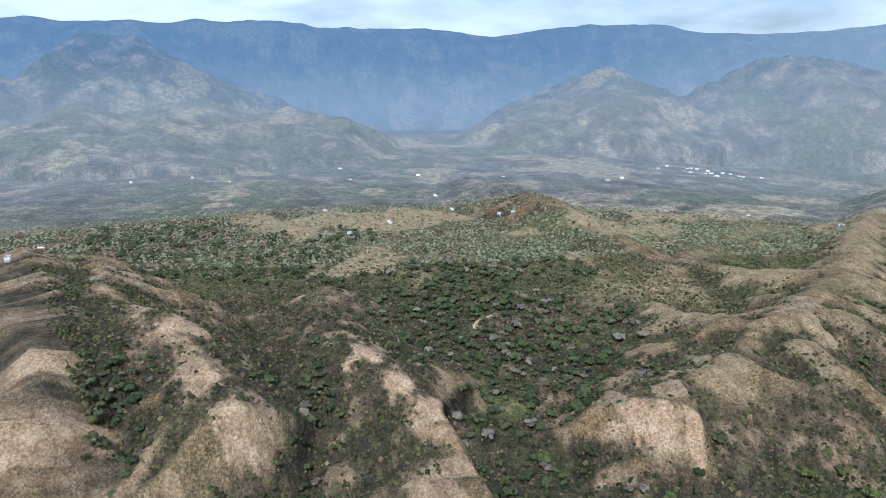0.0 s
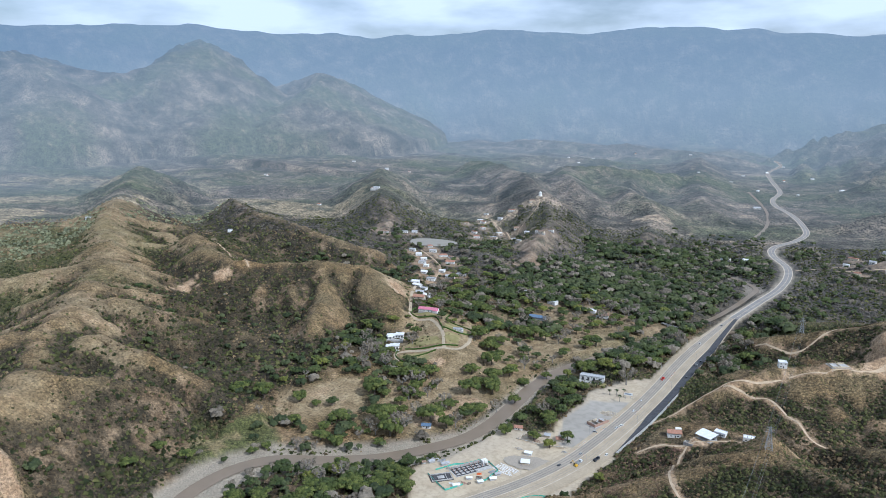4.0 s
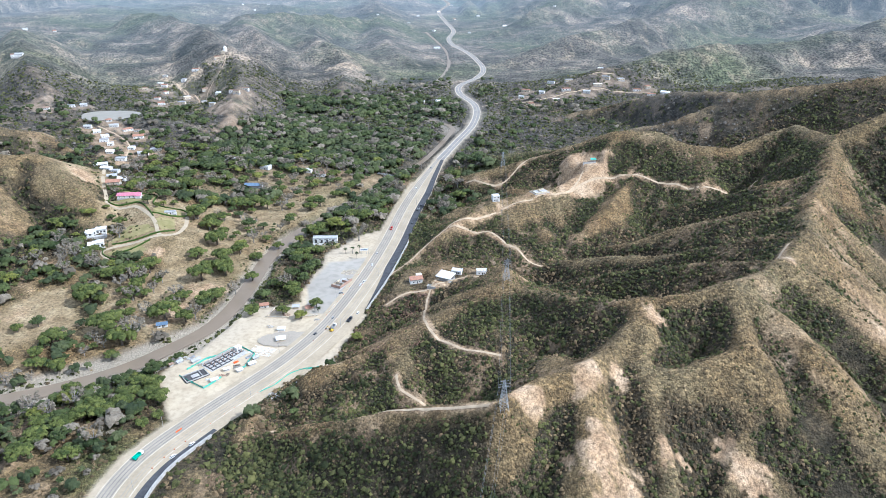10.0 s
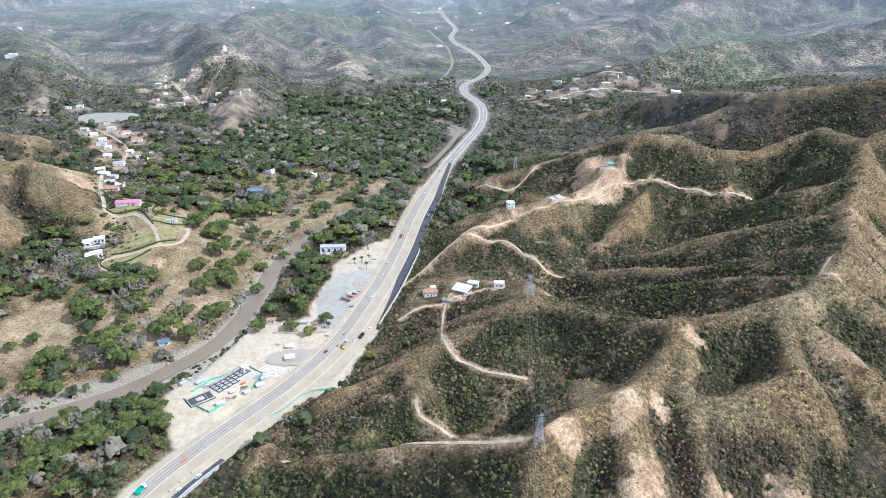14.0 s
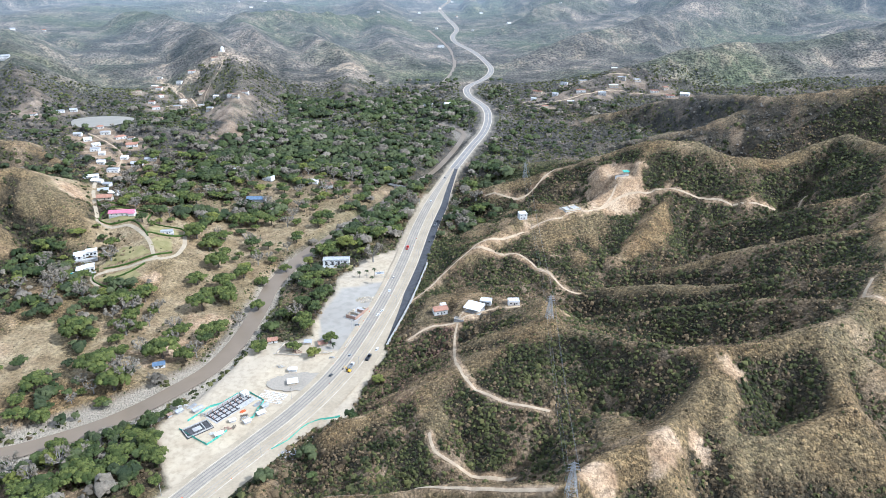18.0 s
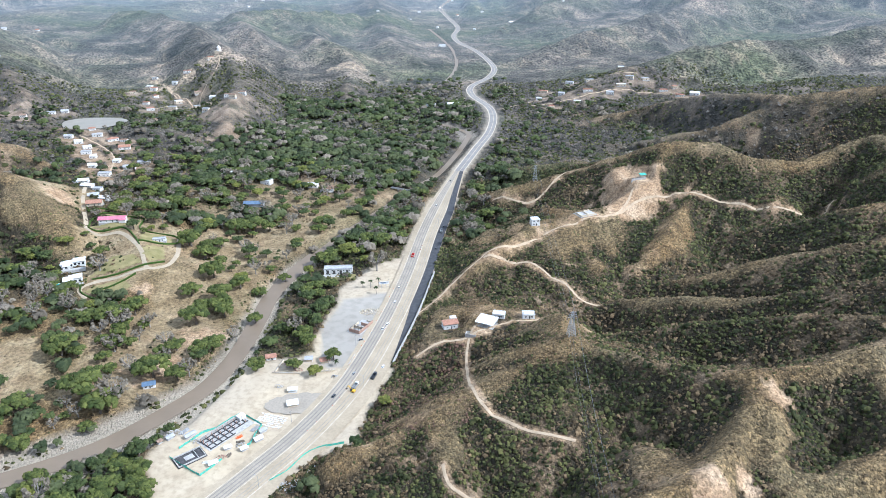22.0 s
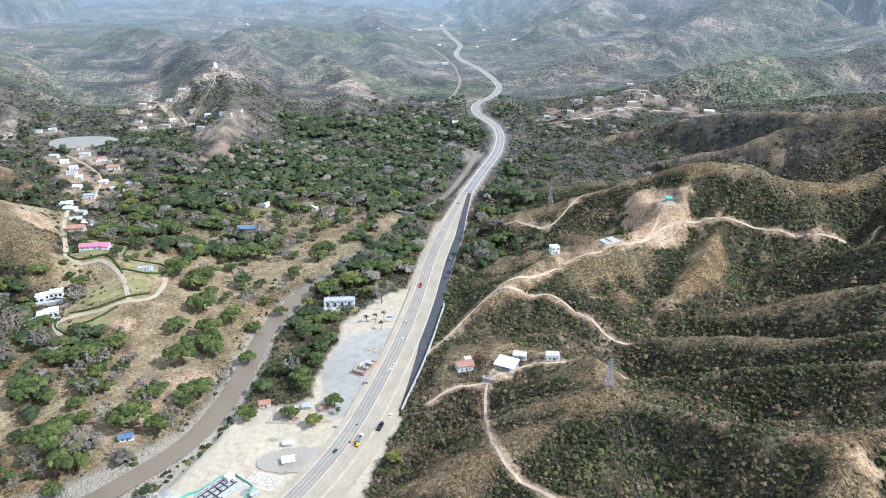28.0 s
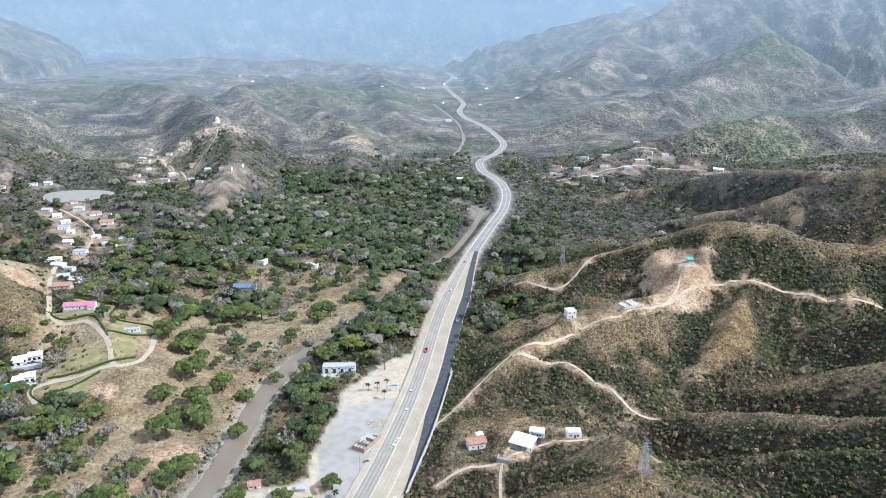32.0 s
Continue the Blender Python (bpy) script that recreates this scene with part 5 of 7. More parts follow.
def shared(name, key, make, material, parent, m, label=""):
    """A part on mesh data that alike parts share."""
    if key not in SHARED:
        me = bpy.data.meshes.new(name)
        bm = make()
        bm.to_mesh(me)
        bm.free()
        me.materials.append(material)
        SHARED[key] = me
    ob = new(name, SHARED[key])
    ob.parent, ob.matrix_basis = parent, m
    return tagged(ob, label)


def thing(name, label, category, x, y, turn, group="", z=None):
    ob = tagged(new(name), label, category, group)
    ob.matrix_basis = pose(x, y, top_of(x, y) if z is None else z, 0, 0, turn)
    return ob


def window_frame():
    bm = solid((-0.75, 0.75, -0.06, 0.05, -0.65, -0.53), (-0.75, 0.75, -0.06, 0.05, 0.53, 0.65), (-0.75, -0.63, -0.06, 0.05, -0.53, 0.53), (0.63, 0.75, -0.06, 0.05, -0.53, 0.53), (-0.05, 0.05, -0.05, 0.04, -0.53, 0.53))
    return bm


def house(name, label, x, y, turn, w, d, h, wall=None, roof="gable", cover=None, storeys=1, group="", openings=True, z=None):
    """Walls on a footing, a pitched, hipped, single-slope or flat roof, a door and windows with panes."""
    wall, cover = wall or WHITE_WALL, cover or TILE_ROOF
    ob = thing(name, label, "house", x, y, turn, group, z)
    part("footing", solid((-w / 2 - 0.3, w / 2 + 0.3, -d / 2 - 0.3, d / 2 + 0.3, -2.5, 0.12)), CONCRETE, ob)
    body = part("wall", solid((-w / 2, w / 2, -d / 2, d / 2, 0.12, h), soft=0.04), wall, ob)
    bm, e = bmesh.new(), 0.7
    if roof == "gable":
        rise = d * 0.26
        pts = [(sx * (w / 2 + e), sy, sz) for sx in (-1, 1) for sy, sz in ((-d / 2 - e, h - 0.15), (0, h + rise), (d / 2 + e, h - 0.15), (d / 2 + e, h + 0.03), (0, h + rise + 0.2), (-d / 2 - e, h + 0.03))]
        v = [bm.verts.new(p) for p in pts]
        for k in range(6):
            bm.faces.new((v[k], v[(k + 1) % 6], v[6 + (k + 1) % 6], v[6 + k]))
        bm.faces.new(v[5::-1])
        bm.faces.new(v[6:])
        g = bmesh.new()
        for sx in (-1, 1):
            a = [g.verts.new((sx * (w / 2 - t), yy, zz)) for t in (0, 0.25) for yy, zz in ((-d / 2, h), (d / 2, h), (0, h + rise))]
            g.faces.new(a[:3]), g.faces.new(a[5:2:-1])
            for k in range(3):
                g.faces.new((a[k], a[(k + 1) % 3], a[3 + (k + 1) % 3], a[3 + k]))
        part("gable", g, wall, ob)
    elif roof == "hip":
        rise, top = min(w, d) * 0.22, max(0.5, (w - d) / 2)
        low = [bm.verts.new((sx * (w / 2 + e), sy * (d / 2 + e), h)) for sx, sy in ((-1, -1), (1, -1), (1, 1), (-1, 1))]
        hi = [bm.verts.new((sx * top, 0, h + rise)) for sx in (-1, 1)]
        for f in ((low[0], low[1], hi[1], hi[0]), (low[2], low[3], hi[0], hi[1]), (low[1], low[2], hi[1]), (low[3], low[0], hi[0]), (low[3], low[2], low[1], low[0])):
            bm.faces.new(f)
    elif roof == "lean":
        v = [bm.verts.new((sx * (w / 2 + e), sy * (d / 2 + e), h + (0.14 * d if sy > 0 else 0.02) + t)) for t in (0, 0.15) for sx, sy in ((-1, -1), (1, -1), (1, 1), (-1, 1))]
        for f in ((3, 2, 1, 0), (4, 5, 6, 7), (0, 1, 5, 4), (1, 2, 6, 5), (2, 3, 7, 6), (3, 0, 4, 7)):
            bm.faces.new([v[i] for i in f])
    else:
        box(bm, -w / 2 - 0.2, w / 2 + 0.2, -d / 2 - 0.2, d / 2 + 0.2, h, h + 0.25)
        for a in ((-w / 2, w / 2, -d / 2, -d / 2 + 0.25), (-w / 2, w / 2, d / 2 - 0.25, d / 2), (-w / 2, -w / 2 + 0.25, -d / 2 + 0.25, d / 2 - 0.25), (w / 2 - 0.25, w / 2, -d / 2 + 0.25, d / 2 - 0.25)):
            box(bm, *a, h + 0.25, h + 0.7)
    part("roof", bm, cover, ob)
    if openings:
        shared("door", "door", lambda: solid((-0.5, 0.5, -0.05, 0.05, 0, 2.1)), DARK_STEEL, ob, pose(0.6, -d / 2 - 0.03, 0.14))
        n = max(2, int(w / 4.5))
        for s in range(storeys):
            for side in (-1, 1):
                for k in range(n):
                    px = -w / 2 + (k + 0.5) * w / n
                    if side < 0 and s == 0 and abs(px - 0.6) < 1.4:
                        continue
                    m = pose(px, side * (d / 2 + 0.03), 1.6 + s * 2.9, 0, 0, 0 if side < 0 else 180)
                    win = shared("window", "window", window_frame, WHITE_WALL, ob, m)
                    shared("pane", "pane", lambda: solid((-0.63, 0.63, -0.02, 0.02, -0.53, 0.53)), GLASS, win, pose(0, 0, 0))
    return ob


# ---------------------------------------------------------------- the estate above the river
pink = house("villa", "long white villa with a bright pink gabled roof", -362, 764, 8, 25, 8, 3.2, WHITE_WALL, "gable", PINK_ROOF)
part("roof_wing", solid((7.5, 13.5, -7.5, -3, 0.1, 3.3), soft=0.05), WHITE_WALL, pink, "white side wing")
wing = bmesh.new()
for f in (((7, -8.1, 3.2), (14.1, -8.1, 3.2), (10.5, -5, 5.2)), ((14.1, -8.1, 3.2), (14.1, -1.9, 3.2), (10.5, -5, 5.2)), ((14.1, -1.9, 3.2), (7, -1.9, 3.2), (10.5, -5, 5.2)), ((7, -1.9, 3.2), (7, -8.1, 3.2), (10.5, -5, 5.2))):
    wing.faces.new([wing.verts.new(p) for p in f])
part("roof", wing, PINK_ROOF, pink, "pink hipped roof of the wing")
def block_villa(label, x, y, turn, blocks):
    """A modern white house of stepped blocks, each with an overhanging roof slab and a dark glazed front."""
    ob = thing("villa", label, "house", x, y, turn)
    for x0, x1, y0, y1, h in blocks:
        wall = part("wall", solid((x0, x1, y0, y1, -2.5, h), soft=0.04), WHITE_WALL, ob)
        part("roof", solid((x0 - 0.5, x1 + 0.5, y0 - 0.8, y1 + 0.4, h, h + 0.28)), WHITE_ROOF, ob)
        n = max(1, int((x1 - x0) / 3.2))
        for k in range(n):
            px = x0 + (k + 0.5) * (x1 - x0) / n
            win = shared("window", "villa_window", lambda: solid((-1.1, 1.1, -0.1, 0.08, 0, 0.12), (-1.1, 1.1, -0.1, 0.08, 2.0, 2.12), (-1.1, -1.0, -0.1, 0.08, 0.12, 2.0), (1.0, 1.1, -0.1, 0.08, 0.12, 2.0)), WHITE_WALL, wall, pose(px, y0 - 0.06, 0.4))
            shared("pane", "villa_pane", lambda: solid((-1.0, 1.0, -0.03, 0.03, 0.12, 2.0)), GLASS, ob, pose(px, y0 - 0.05, 0.4))
    xs = [b[0] for b in blocks] + [b[1] for b in blocks]
    part("terrace", solid((min(xs) - 1, max(xs) + 1, min(b[2] for b in blocks) - 4.5, min(b[2] for b in blocks) - 0.15, -2.5, 0.1)), CONCRETE, ob)
    return ob


block_villa("white flat-roofed house of stepped blocks above a wooded bank", -373, 696, 20, ((-10, 0, -4, 4, 3.0), (0.2, 10, -2.5, 5.5, 3.9), (-8, -2, -8, -4.2, 2.6)))
block_villa("white flat-roofed house with a terrace and pool", -362, 669, 22, ((-7, 1, -4.5, 4, 3.2), (1.2, 8, -3, 5.5, 4.2), (-3, 4, 4.2, 7.5, 2.8)))
house("house", "house with a clay tile roof among garden trees", -398, 806, 10, 15, 9, 3.0, CREAM_WALL, "gable", TILE_ROOF)
house("pavilion", "low white pavilion on a fenced lawn", -306, 733, 12, 12, 5, 2.6, WHITE_WALL, "flat", GREY_ROOF)
for x, y, w in ((-416, 842, 11), (-402, 836, 10), (-440, 880, 13), (-425, 872, 9), (-458, 903, 16)):
    house("house", "small pale house in a garden by the lane", x, y, random.uniform(-20, 30), w, 7, 2.9, WHITE_WALL, random.choice(("gable", "flat")), random.choice((WHITE_ROOF, GREY_ROOF)), group="estate houses")


def pool(x, y, turn, w, d):
    ob = thing("swimming_pool", "small turquoise swimming pool with a pale stone rim", "pool", x, y, turn, z=top_of(x, y) + 0.25)
    part("rim", solid((-w / 2 - 0.8, w / 2 + 0.8, -d / 2 - 0.8, -d / 2, -2, 0.2), (-w / 2 - 0.8, w / 2 + 0.8, d / 2, d / 2 + 0.8, -2, 0.2), (-w / 2 - 0.8, -w / 2, -d / 2, d / 2, -2, 0.2), (w / 2, w / 2 + 0.8, -d / 2, d / 2, -2, 0.2)), WHITE_WALL, ob)
    part("water", solid((-w / 2, w / 2, -d / 2, d / 2, -1, 0.08)), POOL, ob)


pool(-372, 660, 22, 8, 4)
pool(-152, 692, 0, 9, 4)


def strip(name, label, line, half, tall, material, category, kind="structure"):
    ob = ribbon(name, line, half, -half, tall, material, 2.5, 2, False)
    me = ob.data
    v = np.array([q.co[:] for q in me.vertices])
    n, k = len(v), len(v) // 3
    low = v.copy()
    low[:, 2] -= tall + 0.6
    faces = [tuple(p.vertices) for p in me.polygons]
    for c, flip in ((0, False), (2, True)):
        for i in range(k - 1):
            a, b = i * 3 + c, (i + 1) * 3 + c
            f = (a, b, b + n, a + n)
            faces.append(f[::-1] if flip else f)
    for i in (0, k - 1):
        faces.append((i * 3, i * 3 + 2, i * 3 + 2 + n, i * 3 + n))
    ob.data = mesh_of(name, np.concatenate([v + np.stack([0 * v[:, 0], 0 * v[:, 0], 0.25 * (fractal(v[:, 0], v[:, 1], 2, 201, 2) - 0.5)], -1), low]), faces, [material])
    tones(ob.data, "tone", np.random.default_rng(3).uniform(0, 1, 2 * n))
    return tagged(ob, label, category, kind=kind)


for line in ([(-382, 752), (-372, 748), (-345, 748), (-328, 730), (-318, 716)], [(-384, 756), (-388, 776), (-376, 782), (-340, 786)], [(-340, 786), (-330, 752), (-298, 752)], [(-322, 722), (-300, 728), (-290, 742), (-298, 752)],
             [(-404, 800), (-396, 790), (-378, 796)], [(-346, 672), (-322, 677), (-300, 685), (-288, 694)], [(-352, 664), (-346, 650), (-330, 640), (-306, 636)], [(-336, 652), (-318, 662), (-306, 672)]):
    strip("hedge", "clipped green garden hedge bordering a lawn", line, 0.5, 1.4, HEDGE, "hedge", "")


def lawn(label, poly, material, name="lawn"):
    bm = bmesh.new()
    xs, ys = [p[0] for p in poly], [p[1] for p in poly]
    gx, gy = np.meshgrid(np.arange(min(xs), max(xs), 2.0), np.arange(min(ys), max(ys), 2.0))
    ins = inside(gx + 1, gy + 1, poly)
    verts = {}

    def at(i, j):
        if (i, j) not in verts:
            px, py = float(gx[0, 0] + 2 * j), float(gy[0, 0] + 2 * i)
            verts[(i, j)] = bm.verts.new((px, py, top_of(px, py) + 0.22))
        return verts[(i, j)]

    for i in range(ins.shape[0]):
        for j in range(ins.shape[1]):
            if ins[i, j]:
                bm.faces.new((at(i, j), at(i, j + 1), at(i + 1, j + 1), at(i + 1, j)))
    me = bpy.data.meshes.new(name)
    bm.to_mesh(me)
    bm.free()
    me.materials.append(material)
    return tagged(new(name, me), label, "lawn", kind="structure")


lawn("mown lawn before the pink-roofed villa", [(-382, 754), (-344, 752), (-338, 780), (-380, 780)], LAWN)
lawn("fenced green lawn with a pavilion", [(-320, 722), (-300, 729), (-292, 744), (-328, 748)], LAWN)
lawn("pale dry lawn below the lane", [(-314, 704), (-298, 690), (-290, 700), (-298, 722), (-312, 718)], LAWN)
lawn("terraced lawn beside the lane", [(-350, 676), (-322, 682), (-306, 690), (-318, 702), (-340, 704)], LAWN)
lawn("lawn inside a curving hedge", [(-344, 652), (-338, 664), (-316, 668), (-304, 654), (-316, 642)], LAWN)

# ---------------------------------------------------------------- the valley floor by the road
fb = house("road_house", "modern white two-storey house with dark openings beside the works", -131, 702, 3, 26, 8, 5.6, WHITE_WALL, "flat", GREY_ROOF, 2)
for k, px in enumerate((-9.5, -3.5, 2.5, 8.5)):
    shared("opening", "tall_opening", lambda: solid((-1.1, 1.1, -0.12, 0.1, 0, 3.8)), DARK_STEEL, fb, pose(px, -4.06, 0.8), "tall dark glazed opening")
part("terrace", solid((-14, 13, -9, -4.4, -0.5, 0.25)), CONCRETE, fb)
lawn("watered lawn before the white road house", [(-146, 684), (-114, 684), (-114, 696), (-146, 696)], LAWN)
house("shed", "small open shed with a pale sheet roof on gravel", -136, 498, 15, 6.5, 4.5, 2.4, CREAM_WALL, "lean", WHITE_ROOF, openings=False)
house("shed", "low site shed with a white sheet roof", -139, 514, 5, 5.5, 2.6, 2.2, WHITE_WALL, "lean", WHITE_ROOF, openings=False)
house("cottage", "small white cottage with red tile roof under trees by the river", -163, 556, 15, 7, 5, 2.6, WHITE_WALL, "gable", TILE_ROOF)
house("hut", "blue and white hut beneath a large tree", -242, 524, 18, 8, 5, 2.8, WHITE_WALL, "gable", BLUE_SHEET)
red = house("house", "red-tiled house in a green garden above the road", -29, 577, 14, 11, 7, 4.2, WHITE_WALL, "gable", TILE_ROOF)
part("annex", solid((1.5, 6.5, 3.6, 7.5, -1.5, 5.2), soft=0.05), WHITE_WALL, red, "white upper annex")
shop = thing("workshop", "open workshop under a tilted white sheet roof on steel posts", "workshop", -2, 560, -28)
part("floor_slab", solid((-7, 7, -5.2, 5.2, -2.5, 0.15)), CONCRETE, shop)
bm = bmesh.new()
v = [bm.verts.new((sx * 7.3, sy * 5.6, (5.0 if sy > 0 else 3.5) + t)) for t in (0, 0.18) for sx, sy in ((-1, -1), (1, -1), (1, 1), (-1, 1))]
for f in ((3, 2, 1, 0), (4, 5, 6, 7), (0, 1, 5, 4), (1, 2, 6, 5), (2, 3, 7, 6), (3, 0, 4, 7)):
    bm.faces.new([v[i] for i in f])
part("roof", bm, WHITE_ROOF, shop)
for px in (-6.6, -2.2, 2.2, 6.6):
    for py, tall in ((-4.9, 3.55), (4.9, 4.85)):
        part("post", solid((px - 0.12, px + 0.12, py - 0.12, py + 0.12, 0.15, tall)), STEEL, shop)
part("back_wall", solid((-6.4, 6.4, 4.5, 4.75, 0.15, 4.6)), WHITE_WALL, shop)
for px in (-4.5, 0.5, 4.0):
    part("workbench", solid((px - 1.2, px + 1.2, 2.6, 3.8, 0.15, 1.1), soft=0.04), DARK_STEEL, shop)
tank = thing("water_tank", "open concrete water tank below the workshop", "tank", -14, 551, -20)
for b in ((-4, 4, -2, -1.7), (-4, 4, 1.7, 2), (-4, -3.7, -1.7, 1.7), (3.7, 4, -1.7, 1.7)):
    part("wall", solid((*b, -1.5, 1.4)), CONCRETE, tank)
part("water", solid((-3.7, 3.7, -1.7, 1.7, -1.5, 0.5)), POND, tank)
house("house", "white flat-roofed house on the terrace", 8, 572, -14, 9, 6, 3, WHITE_WALL, "flat", WHITE_ROOF)
shell = house("house", "small unfinished white house with bare columns on its roof", 30, 570, 0, 9, 5.5, 3.4, WHITE_WALL, "flat", WHITE_ROOF)
for px in (-4.2, -1.4, 1.4, 4.2):
    part("column", solid((px - 0.16, px + 0.16, -2.6, -2.28, 3.65, 5.6)), CONCRETE, shell)
house("house", "white two-storey cube house on the ridge", 51, 703, 10, 7.5, 7, 5.6, WHITE_WALL, "flat", WHITE_ROOF, 2)
pad = thing("foundation", "pale concrete foundation slab with low block walls on the ridge", "building site", 98, 710, 25)
part("slab", solid((-9, 9, -6, 6, -3, 0.3)), CONCRETE, pad)
for b in ((-8, 8, -5.5, -5.2), (-8, -7.7, -5, 5), (0, 0.3, -5, 5), (2, 8, 5, 5.3)):
    part("wall", solid((*b, 0.3, 1.6)), CREAM_WALL, pad)
cut = thing("retaining_wall", "dark block retaining wall on a bulldozed terrace", "wall", 158, 757, 18)
part("wall", solid((-8, 8, -0.3, 0.3, -2, 2.2)), CONCRETE, cut)
part("coping", solid((-8.2, 8.2, -0.45, 0.45, 2.2, 2.4)), DARK_STEEL, cut)
house("shed", "tiny shed with a teal sheet roof on the bare terrace", 164, 766, 10, 5, 4, 2.4, CREAM_WALL, "lean", TEAL_NET, openings=False)


def ruined_block():
    ob = thing("roofless_building", "half demolished brick building without a roof on the gravel lot", "ruin", -100, 600, 62, z=1.5)
    part("slab", solid((-11, 11, -6, 6, -1, 0.25)), CONCRETE, ob)
    for b in ((-10, 10, -5, -4.7, 3.0), (-10, -9.7, -4.7, 4.7, 3.2), (-10, 4, 4.7, 5, 2.2), (-3, -2.7, -4.7, 4.7, 2.6), (3, 3.3, -4.7, 2, 2.8), (9.7, 10, -4.7, 1, 1.6)):
        part("wall", solid((*b[:4], 0.25, b[4])), BRICK_WALL if b[4] > 2.7 else CREAM_WALL, ob)
    for k in range(7):
        part("rafter", solid((-9.5 + k * 1.3, -9.35 + k * 1.3, -5, 5, 3.0, 3.15)), DARK_STEEL, ob)


ruined_block()


def heap(name, label, x, y, w, material, n=60, category="rubble"):
    """A low heap of broken pieces."""
    bm = bmesh.new()
    for k in range(n):
        a, r = random.uniform(0, math.tau), w * math.sqrt(random.random())
        s = random.uniform(0.3, 1.1)
        m = pose(math.cos(a) * r, math.sin(a) * r * 0.6, max(0, 1.2 * (1 - r / w)) + random.uniform(0, 0.3), *[random.uniform(0, 90) for _ in range(3)]) @ Matrix.Diagonal((s, s * 0.7, s * 0.35, 1))
        bmesh.ops.create_cube(bm, size=1, matrix=m)
    me = bpy.data.meshes.new(name)
    bm.to_mesh(me)
    bm.free()
    me.materials.append(material)
    ob = tagged(new(name, me), label, category, kind="stuff")
    ob.matrix_basis = pose(x, y, top_of(x, y))


heap("rubble", "pale rubble and bricks left on the lot", -94, 625, 10, CREAM_WALL, 170)
heap("rubble", "broken concrete slabs beside the roadside cut", -122, 421, 9, CONCRETE, 90)
heap("rubble", "pale concrete offcuts at the edge of the works", -108, 434, 8, WHITE_WALL, 60)
heap("rubble", "spoil and stones near the river bank", -205, 470, 6, CONCRETE, 60)
heap("rubble", "blue-grey scrap by the demolished building", -90, 590, 4, BLUE_SHEET, 20)


def sheet_fence(ob, a, b, tall=1.5):
    """Teal sheeting on posts between two points, one panel every three metres."""
    p, q = Vector((*a, 0)), Vector((*b, 0))
    n = max(1, int((q - p).length / 3))
    for i in range(n):
        u, v = p.lerp(q, i / n), p.lerp(q, (i + 1) / n)
        bm = bmesh.new()
        t = (v - u).normalized()
        s = Vector((-t.y, t.x, 0)) * 0.03
        lean = Vector((-t.y, t.x, 0)) * random.uniform(-0.3, 0.3)
        w = [bm.verts.new(c) for c in (u + s, v + s, v - s, u - s)] + [bm.verts.new(c + lean + Vector((0, 0, tall + random.uniform(-0.3, 0.2)))) for c in (u + s, v + s, v - s, u - s)]
        for f in ((0, 1, 5, 4), (1, 2, 6, 5), (2, 3, 7, 6), (3, 0, 4, 7), (4, 5, 6, 7)):
            bm.faces.new([w[j] for j in f])
        part("fence_panel", bm, TEAL_NET, ob)
        shared("fence_post", "fence_post", lambda: solid((-0.06, 0.06, -0.06, 0.06, -0.2, 1.7)), STEEL, ob, pose(u.x, u.y, 0))


bm = bmesh.new()
ring = [bm.verts.new((-132 + 23 * math.cos(k * math.tau / 40) * (1 + 0.06 * math.sin(3 * k)), 500 + 11.5 * math.sin(k * math.tau / 40) * (1 + 0.08 * math.cos(2 * k)) + 2 * math.cos(k * math.tau / 40), 0)) for k in range(40)]
bm.faces.new(ring)
me = bpy.data.meshes.new("gravel_pad")
bm.to_mesh(me)
bm.free()
me.materials.append(SAND_SEAL)
pad_ground = tagged(new("gravel_pad", me), "grey gravel hardstanding round a small shed", "gravel", kind="structure")
pad_ground.location.z = 1.85
for x, y, t, w, d, mat, label in ((-146, 546, 10, 8, 4, RUST_ROOF, "low garden shed with a rusty sheet roof"), (-122, 550, 20, 6, 4, TILE_ROOF, "small shed with a clay tile roof under trees"), (-134, 552, 5, 5, 3.5, GREY_ROOF, "small grey-roofed shed under trees")):
    house("shed", label, x, y, t, w, d, 2.3, CREAM_WALL, "lean", mat, openings=False)
for x0, y0, x1, y1 in ((-158, 536, -132, 534), (-132, 534, -108, 540), (-104, 545, -100, 562), (-156, 538, -152, 556)):
    wall = thing("garden_wall", "low broken garden wall of pale blocks", "wall", (x0 + x1) / 2, (y0 + y1) / 2, math.degrees(math.atan2(y1 - y0, x1 - x0)))
    half = math.dist((x0, y0), (x1, y1)) / 2
    part("wall", solid((-half, half * 0.6, -0.12, 0.12, -0.4, 1.1), soft=0.02), CREAM_WALL, wall)
    part("coping", solid((-half, half * 0.6, -0.18, 0.18, 1.1, 1.2)), CONCRETE, wall)
for x, y, w, mat in ((-118, 538, 4, CREAM_WALL), (-140, 540, 3.5, BRICK_WALL), (-112, 531, 3, CONCRETE), (-150, 520, 4, CONCRETE)):
    heap("rubble", "scattered blocks and rubble on the sandy flat", x, y, w, mat, 30)


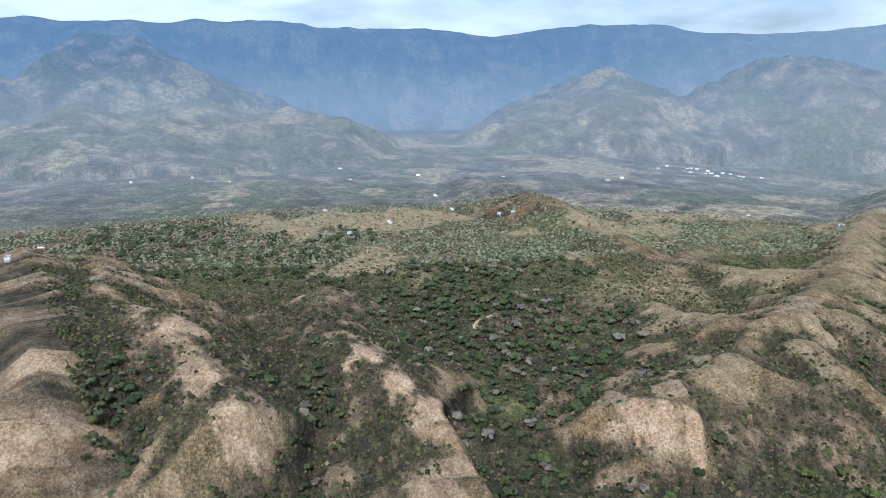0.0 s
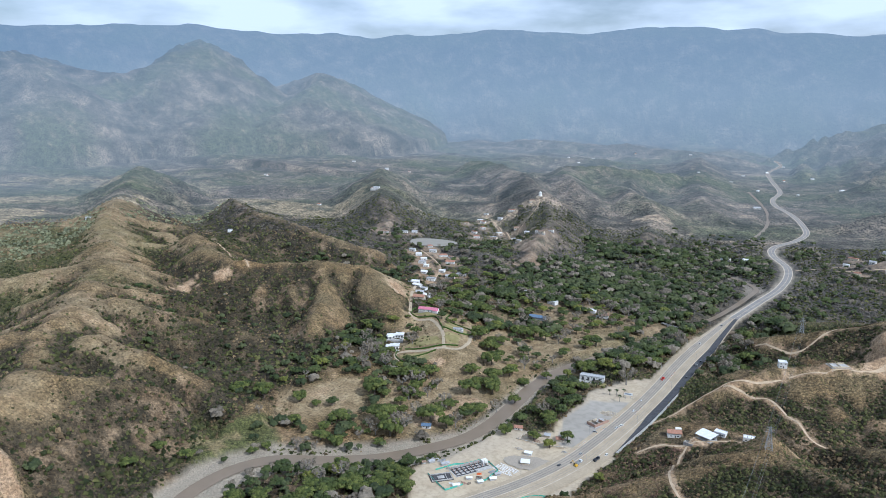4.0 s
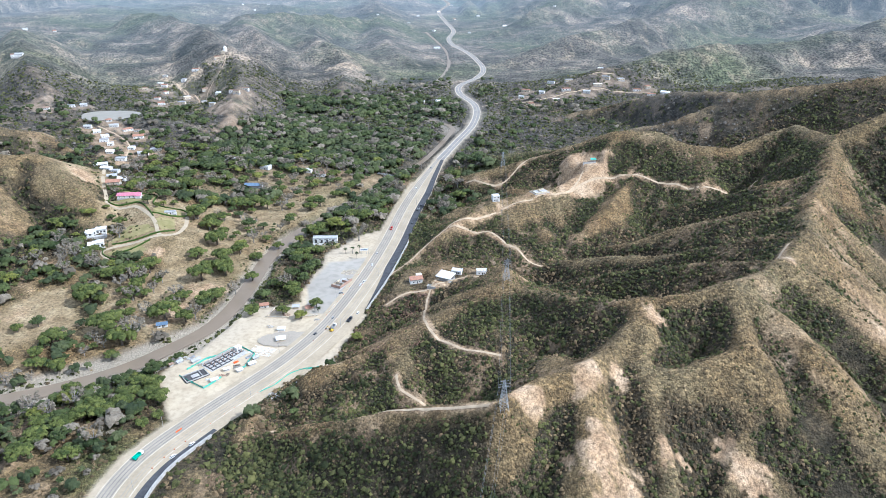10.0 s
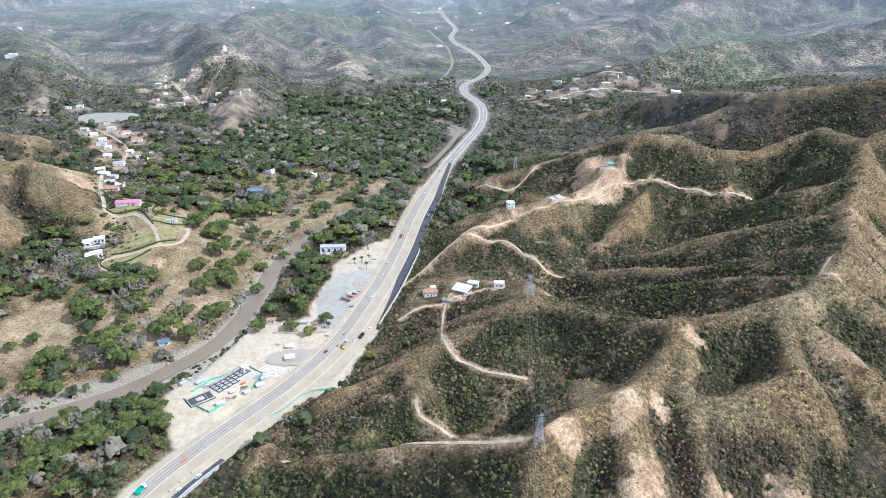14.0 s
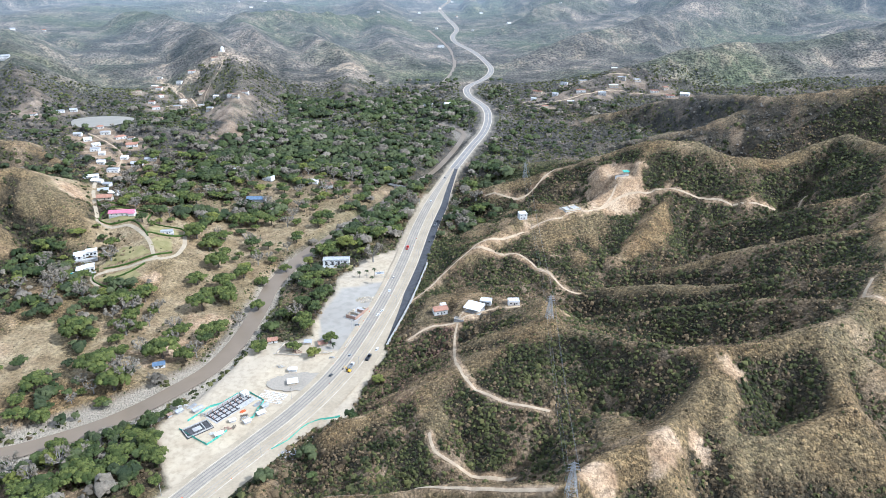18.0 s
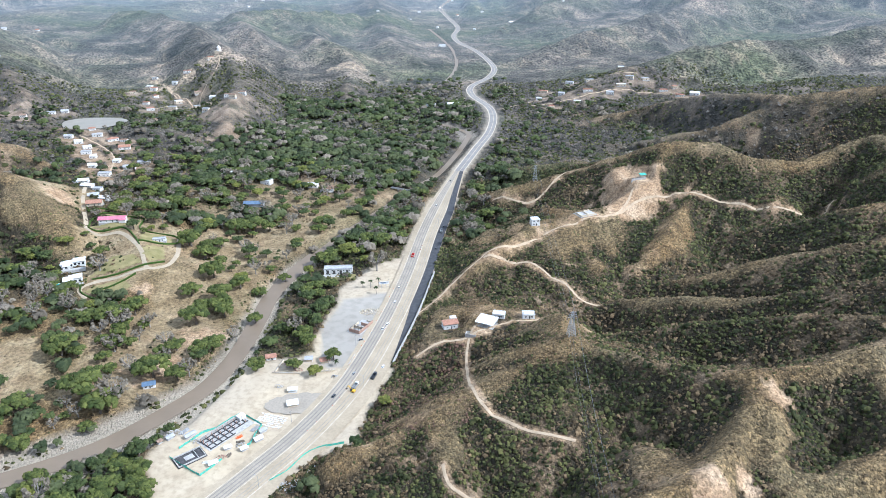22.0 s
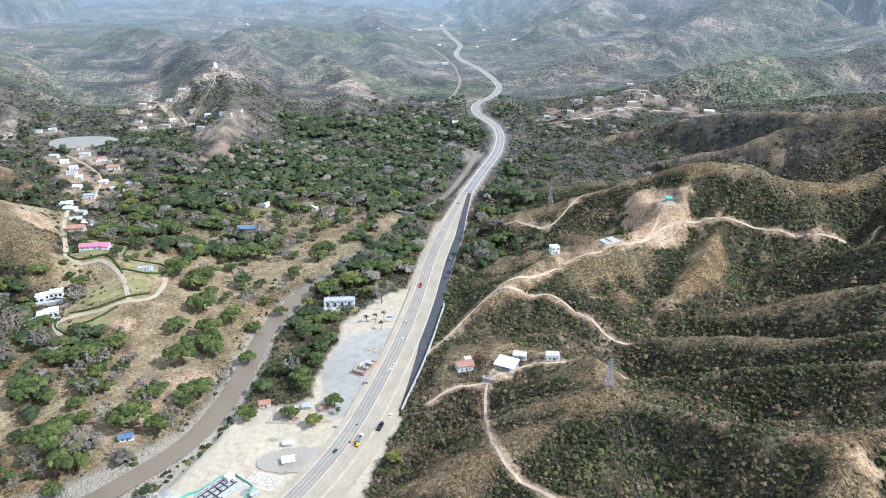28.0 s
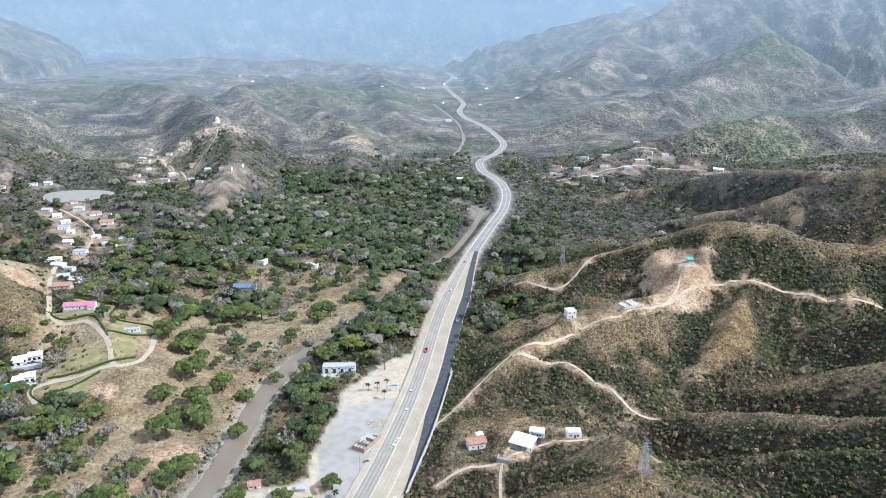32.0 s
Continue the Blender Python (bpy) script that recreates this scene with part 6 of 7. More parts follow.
def compound():
    """The walled building site by the road: strip foundations, cages of steel, block walls, tents and stores."""
    ob = thing("building_site", "fenced building site with dark foundation beams and steel cages", "building site", -173, 470, 53, z=1.45)
    part("slab", solid((-17, 17, -6.5, 6.5, -0.6, 0.15)), CONCRETE, ob)
    for k in range(8):
        part("foundation_beam", solid((-15.6 + k * 4.2, -15.1 + k * 4.2, -1.5 if k > 4 else -5.5, 5.5, 0.15, 0.75)), DARK_STEEL, ob)
    for yy, x1 in ((-5.6, 3), (-1.8, 16), (2.0, 16), (5.2, 16)):
        part("foundation_beam", solid((-16, x1, yy, yy + 0.5, 0.15, 0.7)), DARK_STEEL, ob)
    for k in range(8):
        for yy in (-1.5, 2.2, 5.4):
            tall = random.uniform(0.7, 1.2)
            shared("column", "column", lambda: solid((-0.2, 0.2, -0.2, 0.2, 0, 2.2)), BRICK_WALL, ob, pose(-15.3 + k * 4.2, yy, 0.5) @ Matrix.Diagonal((1, 1, tall, 1)))
    part("block_wall", solid((-16.5, 12, 6.6, 6.9, 0, 2.2)), CONCRETE, ob)
    part("store_room", solid((12.5, 17.5, 2.0, 6.3, 0.15, 2.8), soft=0.05), WHITE_WALL, ob, "white block store room")
    lower = thing("building_site", "dark lower slab with a pale core behind teal sheeting", "building site", -189, 447, 40, z=1.45)
    part("slab", solid((-9, 9, -5.5, 5.5, -0.6, 0.5)), DARK_STEEL, lower)
    part("core_slab", solid((-3, 2.5, -2, 1.8, 0.5, 0.9)), CONCRETE, lower, "pale concrete core slab")
    for b in ((-8.5, 8.5, -5.3, -4.9), (-8.5, 8.5, 4.6, 5.0), (-8.6, -8.2, -4.9, 4.6), (8.0, 8.4, -4.9, 4.6), (3.8, 4.2, -4.9, 4.6)):
        part("low_wall", solid((*b, 0.5, 1.3)), CONCRETE, lower)
    fence = thing("site_fence", "torn teal sheeting fence round the building site", "fence", -180, 460, 0, z=1.45)
    for line in ([(-201, 447), (-190, 439), (-178, 431), (-173, 438), (-169, 445)], [(-198, 455), (-188, 470), (-181, 474), (-170, 488), (-163, 486)], [(-163, 486), (-152, 477), (-154, 468), (-155, 459)], [(-155, 459), (-160, 455)]):
        for a, b in zip(line, line[1:]):
            sheet_fence(fence, (a[0] + 180, a[1] - 460), (b[0] + 180, b[1] - 460))


compound()
for x, y, t, w, d, mat, label in ((-151, 463, 40, 6, 3.5, WHITE_ROOF, "white canvas store tent by the site fence"), (-158, 454, 40, 4.5, 3, WHITE_ROOF, "white canvas store tent by the site fence"), (-168, 455, 30, 4.5, 2.6, WHITE_ROOF, "white canvas store tent by the site fence"), (-173, 441, 35, 6, 3, WHITE_ROOF, "long store under pale sheeting"),
                                  (-150, 471, 45, 5, 2.5, GREY_ROOF, "grey site store on gravel"), (-195, 467, 50, 8, 3, GREY_ROOF, "grey pipe store beside the site wall"), (-207, 465, 50, 5, 3, GREY_ROOF, "grey material stack with a cover"), (-212, 461, 50, 3, 2.5, RUST_ROOF, "small rusty store near the river bank")):
    house("site_store", label, x, y, t, w * 0.8, d * 0.8, 1.8, CONCRETE, "gable", mat, openings=False, group="site stores")


def stack(label, x, y, turn, n, length, material):
    """Timber or pipes lying side by side."""
    ob = thing("material_stack", label, "materials", x, y, turn, "site materials")
    for k in range(n):
        dx, dt = random.uniform(-0.5, 0.5), random.uniform(-4, 4)
        shared("beam", "beam%d%s" % (length, material.name), lambda: solid((-length / 2, length / 2, -0.12, 0.12, 0, 0.25)), material, ob, pose(dx, 0.35 * (k - n / 2), 0.26 * (k % 2), 0, 0, dt))


for x, y, t, n, ln, mat, label in ((-162, 461, 20, 8, 5, BARK, "stack of brown timber beams on the site"), (-166, 449, 70, 7, 4, BARK, "stack of brown timber beams on the site"), (-156, 474, 60, 9, 6, STEEL, "bundle of grey pipes on the site"), (-178, 443, 10, 7, 4, WHITE_WALL, "pale boards stacked beside the sheeting"), (-164, 466, 40, 6, 4, ORANGE, "orange plastic pipes in a stack"), (-200, 472, 60, 8, 6, STEEL, "bundle of grey pipes by the river bank")):
    stack(label, x, y, t, n, ln, mat)
for x, y, w, mat, n in ((-160, 458, 4, CONCRETE, 30), (-170, 447, 3.5, BRICK_WALL, 30), (-152, 466, 3, CREAM_WALL, 25), (-190, 462, 4, CONCRETE, 30)):
    heap("rubble", "loose blocks and offcuts littering the building site", x, y, w, mat, n)


def net_fence(label, line):
    ob = thing("safety_net", label, "fence", *line[0], 0, z=0)
    inv = ob.matrix_basis.inverted()
    pts = curve_through([(p[0], p[1], 0) for p in line], 3.0)
    for k, (u, v) in enumerate(zip(pts, pts[1:])):
        bm = bmesh.new()
        zu, zv = top_of(u.x, u.y), top_of(v.x, v.y)
        t = (v - u).normalized()
        s = Vector((-t.y, t.x, 0)) * 0.03
        w = [bm.verts.new(inv @ c) for c in (u + s + Vector((0, 0, zu)), v + s + Vector((0, 0, zv)), v - s + Vector((0, 0, zv)), u - s + Vector((0, 0, zu)))]
        w += [bm.verts.new(q.co + Vector((0, 0, 1.6 + 0.2 * math.sin(k * 1.7)))) for q in w]
        for f in ((0, 1, 5, 4), (1, 2, 6, 5), (2, 3, 7, 6), (3, 0, 4, 7), (4, 5, 6, 7)):
            bm.faces.new([w[j] for j in f])
        part("net_panel", bm, TEAL_NET, ob)
        p = inv @ Vector((u.x, u.y, zu))
        shared("post", "net_post", lambda: solid((-0.05, 0.05, -0.05, 0.05, -0.3, 1.8)), STEEL, ob, pose(*p))


net_fence("sagging teal safety net along the hillside edge of the works", [(-136, 426), (-127, 435), (-121, 446), (-113, 454), (-97, 459)])

# concrete retaining wall and drain below the cut slope
for a, b in ((150, 400), (540, 760)):
    line = [p for p in ROAD if a < p[1] < b]
    off = curve_through([(p[0], p[1], p[2]) for p in line], 6)
    side = []
    for k, p in enumerate(off):
        t = (off[min(k + 1, len(off) - 1)] - off[max(k - 1, 0)]).normalized()
        side.append((p.x + t.y * 20.2, p.y - t.x * 20.2))
    strip("roadside_wall", "low pale concrete wall at the foot of the cut slope", side[::2], 0.4, 2.6, CONCRETE, "wall")


# ---------------------------------------------------------------- pylons, poles, wires
def pylon(x, y, turn, tall, label):
    ob = thing("pylon", label, "pylon", x, y, turn, "power line pylons")
    b, t = 2.3, 0.45
    corner = lambda k, f: Vector((((-1, 1, 1, -1)[k]) * (b + (t - b) * f), ((-1, -1, 1, 1)[k]) * (b + (t - b) * f), tall * f))
    for k in range(4):
        bm = bmesh.new()
        limb(bm, corner(k, 0) - Vector((0, 0, 0.8)), corner(k, 1), 0.14, 0.09, 4)
        part("leg", bm, STEEL, ob)
        bm = bmesh.new()
        for j in range(9):
            f0, f1 = j / 9, (j + 1) / 9
            limb(bm, corner(k, f0), corner((k + 1) % 4, f1), 0.06, 0.06, 4)
            limb(bm, corner((k + 1) % 4, f0), corner(k, f1), 0.06, 0.06, 4)
            limb(bm, corner(k, f1), corner((k + 1) % 4, f1), 0.05, 0.05, 4)
        part("bracing", bm, STEEL, ob)
    for f, reach in ((0.78, 3.2), (0.88, 2.7), (0.98, 2.2)):
        bm = bmesh.new()
        for s in (-1, 1):
            limb(bm, (0, 0, tall * f), (s * reach, 0, tall * f), 0.12, 0.05, 4)
            limb(bm, (0, 0, tall * f + 0.9), (s * reach, 0, tall * f), 0.07, 0.05, 4)
        part("crossarm", bm, STEEL, ob)
        for s in (-1, 1):
            shared("insulator", "insulator", lambda: solid((-0.1, 0.1, -0.1, 0.1, -1.2, 0)), DARK_STEEL, ob, pose(s * reach, 0, tall * f))
    part("earth_peak", solid((-0.08, 0.08, -0.08, 0.08, tall, tall + 1.6)), STEEL, ob)
    return ob


PYLONS = [(27, 307, 10, 17), (43, 477, 10, 16), (70, 846, 10, 17), (-12, 130, 10, 17)]
for x, y, t, h in PYLONS:
    pylon(x, y, t, h, "grey steel lattice power pylon on a scrubby ridge")


def wire(label, a, b, sag, r=0.045):
    a, b = Vector(a), Vector(b)
    pts = [a.lerp(b, k / 12) - Vector((0, 0, sag * 4 * (k / 12) * (1 - k / 12))) for k in range(13)]
    bm, rings = bmesh.new(), []
    t = (b - a).normalized()
    s = t.cross(Vector((0, 0, 1))).normalized()
    for p in pts:
        rings.append([bm.verts.new(p + s * dx * r + Vector((0, 0, dz * r))) for dx, dz in ((1, 0), (0, 1), (-1, 0), (0, -1))])
    for u, v in zip(rings, rings[1:]):
        for k in range(4):
            bm.faces.new((u[k], u[(k + 1) % 4], v[(k + 1) % 4], v[k]))
    me = bpy.data.meshes.new("power_cable")
    bm.to_mesh(me)
    bm.free()
    me.materials.append(CABLE)
    tagged(new("power_cable", me), label, "cable", "power cables")


for p, q in ((3, 0), (0, 1), (1, 2)):
    for f, reach in ((0.78, 3.2), (0.98, 2.2)):
        for s in (-1, 1):
            ends = []
            for x, y, t, h in (PYLONS[p], PYLONS[q]):
                c, sn = math.cos(radians(t)), math.sin(radians(t))
                ends.append((x + c * s * reach, y + sn * s * reach, top_of(x, y) + h * f - 1.2))
            wire("thin grey power cable strung between pylons", *ends, 5.0)


def pole(x, y, turn, label, lamp):
    ob = thing("street_lamp" if lamp else "utility_pole", label, "lamp post" if lamp else "pole", x, y, turn, "roadside poles")
    bm = bmesh.new()
    limb(bm, (0, 0, -0.5), (0, 0, 9), 0.16, 0.1, 6)
    part("shaft", bm, CONCRETE, ob)
    bm = bmesh.new()
    if lamp:
        limb(bm, (0, 0, 8.8), (1.8, 0, 9.3), 0.06, 0.05, 5)
        part("arm", bm, STEEL, ob)
        part("head", solid((1.6, 2.5, -0.15, 0.15, 9.2, 9.4), soft=0.04), STEEL, ob)
    else:
        part("crossarm", solid((-1.1, 1.1, -0.08, 0.08, 8.4, 8.55)), DARK_STEEL, ob)


mid = curve_through(ROAD, 3.0)


def beside(y, off):
    k = min(range(1, len(mid) - 1), key=lambda i: abs(mid[i].y - y))
    t = mid[k + 1] - mid[k - 1]
    turn = math.degrees(math.atan2(t.y, t.x))
    t = t.normalized()
    return mid[k].x - t.y * off, mid[k].y + t.x * off, turn


for k in range(15):
    x, y, t = beside(330 + k * 48, 15.5 if k % 2 else -9.2)
    pole(x, y, t + (180 if k % 2 else 90), "slim concrete pole beside the road works", k % 2 == 0)

# ---------------------------------------------------------------- vehicles and road clutter
def wheel():
    bm = bmesh.new()
    bmesh.ops.create_cone(bm, cap_ends=True, segments=14, radius1=0.34, radius2=0.34, depth=0.24, matrix=Matrix.Rotation(math.pi / 2, 4, "X"))
    return bm


def car(x, y, turn, mat, label, pickup=False):
    ob = thing("car", label, "car", x, y, turn, "vehicles on the road", z=top_of(x, y) + 0.2)
    bm = bmesh.new()
    box(bm, -2.15, 2.15, -0.88, 0.88, 0.3, 0.85, soft=0.1)
    part("body", bm, mat, ob)
    bm = bmesh.new()
    x0, x1 = (-0.4, 1.1) if pickup else (-1.6, 0.9)
    v = [bm.verts.new(p) for p in ((x0, -0.8, 0.85), (x1 + 0.4, -0.8, 0.85), (x1 + 0.4, 0.8, 0.85), (x0, 0.8, 0.85), (x0 + 0.3, -0.68, 1.42), (x1 - 0.2, -0.68, 1.42), (x1 - 0.2, 0.68, 1.42), (x0 + 0.3, 0.68, 1.42))]
    for f in ((0, 1, 5, 4), (1, 2, 6, 5), (2, 3, 7, 6), (3, 0, 4, 7)):
        bm.faces.new([v[i] for i in f])
    part("glazing", bm, GLASS, ob, "dark windows")
    part("roof", solid((x0 + 0.28, x1 - 0.18, -0.7, 0.7, 1.41, 1.48)), mat, ob)
    for sx in (-1.35, 1.35):
        for sy in (-0.8, 0.8):
            shared("wheel", "wheel", wheel, RUBBER, ob, pose(sx, sy, 0.34))
    return ob


def lorry(x, y, turn, cab, load, label):
    ob = thing("lorry", label, "lorry", x, y, turn, "vehicles on the road", z=top_of(x, y) + 0.2)
    part("chassis", solid((-3.8, 3.6, -0.5, 0.5, 0.6, 0.9)), DARK_STEEL, ob)
    part("cab", solid((2.0, 3.9, -1.15, 1.15, 0.6, 2.7), soft=0.12), cab, ob)
    part("windscreen", solid((3.9, 3.94, -1.0, 1.0, 1.6, 2.4)), GLASS, ob)
    bm = bmesh.new()
    for b in ((-3.9, 1.7, -1.2, 1.2, 0.9, 1.1), (-3.9, 1.7, -1.2, -1.1, 1.1, 2.4), (-3.9, 1.7, 1.1, 1.2, 1.1, 2.4), (1.6, 1.7, -1.1, 1.1, 1.1, 2.6), (-3.9, -3.8, -1.1, 1.1, 1.1, 2.3)):
        box(bm, *b)
    part("tipper_body", bm, load, ob)
    for sx in (-3.0, -1.9, 2.9):
        for sy in (-1.0, 1.0):
            shared("wheel", "wheel", wheel, RUBBER, ob, pose(sx, sy, 0.48) @ Matrix.Diagonal((1.4, 1.3, 1.4, 1)))


for y, off, mat, label in ((362, -14, CAR_WHITE, "white hatchback on the new asphalt lane"), (377, -15.5, CAR_WHITE, "white car on the new asphalt lane"), (505, 5, CAR_DARK, "dark car on the worn road"), (532, 3.4, CAR_GREY, "grey car on the worn road"),
                           (640, 4, CAR_WHITE, "white car passing the gravel lot"), (668, 6.5, CAR_WHITE, "white car on the worn road"), (730, 4, CAR_GREY, "silver car on the worn road"), (752, -14.5, CAR_DARK, "dark car on the fresh asphalt"), (812, -15, CAR_DARK, "dark car waiting on the fresh asphalt"), (545, -14, CAR_WHITE, "white car parked by the cut slope"),
                           (870, 4, CAR_WHITE, "white car far up the road"), (960, 3, CAR_GREY, "grey car far up the road")):
    x, yy, t = beside(y, off)
    car(x, yy, t, mat, label)
for x, y, t, mat, label in ((-82, 597, 60, CAR_WHITE, "white car parked on the gravel lot"), (-79, 604, 60, CAR_WHITE, "white van parked on the gravel lot"), (-98, 580, 10, CAR_GREY, "grey car parked beside the roofless building"), (-128, 541, 0, CAR_WHITE, "white car parked under a tree")):
    car(x, y, t, mat, label)
for y, off, cab, load, label in ((356, 6, CAR_WHITE, CAR_GREEN, "white lorry with a green load bed on the road"), (735, 6, CAR_RED, CAR_RED, "red tipper lorry on the road"), (518, -4, CAR_WHITE, CAR_GREY, "white lorry with a grey load bed on the road platform"), (533, -12, CAR_DARK, CAR_DARK, "dark lorry stopped by the hillside"), (796, -14.5, CAR_DARK, CAR_GREY, "grey lorry on the fresh asphalt")):
    x, yy, t = beside(y, off)
    lorry(x, yy, t, cab, load, label)


def digger(x, y, turn):
    ob = thing("excavator", "yellow tracked excavator parked on the road platform", "digger", x, y, turn)
    for s in (-1, 1):
        part("track", solid((-1.7, 1.7, s * 1.1 - 0.3, s * 1.1 + 0.3, 0.1, 0.9), soft=0.15), RUBBER, ob)
    part("house", solid((-1.6, 1.2, -1.2, 1.2, 1.0, 2.2), soft=0.1), CAR_YELLOW, ob)
    part("cab", solid((0.1, 1.5, 0.2, 1.2, 1.6, 3.0), soft=0.08), GLASS, ob)
    bm = bmesh.new()
    limb(bm, (1.2, -0.3, 1.6), (4.0, -0.3, 4.2), 0.28, 0.22, 4)
    limb(bm, (4.0, -0.3, 4.2), (5.6, -0.3, 1.6), 0.2, 0.16, 4)
    part("boom", bm, CAR_YELLOW, ob)
    part("bucket", solid((5.2, 6.1, -0.8, 0.2, 0.5, 1.5), soft=0.08), DARK_STEEL, ob)


digger(-97, 512, 150)
cone_no = 0
for off, y0, y1, step in ((0.4, 470, 760, 9.0), (10.8, 520, 700, 8.0), (-9.4, 350, 450, 9.0)):
    y = y0
    while y < y1:
        x, yy, t = beside(y, off)
        ob = thing("traffic_cone", "orange traffic cone on the road edge", "traffic cone", x, yy, 0, "traffic cones", z=top_of(x, yy) + 0.22)

        def cone():
            bm = bmesh.new()
            bmesh.ops.create_cone(bm, cap_ends=True, segments=8, radius1=0.32, radius2=0.08, depth=0.95, matrix=Matrix.Translation((0, 0, 0.52)))
            return bm

        shared("cone", "cone", cone, ORANGE, ob, pose(0, 0, 0))
        shared("base", "cone_base", lambda: solid((-0.4, 0.4, -0.4, 0.4, 0, 0.06)), RUBBER, ob, pose(0, 0, 0))
        y += step
barrier = thing("water_barrier", "row of orange plastic road barriers", "barrier", *beside(378, 3)[:2], beside(378, 3)[2], z=2.2)
for k in range(3):
    part("block", solid((k * 1.6, k * 1.6 + 1.45, -0.25, 0.25, 0, 0.9), soft=0.06), ORANGE, barrier)


# ---------------------------------------------------------------- palms
def palm(x, y, tall, label):
    ob = thing("palm", label, "palm", x, y, random.uniform(0, 360), "palms by the road")
    bm = bmesh.new()
    lean = Vector((random.uniform(-0.6, 0.6), random.uniform(-0.6, 0.6), tall))
    for k in range(5):
        limb(bm, lean * (k / 5) - Vector((0, 0, 0.3 if k == 0 else 0)), lean * ((k + 1) / 5), 0.24 - 0.02 * k, 0.22 - 0.02 * k, 7)
    part("trunk", bm, PALE_BARK, ob)
    for k in range(14):
        a, up = k * math.tau / 14 + random.uniform(-0.15, 0.15), random.uniform(-0.5, 0.8)
        bm = bmesh.new()
        t, s = Vector((math.cos(a), math.sin(a), 0)), Vector((-math.sin(a), math.cos(a), 0))
        rows = []
        for j in range(6):
            f = j / 5
            p = lean + t * (2.6 * f) + Vector((0, 0, up * f * 1.6 - 1.9 * f * f))
            wdt = 0.42 * math.sin(math.pi * min(1, f * 0.85 + 0.15))
            rows.append([bm.verts.new(p + s * wdt - Vector((0, 0, wdt * 0.5))), bm.verts.new(p), bm.verts.new(p - s * wdt - Vector((0, 0, wdt * 0.5)))])
        for r0, r1 in zip(rows, rows[1:]):
            bm.faces.new((r0[0], r0[1], r1[1], r1[0]))
            bm.faces.new((r0[1], r0[2], r1[2], r1[1]))
        part("frond", bm, DARK_LEAF, ob)


sign = thing("billboard", "blue and white roadside billboard on two posts among palms", "sign", -86, 669, 8)
for px in (-2.4, 2.4):
    part("post", solid((px - 0.12, px + 0.12, -0.12, 0.12, -0.4, 4.2)), STEEL, sign)
part("panel", solid((-4.2, 4.2, -0.12, 0.12, 4.0, 6.4), soft=0.03), WHITE_ROOF, sign)
for px0, px1, pz in ((-3.6, 2.0, 5.4), (-2.4, 3.4, 4.7)):
    part("bar", solid((px0, px1, -0.16, -0.12, pz, pz + 0.55)), BLUE_SHEET, sign, "blue bar of unreadable lettering")
slabs = thing("slab_yard", "rows of pale precast concrete slabs laid out on sand", "materials", -147, 482, -18, z=1.5)
for r in range(7):
    for k in range(9):
        if random.random() < 0.85:
            shared("slab", "precast_slab", lambda: solid((-0.85, 0.85, -0.5, 0.5, 0, 0.22), soft=0.03), CONCRETE if (r + k) % 3 else WHITE_WALL, slabs, pose(-9 + k * 2.15 + random.uniform(-0.25, 0.25), -5.5 + r * 1.75 + random.uniform(-0.2, 0.2), 0, 0, 0, random.uniform(-9, 9)))
for x, y, h in ((-105, 670, 6.5), (-98, 669, 8), (-91, 672, 8.5), (-92, 657, 7.5), (-173, 556, 7), (-119, 548, 6), (-113, 545, 5.5), (-440, 905, 8), (-446, 912, 8)):
    palm(x, y, h, "slender palm with drooping fronds on bare ground")

# ---------------------------------------------------------------- villages
for k, (x, y) in enumerate(VILLAGE_A):
    house("house", "white village house among trees below the pond", x, y, random.uniform(0, 40), random.uniform(8, 15), random.uniform(6, 9), random.uniform(2.8, 4), WHITE_WALL, random.choice(("flat", "gable", "hip")), random.choice((WHITE_ROOF, GREY_ROOF, RUST_ROOF, TILE_ROOF)), group="pond village houses")
for k, (x, y) in enumerate(VILLAGE_B):
    house("house", "pale house stepped into the dry village hillside", x, y, random.uniform(-10, 50), random.uniform(8, 14), random.uniform(6, 9), random.uniform(3, 4.5), random.choice((WHITE_WALL, WHITE_WALL, CREAM_WALL)), random.choice(("flat", "gable", "flat")), random.choice((WHITE_ROOF, GREY_ROOF, TILE_ROOF, RUST_ROOF)), group="hillside village houses")
for k, (x, y) in enumerate(VILLAGE_C):
    house("house", "white house in the hillside village east of the road", x, y, random.uniform(-30, 20), random.uniform(9, 18), random.uniform(6, 9), random.uniform(3, 4.5), random.choice((WHITE_WALL, WHITE_WALL, CREAM_WALL)), random.choice(("flat", "gable", "flat")), random.choice((WHITE_ROOF, GREY_ROOF, TILE_ROOF)), group="east village houses")
for k, (x, y) in enumerate(((-304, 960), (-250, 942), (-194, 941), (-174, 929), (-8, 1367), (-49, 1378), (-22, 2040), (-813, 1381), (-830, 1400))):
    house("house", "white house half hidden in the valley woods", x, y, random.uniform(-20, 30), random.uniform(12, 20), 9, random.uniform(3.2, 5.5), WHITE_WALL, random.choice(("flat", "gable")), random.choice((WHITE_ROOF, GREY_ROOF, TILE_ROOF)), group="wooded valley houses")
house("barn", "long low barn with a blue sheet roof in the trees", -249, 871, 0, 22, 9, 3, CONCRETE, "gable", BLUE_SHEET, openings=False)
spots = [(-1499, 1812), (-1375, 2150), (-1083, 2034), (-1947, 137), (-1312, 38), (-946, 56), (-1487, 1803), (-999, 1412), (-1224, -40), (-1316, 36), (-1422, 173), (-1161, -555), (-1355, 265), (-863, 949), (-784, -423)]
for k in range(24):
    a, d = radians(random.uniform(-16, 9)), random.uniform(2250, 3200)
    spots.append((math.sin(a) * d, 60 + math.cos(a) * d))
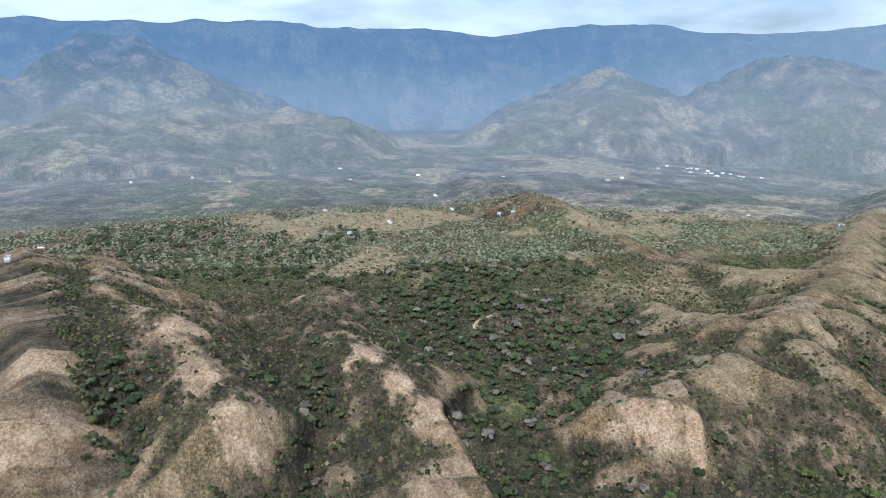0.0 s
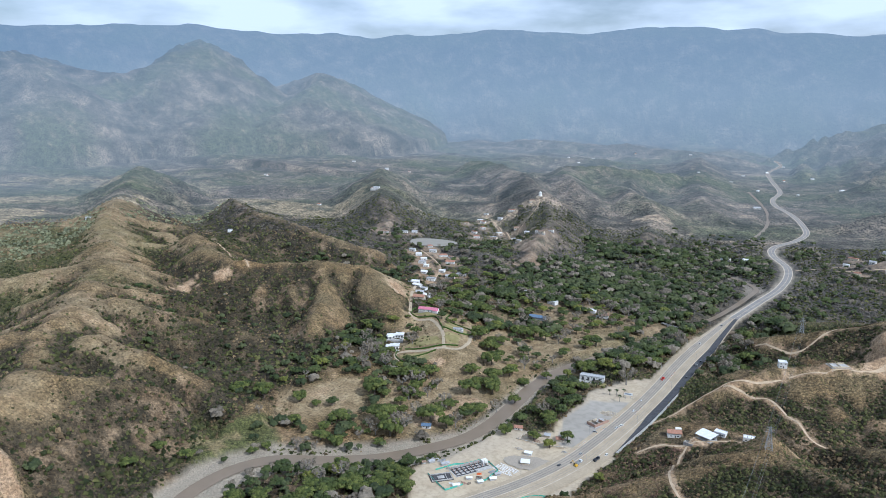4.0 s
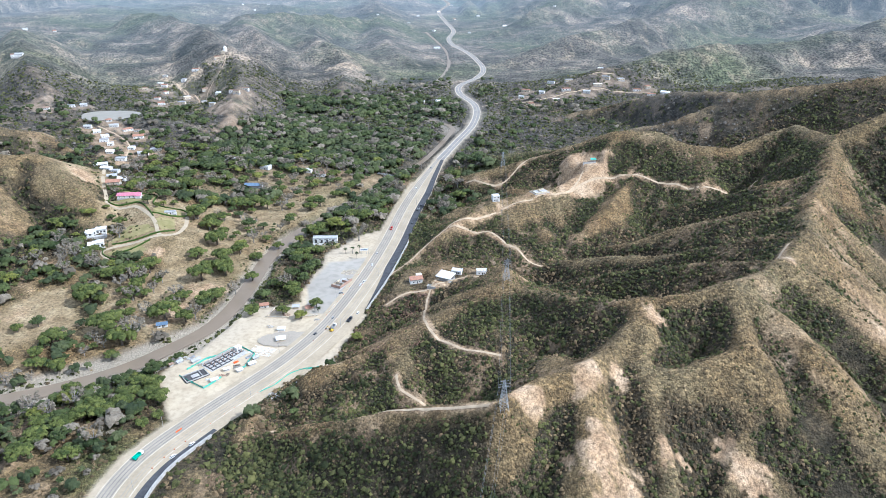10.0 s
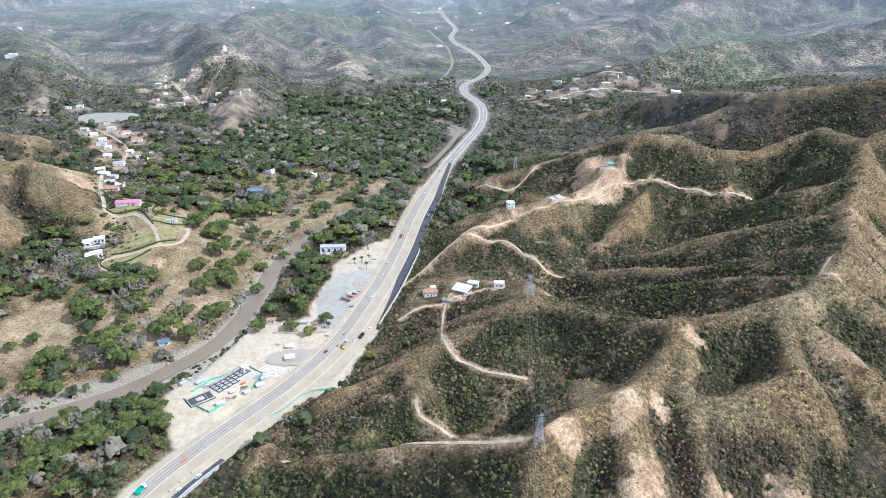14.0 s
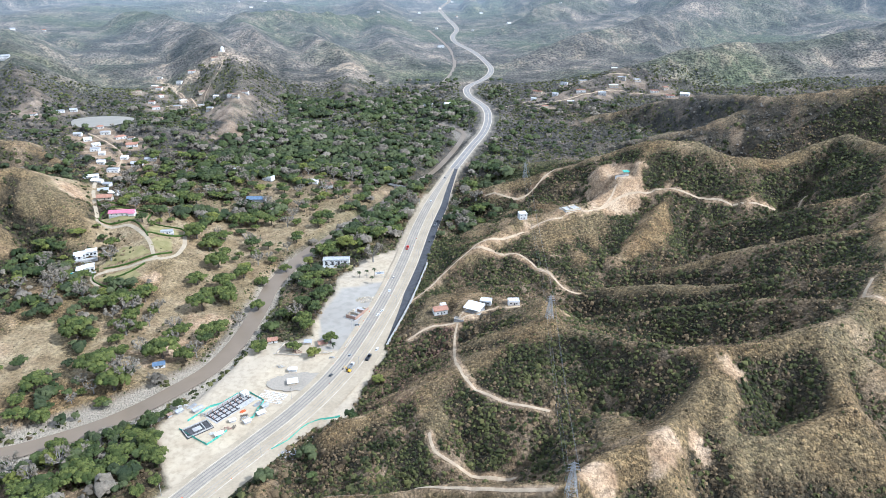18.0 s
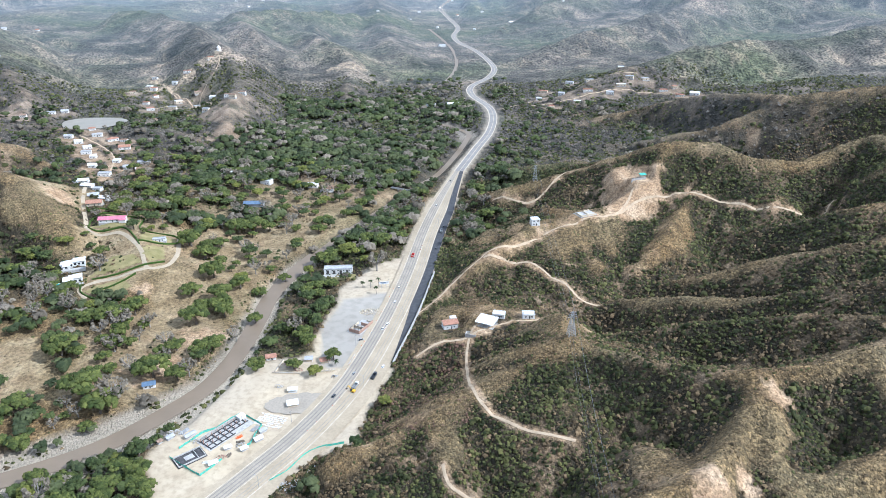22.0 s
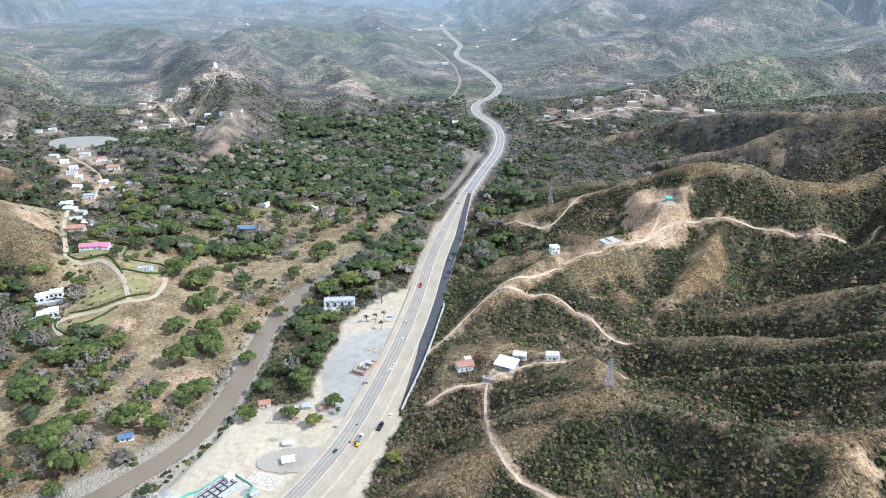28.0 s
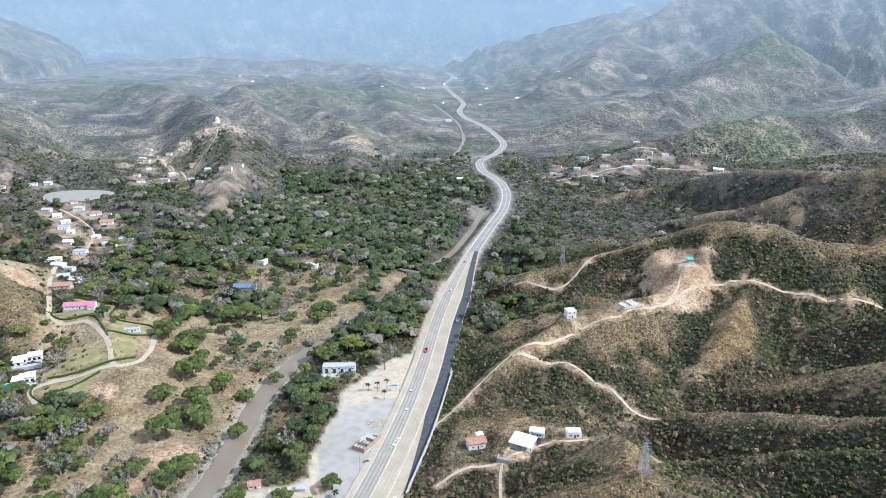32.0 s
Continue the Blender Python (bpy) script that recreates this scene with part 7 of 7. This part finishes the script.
for k in range(16):
    a, d = radians(random.uniform(-112, -28)), random.uniform(1300, 2150)
    spots.append((math.sin(a) * d, 60 + math.cos(a) * d))
for k in range(16):
    a, d = radians(-68 + random.uniform(0, 9)), random.uniform(2180, 2420)
    spots.append((math.sin(a) * d, 60 + math.cos(a) * d))
for x, y in spots:
    house("farmhouse", "small white farmhouse scattered over the far plain", x, y, random.uniform(0, 90), random.uniform(7, 13), 6.5, random.uniform(2.8, 4), WHITE_WALL, random.choice(("flat", "gable")), random.choice((WHITE_ROOF, GREY_ROOF, TILE_ROOF)), group="far farmhouses", openings=False)
shrine = thing("hilltop_shrine", "small white domed shrine on a terraced hilltop", "shrine", -455, 1500, 0)
part("base", solid((-7, 7, -7, 7, -3, 1.2)), CREAM_WALL, shrine)
bm = bmesh.new()
bmesh.ops.create_cone(bm, cap_ends=True, segments=12, radius1=4.2, radius2=3.6, depth=6, matrix=Matrix.Translation((0, 0, 4.2)))
bmesh.ops.create_cone(bm, cap_ends=True, segments=12, radius1=4.4, radius2=0.3, depth=4.5, matrix=Matrix.Translation((0, 0, 9.4)))
part("drum", bm, WHITE_WALL, shrine)

# the pond below the village
bm = bmesh.new()
ring = [bm.verts.new((-562 + 46 * math.cos(a) * (1 + 0.12 * math.sin(3 * a)), 1168 + 40 * math.sin(a) * (1 + 0.1 * math.cos(2 * a)), 0)) for a in [k * math.tau / 48 for k in range(48)]]
bm.faces.new(ring)
me = bpy.data.meshes.new("pond")
bm.to_mesh(me)
bm.free()
me.materials.append(POND)
pond = tagged(new("pond", me), "pale still pond below the hillside village", "water", kind="structure")
pond.location.z = max(top_of(-562 + dx, 1168 + dy) for dx in (-40, 0, 40) for dy in (-34, 0, 34)) + 0.15

# stones on the river's gravel
rs = np.random.default_rng(5)
sx, sy = rs.uniform(-390, -150, 5000), rs.uniform(290, 720, 5000)
dr, (zr,), _ = along(sx, sy, RIVER)
ok = (dr > 7.8) & (dr < river_bed(sx, sy) + 3)
sx, sy = sx[ok], sy[ok]
sz = height(sx, sy)
n = len(sx)
cube = np.array([(-1, 0, 0), (1, 0, 0), (0, -1, 0), (0, 1, 0), (0, 0, 0.8), (0, 0, -0.6)], float)
face = np.array([(0, 2, 4), (2, 1, 4), (1, 3, 4), (3, 0, 4), (2, 0, 5), (1, 2, 5), (3, 1, 5), (0, 3, 5)])
vv = cube[None] * (rs.uniform(0.2, 0.62, (n, 1, 1)) ** 1.5) * rs.uniform(0.6, 1.3, (n, 6, 1)) + np.stack([sx, sy, sz], -1)[:, None, :]
ff = face[None] + 6 * np.arange(n)[:, None, None]
tagged(new("river_stones", quick_mesh("river_stones", vv.reshape(-1, 3), ff.reshape(-1, 3), 3, [ROCK])), "grey river stones scattered over the gravel bars", "stones", kind="stuff")

# the footbridge over the river
bridge = thing("footbridge", "pale concrete footbridge over the wooded river", "bridge", -80, 930, -28, z=2.6)
part("deck", solid((-17, 17, -1.4, 1.4, 0, 0.45), soft=0.05), CONCRETE, bridge)
for sy in (-1.3, 1.3):
    part("parapet", solid((-17, 17, sy - 0.1, sy + 0.1, 0.45, 1.4)), CONCRETE, bridge)
for sx in (-7, 7):
    part("pier", solid((sx - 0.5, sx + 0.5, -1.1, 1.1, -7, 0)), CONCRETE, bridge)
